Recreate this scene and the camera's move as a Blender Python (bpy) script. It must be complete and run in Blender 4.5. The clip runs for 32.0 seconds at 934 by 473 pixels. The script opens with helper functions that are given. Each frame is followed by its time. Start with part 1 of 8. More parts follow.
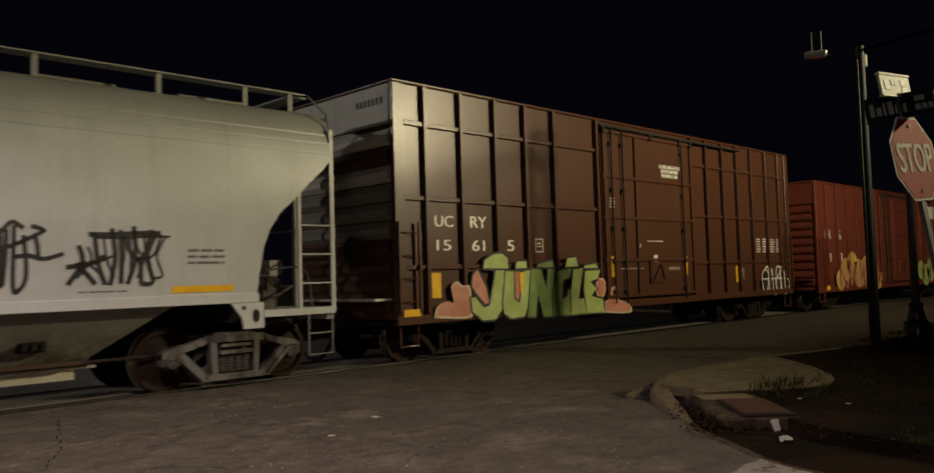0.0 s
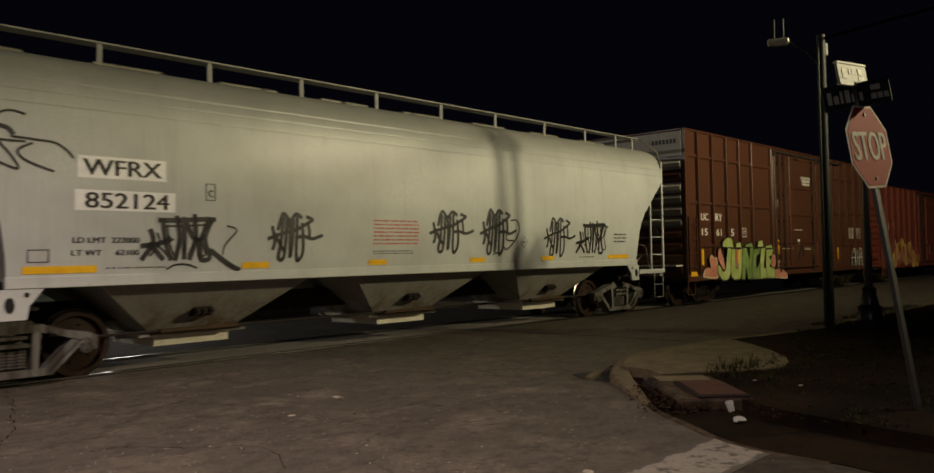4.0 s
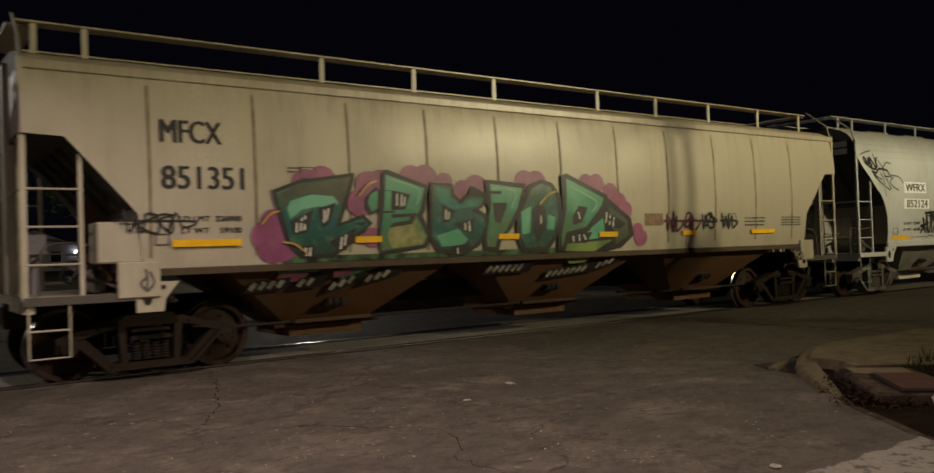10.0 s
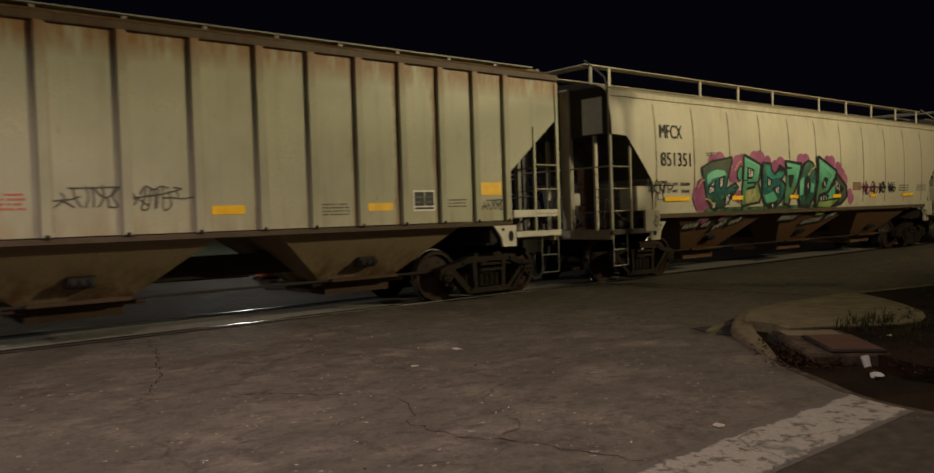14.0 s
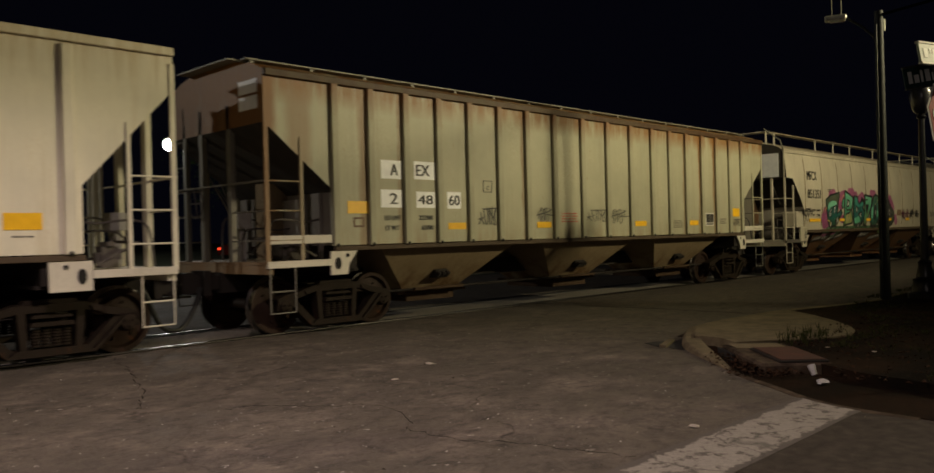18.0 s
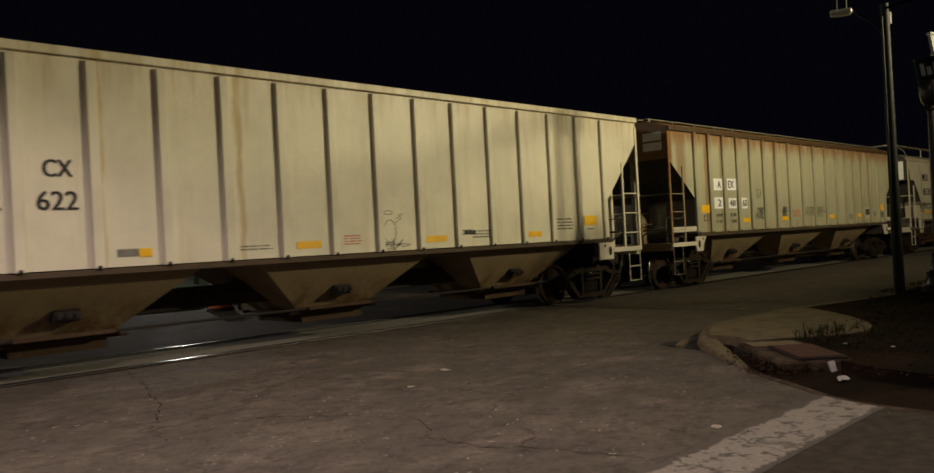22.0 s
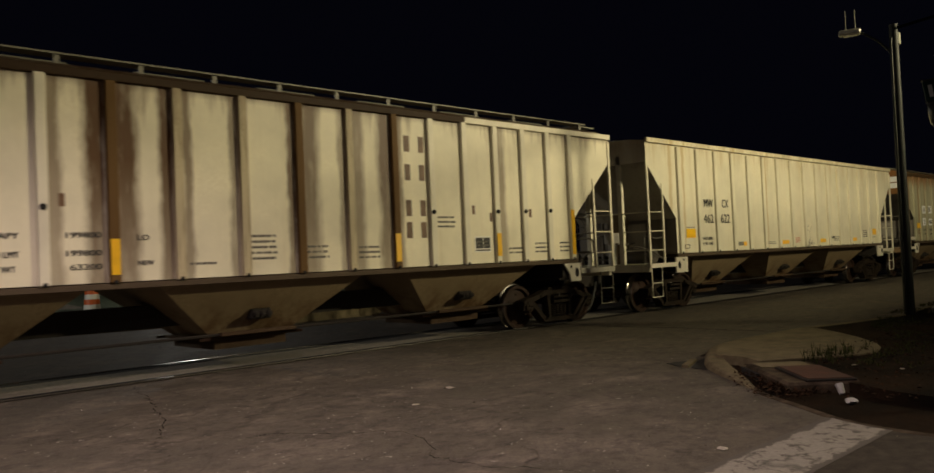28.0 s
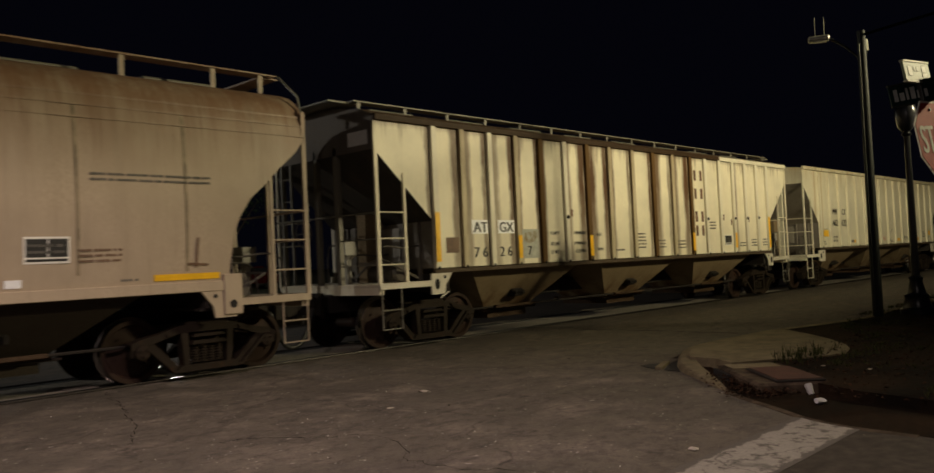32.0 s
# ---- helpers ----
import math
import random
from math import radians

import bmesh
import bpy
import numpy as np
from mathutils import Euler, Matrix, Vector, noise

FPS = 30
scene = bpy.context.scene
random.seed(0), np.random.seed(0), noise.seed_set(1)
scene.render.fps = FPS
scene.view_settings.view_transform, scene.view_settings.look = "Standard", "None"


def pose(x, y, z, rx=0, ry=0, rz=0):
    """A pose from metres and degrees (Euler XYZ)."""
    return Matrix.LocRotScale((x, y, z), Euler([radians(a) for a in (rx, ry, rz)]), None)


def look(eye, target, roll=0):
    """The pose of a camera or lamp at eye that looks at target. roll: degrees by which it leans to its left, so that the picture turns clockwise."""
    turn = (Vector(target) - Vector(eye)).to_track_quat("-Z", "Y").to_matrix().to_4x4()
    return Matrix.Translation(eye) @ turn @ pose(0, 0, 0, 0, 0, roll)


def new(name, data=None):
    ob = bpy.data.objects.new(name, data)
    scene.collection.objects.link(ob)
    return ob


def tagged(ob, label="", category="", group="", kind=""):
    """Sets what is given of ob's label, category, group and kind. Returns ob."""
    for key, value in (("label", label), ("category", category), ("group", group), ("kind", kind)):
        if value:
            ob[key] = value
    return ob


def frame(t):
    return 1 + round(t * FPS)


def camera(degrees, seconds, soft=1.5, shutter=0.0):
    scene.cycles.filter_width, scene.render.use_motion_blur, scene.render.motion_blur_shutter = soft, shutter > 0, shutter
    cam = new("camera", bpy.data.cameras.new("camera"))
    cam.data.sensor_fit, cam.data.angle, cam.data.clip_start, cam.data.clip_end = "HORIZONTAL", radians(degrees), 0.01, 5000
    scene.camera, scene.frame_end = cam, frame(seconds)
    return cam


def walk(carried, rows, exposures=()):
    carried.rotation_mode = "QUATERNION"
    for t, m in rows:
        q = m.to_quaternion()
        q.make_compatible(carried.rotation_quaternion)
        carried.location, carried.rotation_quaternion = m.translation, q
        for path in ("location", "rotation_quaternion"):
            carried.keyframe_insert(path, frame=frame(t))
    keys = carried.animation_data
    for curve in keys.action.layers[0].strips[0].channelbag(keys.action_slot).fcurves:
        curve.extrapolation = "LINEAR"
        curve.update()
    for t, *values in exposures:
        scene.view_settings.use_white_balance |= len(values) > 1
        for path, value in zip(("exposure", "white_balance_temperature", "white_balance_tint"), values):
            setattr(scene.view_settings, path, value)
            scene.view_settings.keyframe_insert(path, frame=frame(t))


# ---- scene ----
# camera and its walk
cam = camera(59.88, 32.0, soft=1.5, shutter=0.5)
PATH = [
    (0, pose(0.000, 0.000, 1.477, 92.87, 1.76, -44.92)),
    (0.5, pose(0.008, -0.016, 1.475, 92.28, 1.84, -45.03)),
    (1, pose(0.012, -0.015, 1.476, 91.90, 1.72, -45.33)),
    (1.5, pose(0.013, -0.024, 1.476, 92.24, 1.59, -45.28)),
    (2, pose(0.020, -0.023, 1.476, 92.60, 1.45, -44.75)),
    (2.5, pose(0.026, -0.023, 1.475, 92.27, 1.37, -44.77)),
    (4.5, pose(0.012, -0.025, 1.477, 91.30, 1.16, -48.21)),
    (5, pose(0.025, -0.011, 1.474, 91.20, 1.19, -48.52)),
    (5.5, pose(0.019, -0.011, 1.470, 91.18, 1.46, -47.66)),
    (6, pose(0.020, -0.004, 1.469, 91.13, 1.68, -47.00)),
    (6.5, pose(0.019, -0.008, 1.469, 91.06, 1.77, -46.86)),
    (7, pose(0.008, -0.023, 1.467, 91.09, 1.77, -45.96)),
    (7.5, pose(0.012, -0.013, 1.463, 91.17, 1.87, -44.98)),
    (8, pose(0.011, -0.005, 1.462, 91.15, 2.09, -44.25)),
    (8.5, pose(0.014, 0.002, 1.459, 90.92, 2.08, -40.92)),
    (9, pose(0.012, 0.001, 1.456, 90.94, 1.98, -36.88)),
    (9.5, pose(0.021, 0.019, 1.455, 91.05, 1.95, -35.50)),
    (10, pose(0.006, 0.011, 1.452, 91.06, 1.94, -35.57)),
    (10.5, pose(0.009, 0.015, 1.451, 90.77, 1.96, -36.62)),
    (11, pose(-0.005, 0.030, 1.451, 90.42, 1.99, -39.75)),
    (11.5, pose(0.002, 0.010, 1.450, 90.17, 1.82, -41.06)),
    (12, pose(0.023, 0.021, 1.448, 90.17, 1.62, -41.19)),
    (12.5, pose(0.013, 0.023, 1.452, 90.60, 1.68, -40.17)),
    (13, pose(-0.019, 0.050, 1.457, 90.46, 1.71, -39.46)),
    (13.5, pose(-0.058, 0.055, 1.457, 89.29, 1.82, -39.19)),
    (14, pose(-0.097, 0.090, 1.458, 88.54, 1.85, -40.17)),
    (14.5, pose(-0.140, 0.098, 1.461, 88.88, 1.46, -40.47)),
    (16.5, pose(-0.544, 0.090, 1.458, 90.65, 1.20, -44.45)),
    (17, pose(-0.663, 0.103, 1.455, 90.74, 1.36, -44.80)),
    (17.5, pose(-0.759, 0.096, 1.453, 89.98, 1.35, -44.99)),
    (18, pose(-0.805, 0.119, 1.452, 89.97, 1.49, -45.47)),
    (18.5, pose(-0.843, 0.140, 1.454, 89.99, 1.84, -45.20)),
    (19, pose(-0.842, 0.178, 1.456, 90.15, 2.10, -43.11)),
    (19.5, pose(-0.838, 0.192, 1.457, 90.22, 2.29, -43.18)),
    (20, pose(-0.833, 0.185, 1.457, 90.14, 2.34, -44.02)),
    (20.5, pose(-0.835, 0.183, 1.455, 90.31, 2.39, -44.03)),
    (21, pose(-0.840, 0.177, 1.453, 90.51, 2.47, -44.03)),
    (21.5, pose(-0.831, 0.183, 1.455, 90.69, 2.73, -44.51)),
    (22, pose(-0.824, 0.193, 1.457, 90.32, 2.99, -45.04)),
    (22.5, pose(-0.817, 0.180, 1.462, 91.34, 3.17, -45.82)),
    (23, pose(-0.811, 0.171, 1.470, 92.08, 3.15, -46.40)),
    (23.5, pose(-0.799, 0.184, 1.473, 91.97, 2.78, -46.44)),
    (24, pose(-0.792, 0.186, 1.467, 91.79, 2.41, -46.19)),
    (24.5, pose(-0.786, 0.181, 1.466, 91.60, 2.26, -45.69)),
    (25, pose(-0.799, 0.185, 1.470, 91.55, 2.33, -45.19)),
    (25.5, pose(-0.801, 0.193, 1.468, 91.48, 2.52, -45.07)),
    (26, pose(-0.795, 0.188, 1.467, 91.39, 2.67, -45.05)),
    (26.5, pose(-0.799, 0.182, 1.469, 91.59, 2.55, -44.14)),
    (28.5, pose(-0.808, 0.178, 1.464, 91.50, 2.52, -44.56)),
    (29, pose(-0.816, 0.177, 1.461, 91.48, 2.51, -44.68)),
    (29.5, pose(-0.785, 0.198, 1.455, 91.55, 2.56, -45.07)),
    (30, pose(-0.787, 0.192, 1.453, 91.79, 2.53, -45.44)),
    (30.5, pose(-0.795, 0.191, 1.455, 91.76, 2.45, -45.74)),
    (31, pose(-0.800, 0.172, 1.456, 91.62, 2.62, -46.16)),
    (31.5, pose(-0.805, 0.164, 1.457, 91.67, 2.69, -46.37)),
    (32, pose(-0.804, 0.146, 1.456, 91.75, 2.70, -46.10)),
]
walk(cam, PATH)

# how far the train has rolled, in metres, at each second
TRAVEL = [(0, 0.000), (1, 2.868), (2, 5.713), (5, 14.222), (6, 17.091), (7, 19.983), (8, 22.852), (9, 25.673), (10, 28.453), (11, 31.214), (12, 33.984), (13, 36.761), (14, 39.530), (17, 47.822), (18, 50.573), (19, 53.313), (20, 56.043), (21, 58.763), (22, 61.472), (23, 64.167), (24, 66.853), (25, 69.568), (26, 72.278), (29, 80.305), (30, 82.958), (31, 85.642), (32, 88.341)]

# night sky, faint and blue
world = bpy.data.worlds.new("night")
scene.world = world
world.use_nodes = True
world.node_tree.nodes["Background"].inputs[0].default_value = (0.20, 0.21, 0.46, 1)
world.node_tree.nodes["Background"].inputs[1].default_value = 0.0055


def lamp(name, at, watts, colour, radius=0.09, aim=None, spread=150):
    data = bpy.data.lights.new(name, "SPOT" if aim else "POINT")
    data.energy, data.color, data.shadow_soft_size = watts, colour, radius
    ob = new(name, data)
    ob.matrix_basis = look(at, aim) if aim else pose(*at)
    if aim:
        data.spot_size, data.spot_blend = radians(spread), 0.6
    return ob


LAMP_EAST = (19.73, -3.82, 7.55)
LAMP_WEST = (1.4, 5.0, 6.2)
FILL_SOUTH = (-8.0, -5.0, 7.0)
LAMP_FAR = (17.0, 37.6, 6.2)
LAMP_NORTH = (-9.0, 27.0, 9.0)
for side in (-1, 1):
    # a twin-headed street light
    lamp("street_light_east", (LAMP_EAST[0] + side * 0.33, LAMP_EAST[1] + side * 0.17, LAMP_EAST[2]), 4450, (1.0, 0.86, 0.52), 0.24)
lamp("street_light_west", LAMP_WEST, 1240, (1.0, 0.78, 0.74), 0.09, (LAMP_WEST[0], LAMP_WEST[1] + 0.01, 0.0), 133)
# unseen fill lamp, added to brighten the stop sign and car ends
lamp("fill_light_south", FILL_SOUTH, 360, (1.0, 0.82, 0.74))
lamp("street_light_far", LAMP_FAR, 260, (1.0, 0.96, 0.88), 0.3)
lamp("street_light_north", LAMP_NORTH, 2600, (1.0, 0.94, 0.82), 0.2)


# ---- materials ----
def nodes_of(name, rough=0.6, metal=0.0):
    m = bpy.data.materials.new(name)
    m.use_nodes = True
    nt = m.node_tree
    b = nt.nodes["Principled BSDF"]
    b.inputs["Roughness"].default_value = rough
    b.inputs["Metallic"].default_value = metal
    return m, nt, b


def node(nt, kind, **values):
    n = nt.nodes.new(kind)
    for k, v in values.items():
        n.inputs[k].default_value = v
    return n


def coords(nt, scale=(1, 1, 1)):
    t = nt.nodes.new("ShaderNodeTexCoord")
    mp = node(nt, "ShaderNodeMapping", Scale=scale)
    nt.links.new(t.outputs["Object"], mp.inputs["Vector"])
    return mp.outputs["Vector"]


def noise_of(nt, scale, detail=5.0, stretch=(1, 1, 1), rough=0.6):
    n = node(nt, "ShaderNodeTexNoise", Scale=scale, Detail=detail, Roughness=rough)
    nt.links.new(coords(nt, stretch), n.inputs["Vector"])
    return n.outputs["Fac"]


def ramp(nt, fac, lo, hi, a=0.0, b=1.0):
    n = node(nt, "ShaderNodeMapRange", **{"From Min": lo, "From Max": hi, "To Min": a, "To Max": b})
    nt.links.new(fac, n.inputs["Value"])
    return n.outputs["Result"]


def mix(nt, fac, a, b):
    n = nt.nodes.new("ShaderNodeMix")
    n.data_type = "RGBA"
    for v, i in ((fac, 0), (a, 6), (b, 7)):
        if isinstance(v, (float, int)):
            n.inputs[i].default_value = v
        elif isinstance(v, tuple):
            n.inputs[i].default_value = (*v, 1)
        else:
            nt.links.new(v, n.inputs[i])
    return n.outputs[2]


def times_(nt, a, b):
    n = nt.nodes.new("ShaderNodeMath")
    n.operation = "MULTIPLY"
    for v, i in ((a, 0), (b, 1)):
        if isinstance(v, (float, int)):
            n.inputs[i].default_value = v
        else:
            nt.links.new(v, n.inputs[i])
    return n.outputs[0]


def bump(nt, b, height, strength=0.3, distance=0.01):
    n = node(nt, "ShaderNodeBump", Strength=strength, Distance=distance)
    nt.links.new(height, n.inputs["Height"])
    nt.links.new(n.outputs["Normal"], b.inputs["Normal"])


def paint(name, base, dirt=(0.12, 0.09, 0.06), rust=(0.16, 0.06, 0.02), grime=0.5, rusty=0.0, rough=0.45, streaks=0.5, metal=0.0, crown=0.0, foot=0.0, band=(0.54, 0.80), crown_z=(2.7, 3.9), gloss=0.4, drip=None, darker_end=0.0, crown_edge=(0.26, 0.58), foot_z=(1.75, 1.35), stains=(), stain=(0.092, 0.038, 0.008)):
    """Old vehicle paint: cloudy fading, dirt running down in streaks, spots of rust, the rust argument's colour mixed
    in towards roof and foot.
    """
    m, nt, b = nodes_of(name, rough, metal)
    b.inputs["Specular IOR Level"].default_value = gloss
    cloud = noise_of(nt, 0.7, 6)
    run = noise_of(nt, 2.6, 8, (1, 1, 0.05), 0.7)
    thin = noise_of(nt, 11, 6, (1, 1, 0.04), 0.7)
    fine = noise_of(nt, 26, 4)
    pale = tuple(min(1, c * 1.08) for c in base)
    dark = tuple(c * 0.84 for c in base)
    col = mix(nt, ramp(nt, cloud, 0.35, 0.65), dark, pale)
    col = mix(nt, times_(nt, ramp(nt, run, *band), streaks), col, dirt)
    col = mix(nt, times_(nt, ramp(nt, thin, 0.56, 0.80), 0.6 * streaks), col, dirt)
    col = mix(nt, times_(nt, times_(nt, ramp(nt, cloud, 0.48, 0.75), ramp(nt, fine, 0.4, 0.7)), grime), col, dirt)
    if rusty:
        spots = noise_of(nt, 7.5, 9, (1, 1, 0.35), 0.75)
        col = mix(nt, times_(nt, ramp(nt, spots, 0.66 - 0.06 * rusty, 0.74 - 0.05 * rusty), 0.85), col, rust)
    if stains:
        # ragged brown runs down the side: (place along the car, half width, strength)
        run_at = nt.nodes.new("ShaderNodeSeparateXYZ")
        nt.links.new(coords(nt), run_at.inputs[0])
        wander = node(nt, "ShaderNodeMath")
        wander.operation = "MULTIPLY_ADD"
        nt.links.new(noise_of(nt, 4.0, 7, (1, 1, 0.35), 0.7), wander.inputs[0])
        wander.inputs[1].default_value = 0.22
        nt.links.new(run_at.outputs["X"], wander.inputs[2])
        breaks = ramp(nt, noise_of(nt, 2.4, 7, (1, 1, 0.22), 0.65), 0.30, 0.46, 0.62, 1.0)
        fade = ramp(nt, run_at.outputs["Z"], 1.4, 2.9, 0.72, 1.0)
        for place, wide, strength in stains:
            off = nt.nodes.new("ShaderNodeMath")
            off.operation = "SUBTRACT"
            nt.links.new(wander.outputs[0], off.inputs[0])
            off.inputs[1].default_value = place + 0.11
            size = nt.nodes.new("ShaderNodeMath")
            size.operation = "ABSOLUTE"
            nt.links.new(off.outputs[0], size.inputs[0])
            film = times_(nt, ramp(nt, size.outputs[0], 0.5 * wide, 1.3 * wide, min(1.0, 0.35 + 0.75 * strength), 0.0), times_(nt, breaks, fade))
            col = mix(nt, film, col, stain)
    # mixes in half the base colour, unevenly, towards the +x end
    if darker_end:
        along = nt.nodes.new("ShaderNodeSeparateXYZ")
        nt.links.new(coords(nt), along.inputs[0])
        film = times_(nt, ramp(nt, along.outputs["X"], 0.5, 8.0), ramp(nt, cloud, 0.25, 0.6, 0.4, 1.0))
        col = mix(nt, times_(nt, film, darker_end), col, tuple(0.5 * c for c in base))
    if drip:
        tint, strength, top, long = drip
        place = nt.nodes.new("ShaderNodeSeparateXYZ")
        nt.links.new(coords(nt), place.inputs[0])
        reach = ramp(nt, noise_of(nt, 5.0, 5, (1, 0.02, 0.012), 0.7), 0.40, 0.72, 0.0, long)
        down = nt.nodes.new("ShaderNodeMath")
        down.operation = "ADD"
        nt.links.new(reach, down.inputs[0])
        nt.links.new(ramp(nt, place.outputs["Z"], top - long, top, 0.0, long), down.inputs[1])
        film = times_(nt, ramp(nt, down.outputs[0], long, long + 0.45 * long, 0.0, strength), ramp(nt, noise_of(nt, 9, 6, (1, 1, 0.2)), 0.30, 0.55))
        col = mix(nt, film, col, tint)
    if crown or foot:
        sep = nt.nodes.new("ShaderNodeSeparateXYZ")
        nt.links.new(coords(nt), sep.inputs[0])
        edge = noise_of(nt, 3.5, 8, (1, 1, 0.15), 0.7)
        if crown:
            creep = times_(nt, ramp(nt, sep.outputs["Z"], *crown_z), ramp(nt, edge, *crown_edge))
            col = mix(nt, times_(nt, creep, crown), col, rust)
        # foot mixes the rust argument's colour in below foot_z, in patches
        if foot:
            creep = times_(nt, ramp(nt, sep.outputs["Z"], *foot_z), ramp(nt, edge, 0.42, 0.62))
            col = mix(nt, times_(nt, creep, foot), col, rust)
    nt.links.new(col, b.inputs["Base Color"])
    nt.links.new(ramp(nt, fine, 0.3, 0.7, rough - 0.02, min(1, rough + 0.08)), b.inputs["Roughness"])
    bump(nt, b, noise_of(nt, 1.1, 2), 0.10, 0.02)
    return m


def plain(name, base, rough=0.6, metal=0.0, vary=0.25, scale=8.0, relief=0.2, gloss=0.5):
    m, nt, b = nodes_of(name, rough, metal)
    b.inputs["Specular IOR Level"].default_value = gloss
    n = noise_of(nt, scale, 6)
    lo, hi = tuple(c * (1 - vary) for c in base), tuple(min(1, c * (1 + vary)) for c in base)
    nt.links.new(mix(nt, ramp(nt, n, 0.3, 0.7), lo, hi), b.inputs["Base Color"])
    bump(nt, b, noise_of(nt, scale * 6, 4), relief, 0.004)
    return m


def glow(name, colour, strength):
    m, nt, b = nodes_of(name)
    b.inputs["Base Color"].default_value = (*colour, 1)
    b.inputs["Emission Color"].default_value = (*colour, 1)
    b.inputs["Emission Strength"].default_value = strength
    return m


def cracks(nt, scale, width, bend=1.6):
    """1 along the edges of large, bent cells, 0 elsewhere."""
    warp = node(nt, "ShaderNodeTexNoise", Scale=0.8, Detail=6.0)
    vec = coords(nt)
    nt.links.new(vec, warp.inputs["Vector"])
    add = nt.nodes.new("ShaderNodeVectorMath")
    add.operation = "MULTIPLY_ADD"
    nt.links.new(warp.outputs["Color"], add.inputs[0])
    add.inputs[1].default_value = (bend, bend, 0)
    nt.links.new(vec, add.inputs[2])
    cells = node(nt, "ShaderNodeTexVoronoi", Scale=scale)
    cells.feature = "DISTANCE_TO_EDGE"
    nt.links.new(add.outputs[0], cells.inputs["Vector"])
    return ramp(nt, cells.outputs["Distance"], 0.0, width, 1.0, 0.0)


def asphalt_material():
    m, nt, b = nodes_of("asphalt", 0.8)
    b.inputs["Specular IOR Level"].default_value = 0.2
    big, mid, blot, grit = noise_of(nt, 0.22, 5), noise_of(nt, 1.3, 9, rough=0.7), noise_of(nt, 5.5, 8, rough=0.75), noise_of(nt, 70, 3)
    col = mix(nt, ramp(nt, big, 0.3, 0.7), (0.080, 0.069, 0.055), (0.127, 0.107, 0.083))
    col = mix(nt, times_(nt, ramp(nt, mid, 0.48, 0.66), 0.9), col, (0.192, 0.160, 0.127))
    col = mix(nt, times_(nt, ramp(nt, noise_of(nt, 2.6, 9, (1, 1.6, 1), 0.75), 0.50, 0.64), 0.6), col, (0.045, 0.038, 0.034))
    col = mix(nt, times_(nt, ramp(nt, blot, 0.50, 0.68), 0.7), col, (0.030, 0.026, 0.024))
    col = mix(nt, times_(nt, ramp(nt, grit, 0.52, 0.74), 0.6), col, (0.15, 0.135, 0.125))
    chips = noise_of(nt, 27, 6, rough=0.8)
    col = mix(nt, times_(nt, ramp(nt, chips, 0.50, 0.66), 0.55), col, (0.040, 0.034, 0.031))
    col = mix(nt, ramp(nt, noise_of(nt, 16, 2), 0.70, 0.73), col, (0.30, 0.28, 0.25))
    wide = times_(nt, cracks(nt, 0.30, 0.010), ramp(nt, mid, 0.38, 0.55))
    thin = times_(nt, cracks(nt, 1.25, 0.016, 1.0), ramp(nt, big, 0.50, 0.62))
    col = mix(nt, times_(nt, wide, 0.42), col, (0.012, 0.011, 0.010))
    col = mix(nt, times_(nt, thin, 0.25), col, (0.014, 0.012, 0.011))
    nt.links.new(col, b.inputs["Base Color"])
    nt.links.new(ramp(nt, mid, 0.3, 0.7, 0.60, 0.9), b.inputs["Roughness"])
    bump(nt, b, chips, 0.5, 0.010)
    return m


def line_material():
    m, nt, b = nodes_of("worn_white_line", 0.75)
    worn, fine = noise_of(nt, 7.0, 8, rough=0.7), noise_of(nt, 40, 4)
    col = mix(nt, ramp(nt, fine, 0.3, 0.7), (0.21, 0.192, 0.165), (0.30, 0.273, 0.232))
    col = mix(nt, ramp(nt, worn, 0.53, 0.60), col, (0.085, 0.072, 0.062))
    place = nt.nodes.new("ShaderNodeSeparateXYZ")
    nt.links.new(coords(nt), place.inputs[0])
    for lo, hi in ((2.52, 2.41), (2.90, 3.03)):
        bare = nt.nodes.new("ShaderNodeMath")
        bare.operation = "ADD"
        nt.links.new(ramp(nt, place.outputs["Y"], lo, hi, 0.0, 0.45), bare.inputs[0])
        nt.links.new(noise_of(nt, 4.5, 9, rough=0.75), bare.inputs[1])
        col = mix(nt, ramp(nt, bare.outputs[0], 0.66, 0.72), col, (0.085, 0.072, 0.062))
    col = mix(nt, times_(nt, times_(nt, cracks(nt, 1.1, 0.016, 1.8), ramp(nt, fine, 0.35, 0.6, 0.5, 1.0)), 0.85), col, (0.035, 0.03, 0.025))
    nt.links.new(col, b.inputs["Base Color"])
    bump(nt, b, fine, 0.4, 0.006)
    return m


ASPHALT = asphalt_material()
CONCRETE = plain("kerb_concrete", (0.152, 0.124, 0.076), 0.9, vary=0.32, scale=5, relief=0.8, gloss=0.15)
BALLAST = plain("track_strip", (0.21, 0.185, 0.15), 0.9, vary=0.35, scale=14, relief=0.8)


def soil_material():
    """Bare earth: near-black and reddish patches, with fine crumbs."""
    m, nt, b = nodes_of("bare_soil", 0.95)
    b.inputs["Specular IOR Level"].default_value = 0.05
    large, crumbs = noise_of(nt, 0.55, 6, rough=0.65), noise_of(nt, 14, 8, rough=0.8)
    col = mix(nt, ramp(nt, large, 0.40, 0.62), (0.0065, 0.0048, 0.0032), (0.027, 0.015, 0.008))
    col = mix(nt, times_(nt, ramp(nt, crumbs, 0.46, 0.70), 0.75), col, (0.006, 0.005, 0.004))
    nt.links.new(col, b.inputs["Base Color"])
    bump(nt, b, crumbs, 0.9, 0.02)
    return m


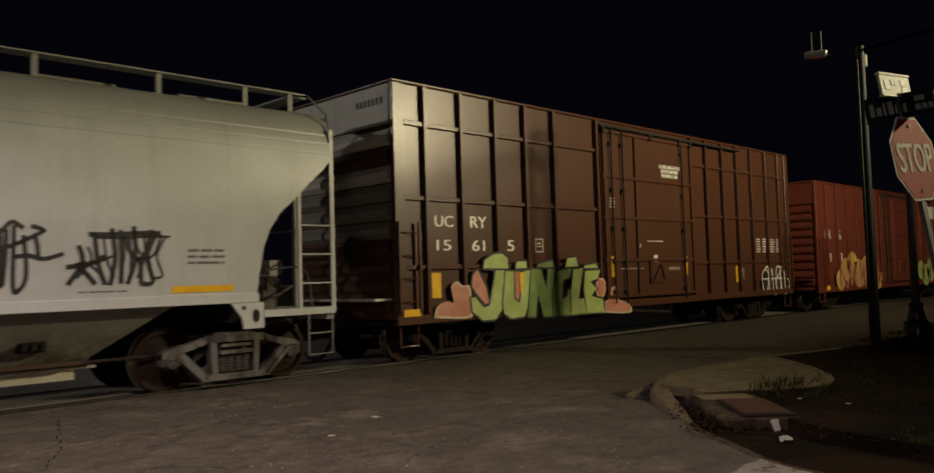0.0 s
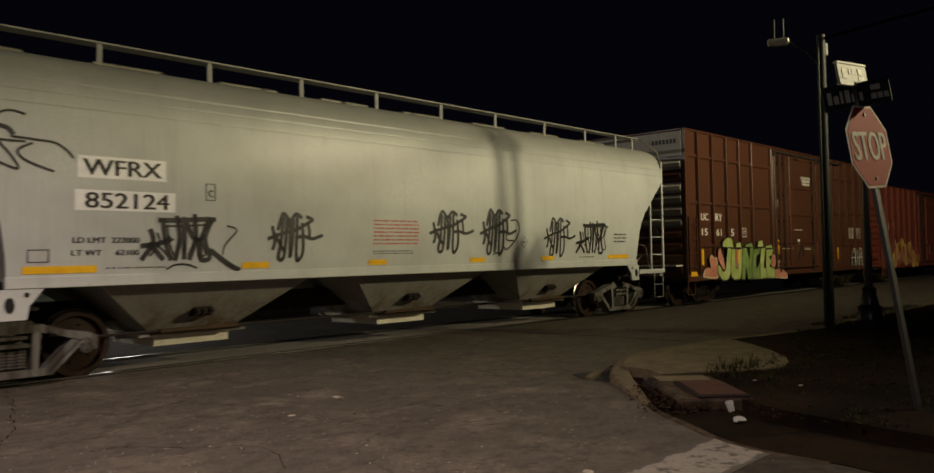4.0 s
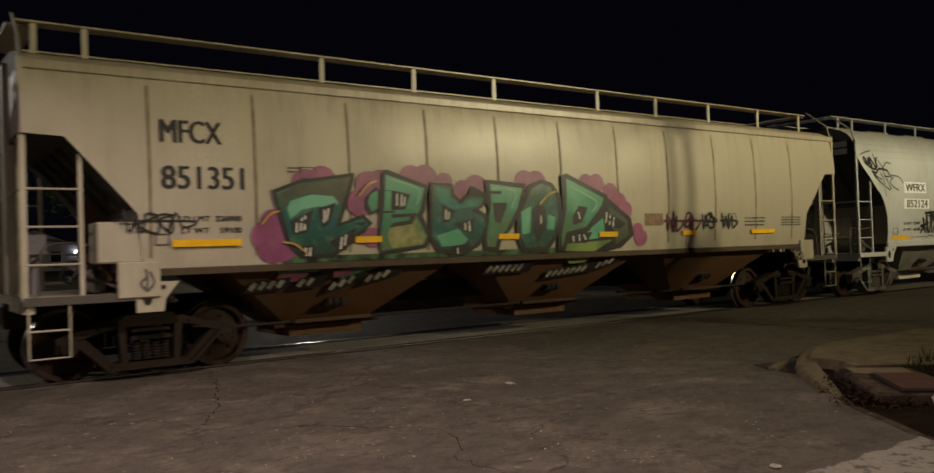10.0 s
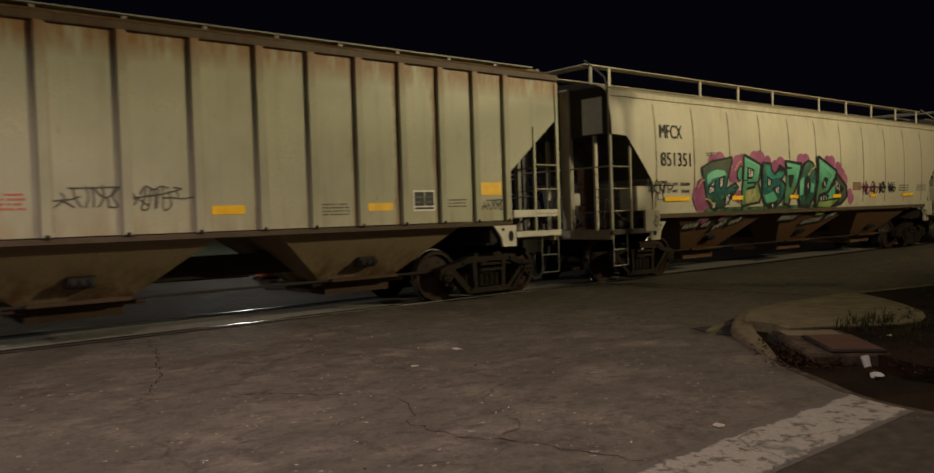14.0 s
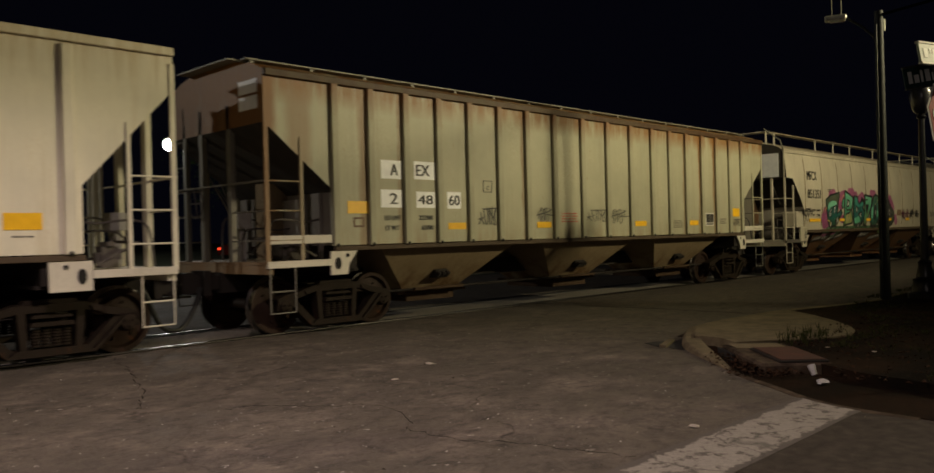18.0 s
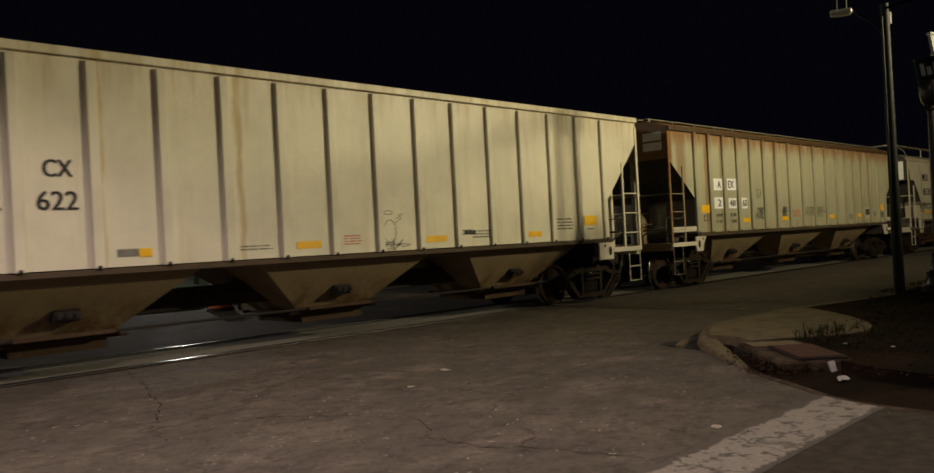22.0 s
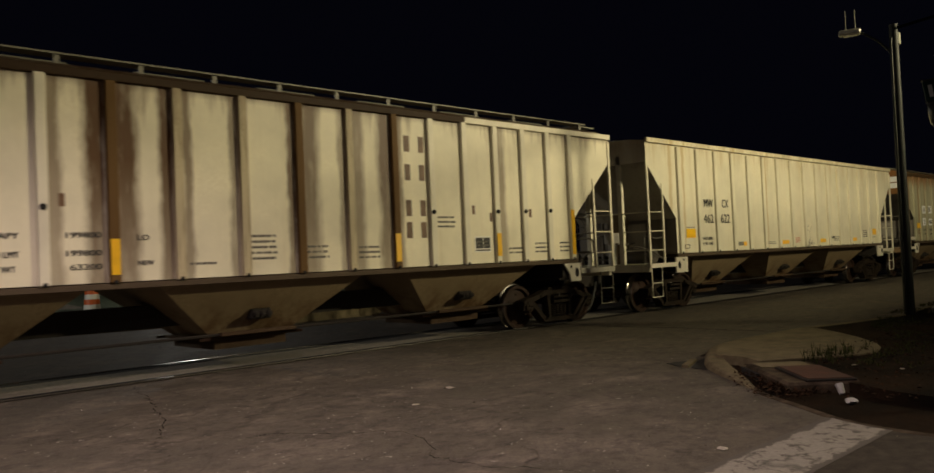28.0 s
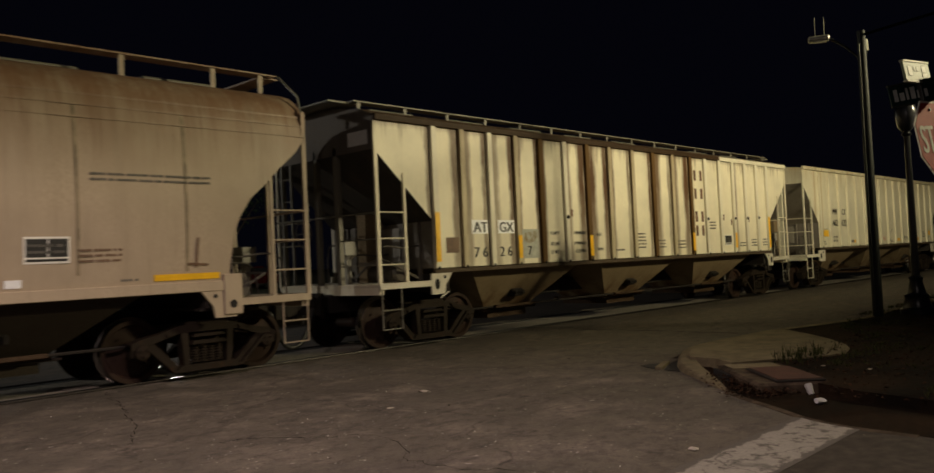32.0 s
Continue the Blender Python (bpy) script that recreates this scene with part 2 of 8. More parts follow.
SOIL = soil_material()
DAMP = plain("damp_dirt", (0.034, 0.026, 0.018), 0.95, vary=0.6, scale=9, relief=0.8, gloss=0.1)
GRIT = plain("gutter_grit", (0.062, 0.046, 0.031), 0.95, vary=0.6, scale=7, relief=0.8, gloss=0.1)
TURF = plain("turf", (0.018, 0.026, 0.009), 0.95, vary=0.5, scale=4, relief=0.8)
RAIL = plain("rail_steel", (0.35, 0.33, 0.31), 0.22, 1.0, vary=0.15)
# flat black for bolts, and for the shade in holes and grooves
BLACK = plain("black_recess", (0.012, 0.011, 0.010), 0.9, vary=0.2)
TRUCK = paint("truck_steel", (0.022, 0.016, 0.011), dirt=(0.022, 0.012, 0.007), rust=(0.080, 0.030, 0.011), rusty=1.0, rough=0.7, grime=0.6, gloss=0.12)
TRUCK_PALE = paint("truck_pale", (0.17, 0.165, 0.155), dirt=(0.045, 0.035, 0.028), rust=(0.085, 0.04, 0.02), rusty=0.8, rough=0.7, grime=1.0, streaks=0.9, band=(0.46, 0.62), gloss=0.2)
WHEEL = paint("wheel_steel", (0.030, 0.018, 0.013), dirt=(0.034, 0.017, 0.010), rust=(0.10, 0.036, 0.014), rusty=1.0, rough=0.6, grime=0.4, gloss=0.12)
TREAD = plain("wheel_tread", (0.30, 0.28, 0.26), 0.25, 1.0, vary=0.1)
UNDER = paint("underframe_black", (0.030, 0.026, 0.023), dirt=(0.035, 0.024, 0.016), rough=0.75, grime=0.4, gloss=0.12)
HOSE = plain("hose_rubber", (0.016, 0.016, 0.016), 0.6, vary=0.2)
YELLOW = plain("reflector_yellow", (0.92, 0.52, 0.02), 0.35, vary=0.12, scale=5, relief=0.05)
INK = plain("stencil_black", (0.018, 0.017, 0.016), 0.6, vary=0.2)
FAINT = plain("worn_stencil_black", (0.10, 0.093, 0.08), 0.6, vary=0.4, scale=12)
WHITE = plain("stencil_white", (0.78, 0.76, 0.70), 0.5, vary=0.1)
REDINK = plain("stencil_red", (0.50, 0.10, 0.06), 0.5, vary=0.15)
SPRAY = plain("spray_black", (0.025, 0.024, 0.024), 0.5, vary=0.4, scale=3)
POLE = plain("pole_dark", (0.011, 0.013, 0.011), 0.6, vary=0.3, scale=3, gloss=0.25)


# ---- mesh helpers ----
def quad_box(bm, x0, x1, y0, y1, z0, z1):
    v = [bm.verts.new((x, y, z)) for z in (z0, z1) for y in (y0, y1) for x in (x0, x1)]
    for f in ((0, 2, 3, 1), (4, 5, 7, 6), (0, 1, 5, 4), (2, 6, 7, 3), (0, 4, 6, 2), (1, 3, 7, 5)):
        bm.faces.new([v[i] for i in f])
    return v


def box(*b, bevel=0.0):
    bm = bmesh.new()
    quad_box(bm, *b)
    if bevel:
        bmesh.ops.bevel(bm, geom=bm.edges[:], offset=bevel, segments=1, affect="EDGES")
    return bm


def boxes(*bs):
    bm = bmesh.new()
    for b in bs:
        quad_box(bm, *b)
    return bm


def tube(bm, a, b, r, seg=8, r2=None):
    a, b = Vector(a), Vector(b)
    axis = (b - a).normalized()
    side = axis.orthogonal().normalized()
    up = axis.cross(side)
    rings = []
    for p, q in ((a, r), (b, r if r2 is None else r2)):
        rings.append([bm.verts.new(p + q * (math.cos(2 * math.pi * i / seg) * side + math.sin(2 * math.pi * i / seg) * up)) for i in range(seg)])
    for i in range(seg):
        j = (i + 1) % seg
        bm.faces.new((rings[0][i], rings[0][j], rings[1][j], rings[1][i]))
    bm.faces.new(rings[0][::-1])
    bm.faces.new(rings[1])


def tubes(points, r, seg=6):
    """One bent pipe along the points, its rings shared at the bends."""
    bm = bmesh.new()
    pts = [Vector(p) for p in points]
    last = len(pts) - 1
    side, rings = None, []
    for i, p in enumerate(pts):
        along = (pts[min(last, i + 1)] - p).normalized() + (p - pts[max(0, i - 1)]).normalized()
        along = along.normalized() if along.length > 1e-6 else (p - pts[max(0, i - 1)]).normalized()
        if side is None:
            side = along.orthogonal()
        side = (side - along * side.dot(along)).normalized()
        other = along.cross(side)
        rings.append([bm.verts.new(p + r * (math.cos(w) * side + math.sin(w) * other)) for w in (2 * math.pi * k / seg for k in range(seg))])
    for c, d in zip(rings, rings[1:]):
        for k in range(seg):
            j = (k + 1) % seg
            bm.faces.new((c[k], c[j], d[j], d[k]))
    bm.faces.new(rings[0][::-1])
    bm.faces.new(rings[-1])
    return bm


def lathe(bm, profile, seg=24, axis="y", centre=(0, 0, 0)):
    """profile: rows of (distance along the axis, radius)."""
    rings = []
    for d, r in profile:
        ring = []
        for i in range(seg):
            a = 2 * math.pi * i / seg
            p = (r * math.cos(a), d, r * math.sin(a)) if axis == "y" else (r * math.cos(a), r * math.sin(a), d)
            ring.append(bm.verts.new(Vector(p) + Vector(centre)))
        rings.append(ring)
    for a, b in zip(rings, rings[1:]):
        for i in range(seg):
            j = (i + 1) % seg
            bm.faces.new((a[i], a[j], b[j], b[i]))
    bm.faces.new(rings[0][::-1])
    bm.faces.new(rings[-1])
    return bm


def prism(bm, outline, y0, y1):
    """An outline in x and z, pushed through from y0 to y1."""
    a = [bm.verts.new((x, y0, z)) for x, z in outline]
    b = [bm.verts.new((x, y1, z)) for x, z in outline]
    n = len(outline)
    bm.faces.new(a)
    bm.faces.new(b[::-1])
    for i in range(n):
        j = (i + 1) % n
        bm.faces.new((a[j], a[i], b[i], b[j]))
    return bm


def mesh_of(name, bm, material, smooth=35):
    bmesh.ops.recalc_face_normals(bm, faces=bm.faces[:])
    me = bpy.data.meshes.new(name)
    bm.to_mesh(me)
    bm.free()
    me.materials.append(material)
    if smooth:
        for p in me.polygons:
            p.use_smooth = True
        me.set_sharp_from_angle(angle=radians(smooth))
    return me


def part(name, shape, material, parent=None, label="", at=None):
    """Links a bmesh, or a mesh that is shared, as one object under its thing."""
    me = shape if isinstance(shape, bpy.types.Mesh) else mesh_of(name, shape, material)
    ob = new(name, me)
    ob.parent = parent
    if at is not None:
        ob.matrix_basis = at if isinstance(at, Matrix) else pose(*at)
    if label:
        ob["label"] = label
    return ob


def thing(name, label, category, at=(0, 0, 0), group="", kind=""):
    ob = new(name)
    ob.matrix_basis = at if isinstance(at, Matrix) else pose(*at)
    return tagged(ob, label, category, group, kind)


def setting(name, shape, material, label, category=""):
    return tagged(part(name, shape, material), label, category, "", "structure")


# ---- ground, tracks and street corner ----
SIDE = 10.383
MID = SIDE + 1.56
GAUGE = 0.75


def flat(points, z, depth=0.0):
    bm = bmesh.new()
    top = [bm.verts.new((x, y, z)) for x, y in points]
    bm.faces.new(top)
    if depth:
        low = [bm.verts.new((x, y, z - depth)) for x, y in points]
        n = len(points)
        for i in range(n):
            j = (i + 1) % n
            bm.faces.new((top[j], top[i], low[i], low[j]))
        bm.faces.new(low[::-1])
    return bm


def smooth_line(points, steps=6):
    out = []
    for i in range(len(points) - 1):
        p0, p1, p2, p3 = (Vector(points[max(0, min(len(points) - 1, i + k))]) for k in (-1, 0, 1, 2))
        for s in range(steps):
            t = s / steps
            out.append(0.5 * ((2 * p1) + (p2 - p0) * t + (2 * p0 - 5 * p1 + 4 * p2 - p3) * t * t + (3 * p1 - p0 - 3 * p2 + p3) * t ** 3))
    out.append(Vector(points[-1]))
    return [tuple(p) for p in out]


setting("ground", flat([(-900, -900), (900, -900), (900, 900), (-900, 900)], -0.02), ASPHALT, "worn cracked asphalt street at night", "ground")

def offset_line(line, d):
    out = []
    for i, p in enumerate(line):
        a, b = Vector(line[max(0, i - 1)]), Vector(line[min(len(line) - 1, i + 1)])
        t = (b - a).normalized()
        out.append((p[0] + d * t.y, p[1] - d * t.x))
    return out


def ribbon(line, d0, d1, z0, z1):
    bm = bmesh.new()
    a, b = offset_line(line, d0), offset_line(line, d1)
    rows = [[bm.verts.new((*p, z)) for p, z in ((pa, -0.1), (pa, z0), (pb, z1), (pb, -0.1))] for pa, pb in zip(a, b)]
    for r, s in zip(rows, rows[1:]):
        for i in range(3):
            bm.faces.new((r[i], s[i], s[i + 1], r[i + 1]))
    bm.faces.new(rows[0])
    bm.faces.new(rows[-1][::-1])
    return bm


def sweep(line, profiles):
    """A strip along a line; profiles gives, for each point, rows of (distance to the right of the line, height)."""
    bm = bmesh.new()
    rows = []
    for i, prof in enumerate(profiles):
        p, q = Vector(line[max(0, i - 1)]), Vector(line[min(len(line) - 1, i + 1)])
        t = (q - p).normalized()
        rows.append([bm.verts.new((line[i][0] + d * t.y, line[i][1] - d * t.x, z)) for d, z in prof])
    for r, u in zip(rows, rows[1:]):
        for i in range(len(r) - 1):
            bm.faces.new((r[i], u[i], u[i + 1], r[i + 1]))
    bm.faces.new(rows[0])
    bm.faces.new(rows[-1][::-1])
    return bm


GUTTER = smooth_line([(5.72, -12.0), (5.73, 0.0), (5.86, 2.0), (6.02, 2.78), (6.45, 3.38), (6.85, 3.90), (7.13, 4.17), (7.64, 4.70)])
KERB = smooth_line([(7.13, 4.17), (7.64, 4.70), (8.12, 5.18), (8.56, 5.50), (9.28, 5.86), (9.9, 5.98), (10.4, 6.01), (11.2, 5.98), (12.2, 5.92), (13.0, 5.74), (14.2, 5.45), (15.2, 5.32), (17.1, 5.42), (19.7, 5.3), (30, 5.3), (60, 5.3)])


def kerb_profile(p):
    """A low rounded kerb that sinks to street level at its end in the gutter and grows to the pavement's height."""
    h = float(np.interp(p[0], [7.13, 7.4, 7.9, 8.6, 9.6], [-0.012, 0.015, 0.045, 0.07, 0.10]))
    w = float(np.interp(p[0], [7.13, 7.7, 8.2, 8.8, 9.5], [0.06, 0.17, 0.24, 0.24, 0.17]))
    return [(0.0, -0.1), (0.0, -0.016), (0.012, 0.55 * h), (0.035, 0.9 * h), (0.06, h), (w, h + 0.002), (w + 0.01, h - 0.02), (w + 0.01, -0.1)]


NOSE = offset_line(KERB, 0.165)
setting("gutter_lip", sweep(GUTTER[12:], [[(0.0, -0.1), (0.0, -0.015), (0.06, -0.006), (0.07, -0.1)]] * len(GUTTER[12:])), GRIT, "thin broken concrete lip at the road's edge", "gutter")
# its dark soil also stands for the shaded recess before the inlet
setting("gutter", flat([p for p in offset_line(GUTTER, 0.065)] + [(8.10, 5.02), (8.60, 5.20), (8.62, 5.06), (8.09, 4.69), (7.06, 3.78), (7.42, 3.42), (7.2, 2.9), (6.9, 2.0), (6.65, 0.0), (6.45, -12.0)], -0.010, 0.08), SOIL, "leaf-filled dirty gutter", "gutter")
setting("kerb_gutter", ribbon(KERB[24:60], -0.10, 0.0, -0.017, -0.012), DAMP, "dark dirty crack in front of the kerb", "gutter")
setting("kerb", sweep(KERB, [kerb_profile(p) for p in KERB]), CONCRETE, "pale worn concrete kerb round the street corner", "kerb")
setting("verge", flat([(6.40, -12.0), (6.55, 0.0), (6.82, 1.8), (7.12, 2.8), (7.45, 3.36), (8.2, 4.2), (8.62, 5.0)] + NOSE[22:] + [(60, -12.0)], 0.085, 0.2), SOIL, "dark bare soil and thin grass on the corner", "ground")
setting("pavement", flat([p for p in NOSE[18:] if p[0] < 12.35] + [(12.2, 5.52), (11.75, 5.05), (11.2, 4.56), (10.6, 4.12), (10.2, 3.93), (9.75, 3.82), (9.4, 3.9), (9.14, 4.06), (8.85, 4.30), (8.5, 4.54), (8.34, 4.66), (8.62, 5.02)], 0.102, 0.12), CONCRETE, "pale concrete pavement at the street corner", "pavement")


CRACK = plain("crack_dirt", (0.020, 0.017, 0.015), 0.95, vary=0.5, scale=9, gloss=0.05)


def road_crack(points, width, seed):
    """A crooked crack in the asphalt: a flat dark strip of uneven width."""
    r = random.Random(seed)
    bm, before = bmesh.new(), None
    for x, y in smooth_line(points, 9):
        x, y, w = x + r.gauss(0, 0.018), y + r.gauss(0, 0.018), width * r.uniform(0.35, 1.3)
        row = [bm.verts.new((x - w, y - 0.4 * w, -0.0165)), bm.verts.new((x + w, y + 0.4 * w, -0.0165))]
        if before:
            bm.faces.new((before[0], before[1], row[1], row[0]))
        before = row
    return setting("road_crack", bm, CRACK, "crooked dark crack in the asphalt", "crack")


road_crack([(3.70, 3.05), (3.55, 3.75), (3.32, 4.3), (3.32, 4.82), (3.57, 5.17), (3.70, 5.71), (3.35, 6.1), (3.03, 6.58), (2.77, 6.64)], 0.005, 1)
road_crack([(3.5, 10.9), (3.3, 10.2), (3.1, 9.37), (2.82, 8.6), (2.69, 8.14), (2.45, 7.7), (2.29, 7.3)], 0.006, 2)
road_crack([(12.5, 10.0), (12.58, 9.2), (12.66, 8.4), (12.62, 7.4), (12.64, 6.7), (12.5, 6.05)], 0.030, 3)
road_crack([(5.6, 2.35), (5.2, 1.7), (5.3, 1.1), (4.9, 0.5)], 0.012, 4)
# a darker asphalt tone from the white line towards the corner
DARKER_PATCH = plain("darker_asphalt", (0.046, 0.038, 0.030), 0.85, vary=0.4, scale=9, relief=0.8, gloss=0.15)
setting("asphalt_patch", flat([(3.2, 2.43), (3.2, -3.0), (5.73, -3.0), (5.76, 0.0), (5.90, 1.6), (5.97, 2.2), (6.02, 2.43)], -0.016, 0.05), DARKER_PATCH, "darker asphalt past the white line", "road")

setting("track_bed", boxes((-300, 300, MID - GAUGE - 0.07, MID + GAUGE + 0.07, -0.1, -0.010)), BALLAST, "grey packed strip round the street rails", "track bed")
for k, side in enumerate((-1, 1)):
    y = MID + side * (GAUGE + 0.035)
    setting("rail_%d" % (k + 1), boxes((-300, 300, y - 0.035, y + 0.035, -0.1, 0.012)), RAIL, "worn steel rail with a bright running surface", "rail")
    # the groove is a flat black strip; its shade is only colour
    g = MID + side * (GAUGE - 0.092)
    setting("flangeway_%d" % (k + 1), boxes((-300, 300, g - 0.09, g + 0.09, -0.1, -0.004)), BLACK, "flat black strip standing for the shaded groove beside the rail", "groove")

line = line_material()
setting("road_line", boxes((-6, 6.14, 2.42, 3.02, -0.1, -0.012)), line, "worn cracked white road line", "road marking")

# far side
def slope_mesh():
    bm = bmesh.new()
    rows = [[bm.verts.new((x, y, z)) for x in (-120, 160)] for y, z in ((38, -0.03), (40, 0.08), (52, 0.75), (400, 1.2))]
    for a, b in zip(rows, rows[1:]):
        bm.faces.new((a[0], a[1], b[1], b[0]))
    return bm


def far_road_mesh():
    bm = bmesh.new()
    rows = [[bm.verts.new((x, y, z + 0.006)) for x in (-9, 12.5)] for y, z in ((38, -0.03), (40, 0.08), (47, 0.47))]
    for a, b in zip(rows, rows[1:]):
        bm.faces.new((a[0], a[1], b[1], b[0]))
    return bm


setting("far_road", far_road_mesh(), ASPHALT, "side street running on across the tracks", "road")
setting("far_kerb", boxes((-9, 12.4, 46.9, 47.15, 0.3, 0.60)), CONCRETE, "pale kerb at the end of the far street", "kerb")
setting("yard_kerb", flat([(3.5, 21.9), (9.6, 20.9), (9.6, 21.15), (3.5, 22.15)], 0.03, 0.12), CONCRETE, "low pale concrete edge across the tracks", "kerb")
setting("yard_slab", box(9.9, 13.6, 18.4, 19.5, -0.1, 0.24, bevel=0.02), CONCRETE, "low pale concrete slab across the tracks", "slab")
setting("yard_grass", flat([(4.6, 22.1), (9.6, 21.1), (160, 20.6), (160, 38.2), (9.0, 38.2)], -0.008, 0.08), TURF, "dark grass strip across the tracks", "grass")
setting("yard_soil", flat([(-120, 21.6), (-9.2, 21.6), (-9.2, 38.2), (-120, 38.2)], -0.008, 0.08), TURF, "dark grass beside the far street", "grass")
setting("far_verge", slope_mesh(), TURF, "dark grass across the tracks", "grass")


# ---- railway trucks ----
SHARED = {}


def shared(name, make, material):
    if name not in SHARED:
        SHARED[name] = mesh_of(name, make(), material)
    return SHARED[name]


WHEEL_R = 0.44
BASE = 0.95


def wheelset_mesh():
    bm = bmesh.new()
    for s in (-1, 1):
        prof = [(0.80, 0.07), (0.80, 0.13), (0.775, 0.16), (0.755, 0.34), (0.815, 0.37), (0.815, WHEEL_R - 0.012), (0.80, WHEEL_R), (0.715, WHEEL_R + 0.006), (0.705, WHEEL_R + 0.028), (0.685, WHEEL_R + 0.028), (0.68, 0.36), (0.72, 0.32), (0.70, 0.14), (0.66, 0.08)]
        lathe(bm, [(s * d, r) for d, r in prof], 32)
        for i in range(6):
            a = math.pi * i / 3
            tube(bm, (0.25 * math.cos(a), s * 0.75, 0.25 * math.sin(a)), (0.25 * math.cos(a), s * 0.79, 0.25 * math.sin(a)), 0.02, 6)
    tube(bm, (0, -0.72, 0), (0, 0.72, 0), 0.085, 12)
    return bm


def worn_wheelset():
    """The wheelset's mesh, its treads and flanges ground bright by the rails."""
    me = mesh_of("wheelset", wheelset_mesh(), WHEEL)
    me.materials.append(TREAD)
    for p in me.polygons:
        if min(math.hypot(me.vertices[i].co.x, me.vertices[i].co.z) for i in p.vertices) > WHEEL_R - 0.02:
            p.material_index = 1
    return me


WORN_WHEELS = worn_wheelset()


def side_frame_mesh():
    """A heavy cast side frame: deep top bar, broad tension arms, columns round the spring nest, journal jaws."""
    bm = bmesh.new()
    top = [(-1.10, 0.47), (-1.10, 0.56), (-0.98, 0.61), (-0.70, 0.66), (-0.42, 0.75), (0.42, 0.75), (0.70, 0.66), (0.98, 0.61), (1.10, 0.56), (1.10, 0.47), (0.80, 0.54), (0.40, 0.65), (-0.40, 0.65), (-0.80, 0.54)]
    prism(bm, top, -0.10, 0.09)
    for s in (-1, 1):
        # tension arm with a raised flange along its edge, spring column, journal jaws
        prism(bm, [(s * 0.78, 0.54), (s * 0.92, 0.50), (s * 0.52, 0.11), (s * 0.38, 0.14)], -0.085, 0.08)
        prism(bm, [(s * 0.86, 0.50), (s * 0.92, 0.50), (s * 0.52, 0.11), (s * 0.47, 0.125)], -0.13, -0.08)
        prism(bm, [(s * 0.28, 0.18), (s * 0.36, 0.18), (s * 0.40, 0.66), (s * 0.30, 0.66)], -0.10, 0.07)
        prism(bm, [(s * 1.10, 0.54), (s * 1.05, 0.54), (s * 1.07, 0.38), (s * 1.10, 0.38)], -0.08, 0.06)
        prism(bm, [(s * 0.79, 0.54), (s * 0.84, 0.54), (s * 0.83, 0.38), (s * 0.80, 0.38)], -0.08, 0.06)
        prism(bm, [(s * 0.47, 0.70), (s * 0.62, 0.66), (s * 0.60, 0.61), (s * 0.49, 0.64)], -0.125, -0.09)
    prism(bm, [(-0.52, 0.11), (0.52, 0.11), (0.42, 0.20), (-0.42, 0.20)], -0.13, 0.10)
    prism(bm, [(-0.26, 0.48), (0.26, 0.48), (0.24, 0.53), (-0.24, 0.53)], -0.15, -0.05)
    prism(bm, [(-0.24, 0.58), (0.24, 0.58), (0.22, 0.62), (-0.22, 0.62)], -0.14, -0.05)
    prism(bm, [(-0.30, 0.80), (0.30, 0.80), (0.34, 0.74), (-0.34, 0.74)], -0.07, 0.07)
    return bm


def spring_mesh():
    rows = []
    for k in range(6):
        rows += [(0.222 + 0.038 * k, 0.046), (0.228 + 0.038 * k, 0.064), (0.244 + 0.038 * k, 0.064), (0.250 + 0.038 * k, 0.046)]
    return lathe(bmesh.new(), rows, 12, "z", (0, -0.035, 0))


def bolster_mesh():
    bm = boxes((-0.20, 0.20, -1.05, 1.05, 0.46, 0.60), (-0.30, 0.30, -0.5, 0.5, 0.55, 0.74), (-0.12, 0.12, -0.2, 0.2, 0.70, 0.86))
    return bm


def bearing_mesh():
    bm = bmesh.new()
    lathe(bm, [(-0.13, 0.05), (-0.12, 0.10), (-0.04, 0.13), (0.08, 0.13), (0.10, 0.08)], 14)
    for i in range(3):
        a = 2 * math.pi * i / 3 + 0.5
        tube(bm, (0.05 * math.cos(a), -0.155, 0.05 * math.sin(a)), (0.05 * math.cos(a), -0.12, 0.05 * math.sin(a)), 0.018, 6)
    return bm


WHEELS = []


def truck(car, x, pale=False):
    steel = TRUCK_PALE if pale else TRUCK
    tag = "_pale" if pale else ""
    t = part("truck", shared("bolster" + tag, bolster_mesh, steel), steel, car, "two-axle cast steel truck", (x, 0, 0))
    for s in (-1, 1):
        part("side_frame", shared("side_frame" + tag, side_frame_mesh, steel), steel, t, at=(0, s * 1.02, 0))
        for u in (-0.18, -0.06, 0.06, 0.18):
            part("spring", shared("spring" + tag, spring_mesh, steel), steel, t, at=(u, s * 1.02, 0))
        for e in (-1, 1):
            part("bearing", shared("bearing" + tag, bearing_mesh, steel), steel, t, at=(e * BASE, s * 1.02, WHEEL_R, 0, 0, 0 if s < 0 else 180))
    for e in (-1, 1):
        w = part("wheelset", WORN_WHEELS, WHEEL, t, at=(e * BASE, 0, WHEEL_R))
        WHEELS.append((w, e * BASE))
    return t


# ---- lettering and sprayed lines on the cars ----
TEXTS = []


def text(car, words, x0, x1, z0, z1, material, skin, name="lettering"):
    """Words that fill x0..x1 and z0..z1 on the near side, whose half width at a height skin(z) gives."""
    TEXTS.append((car, words, x0, x1, z0, z1, material, skin, name))


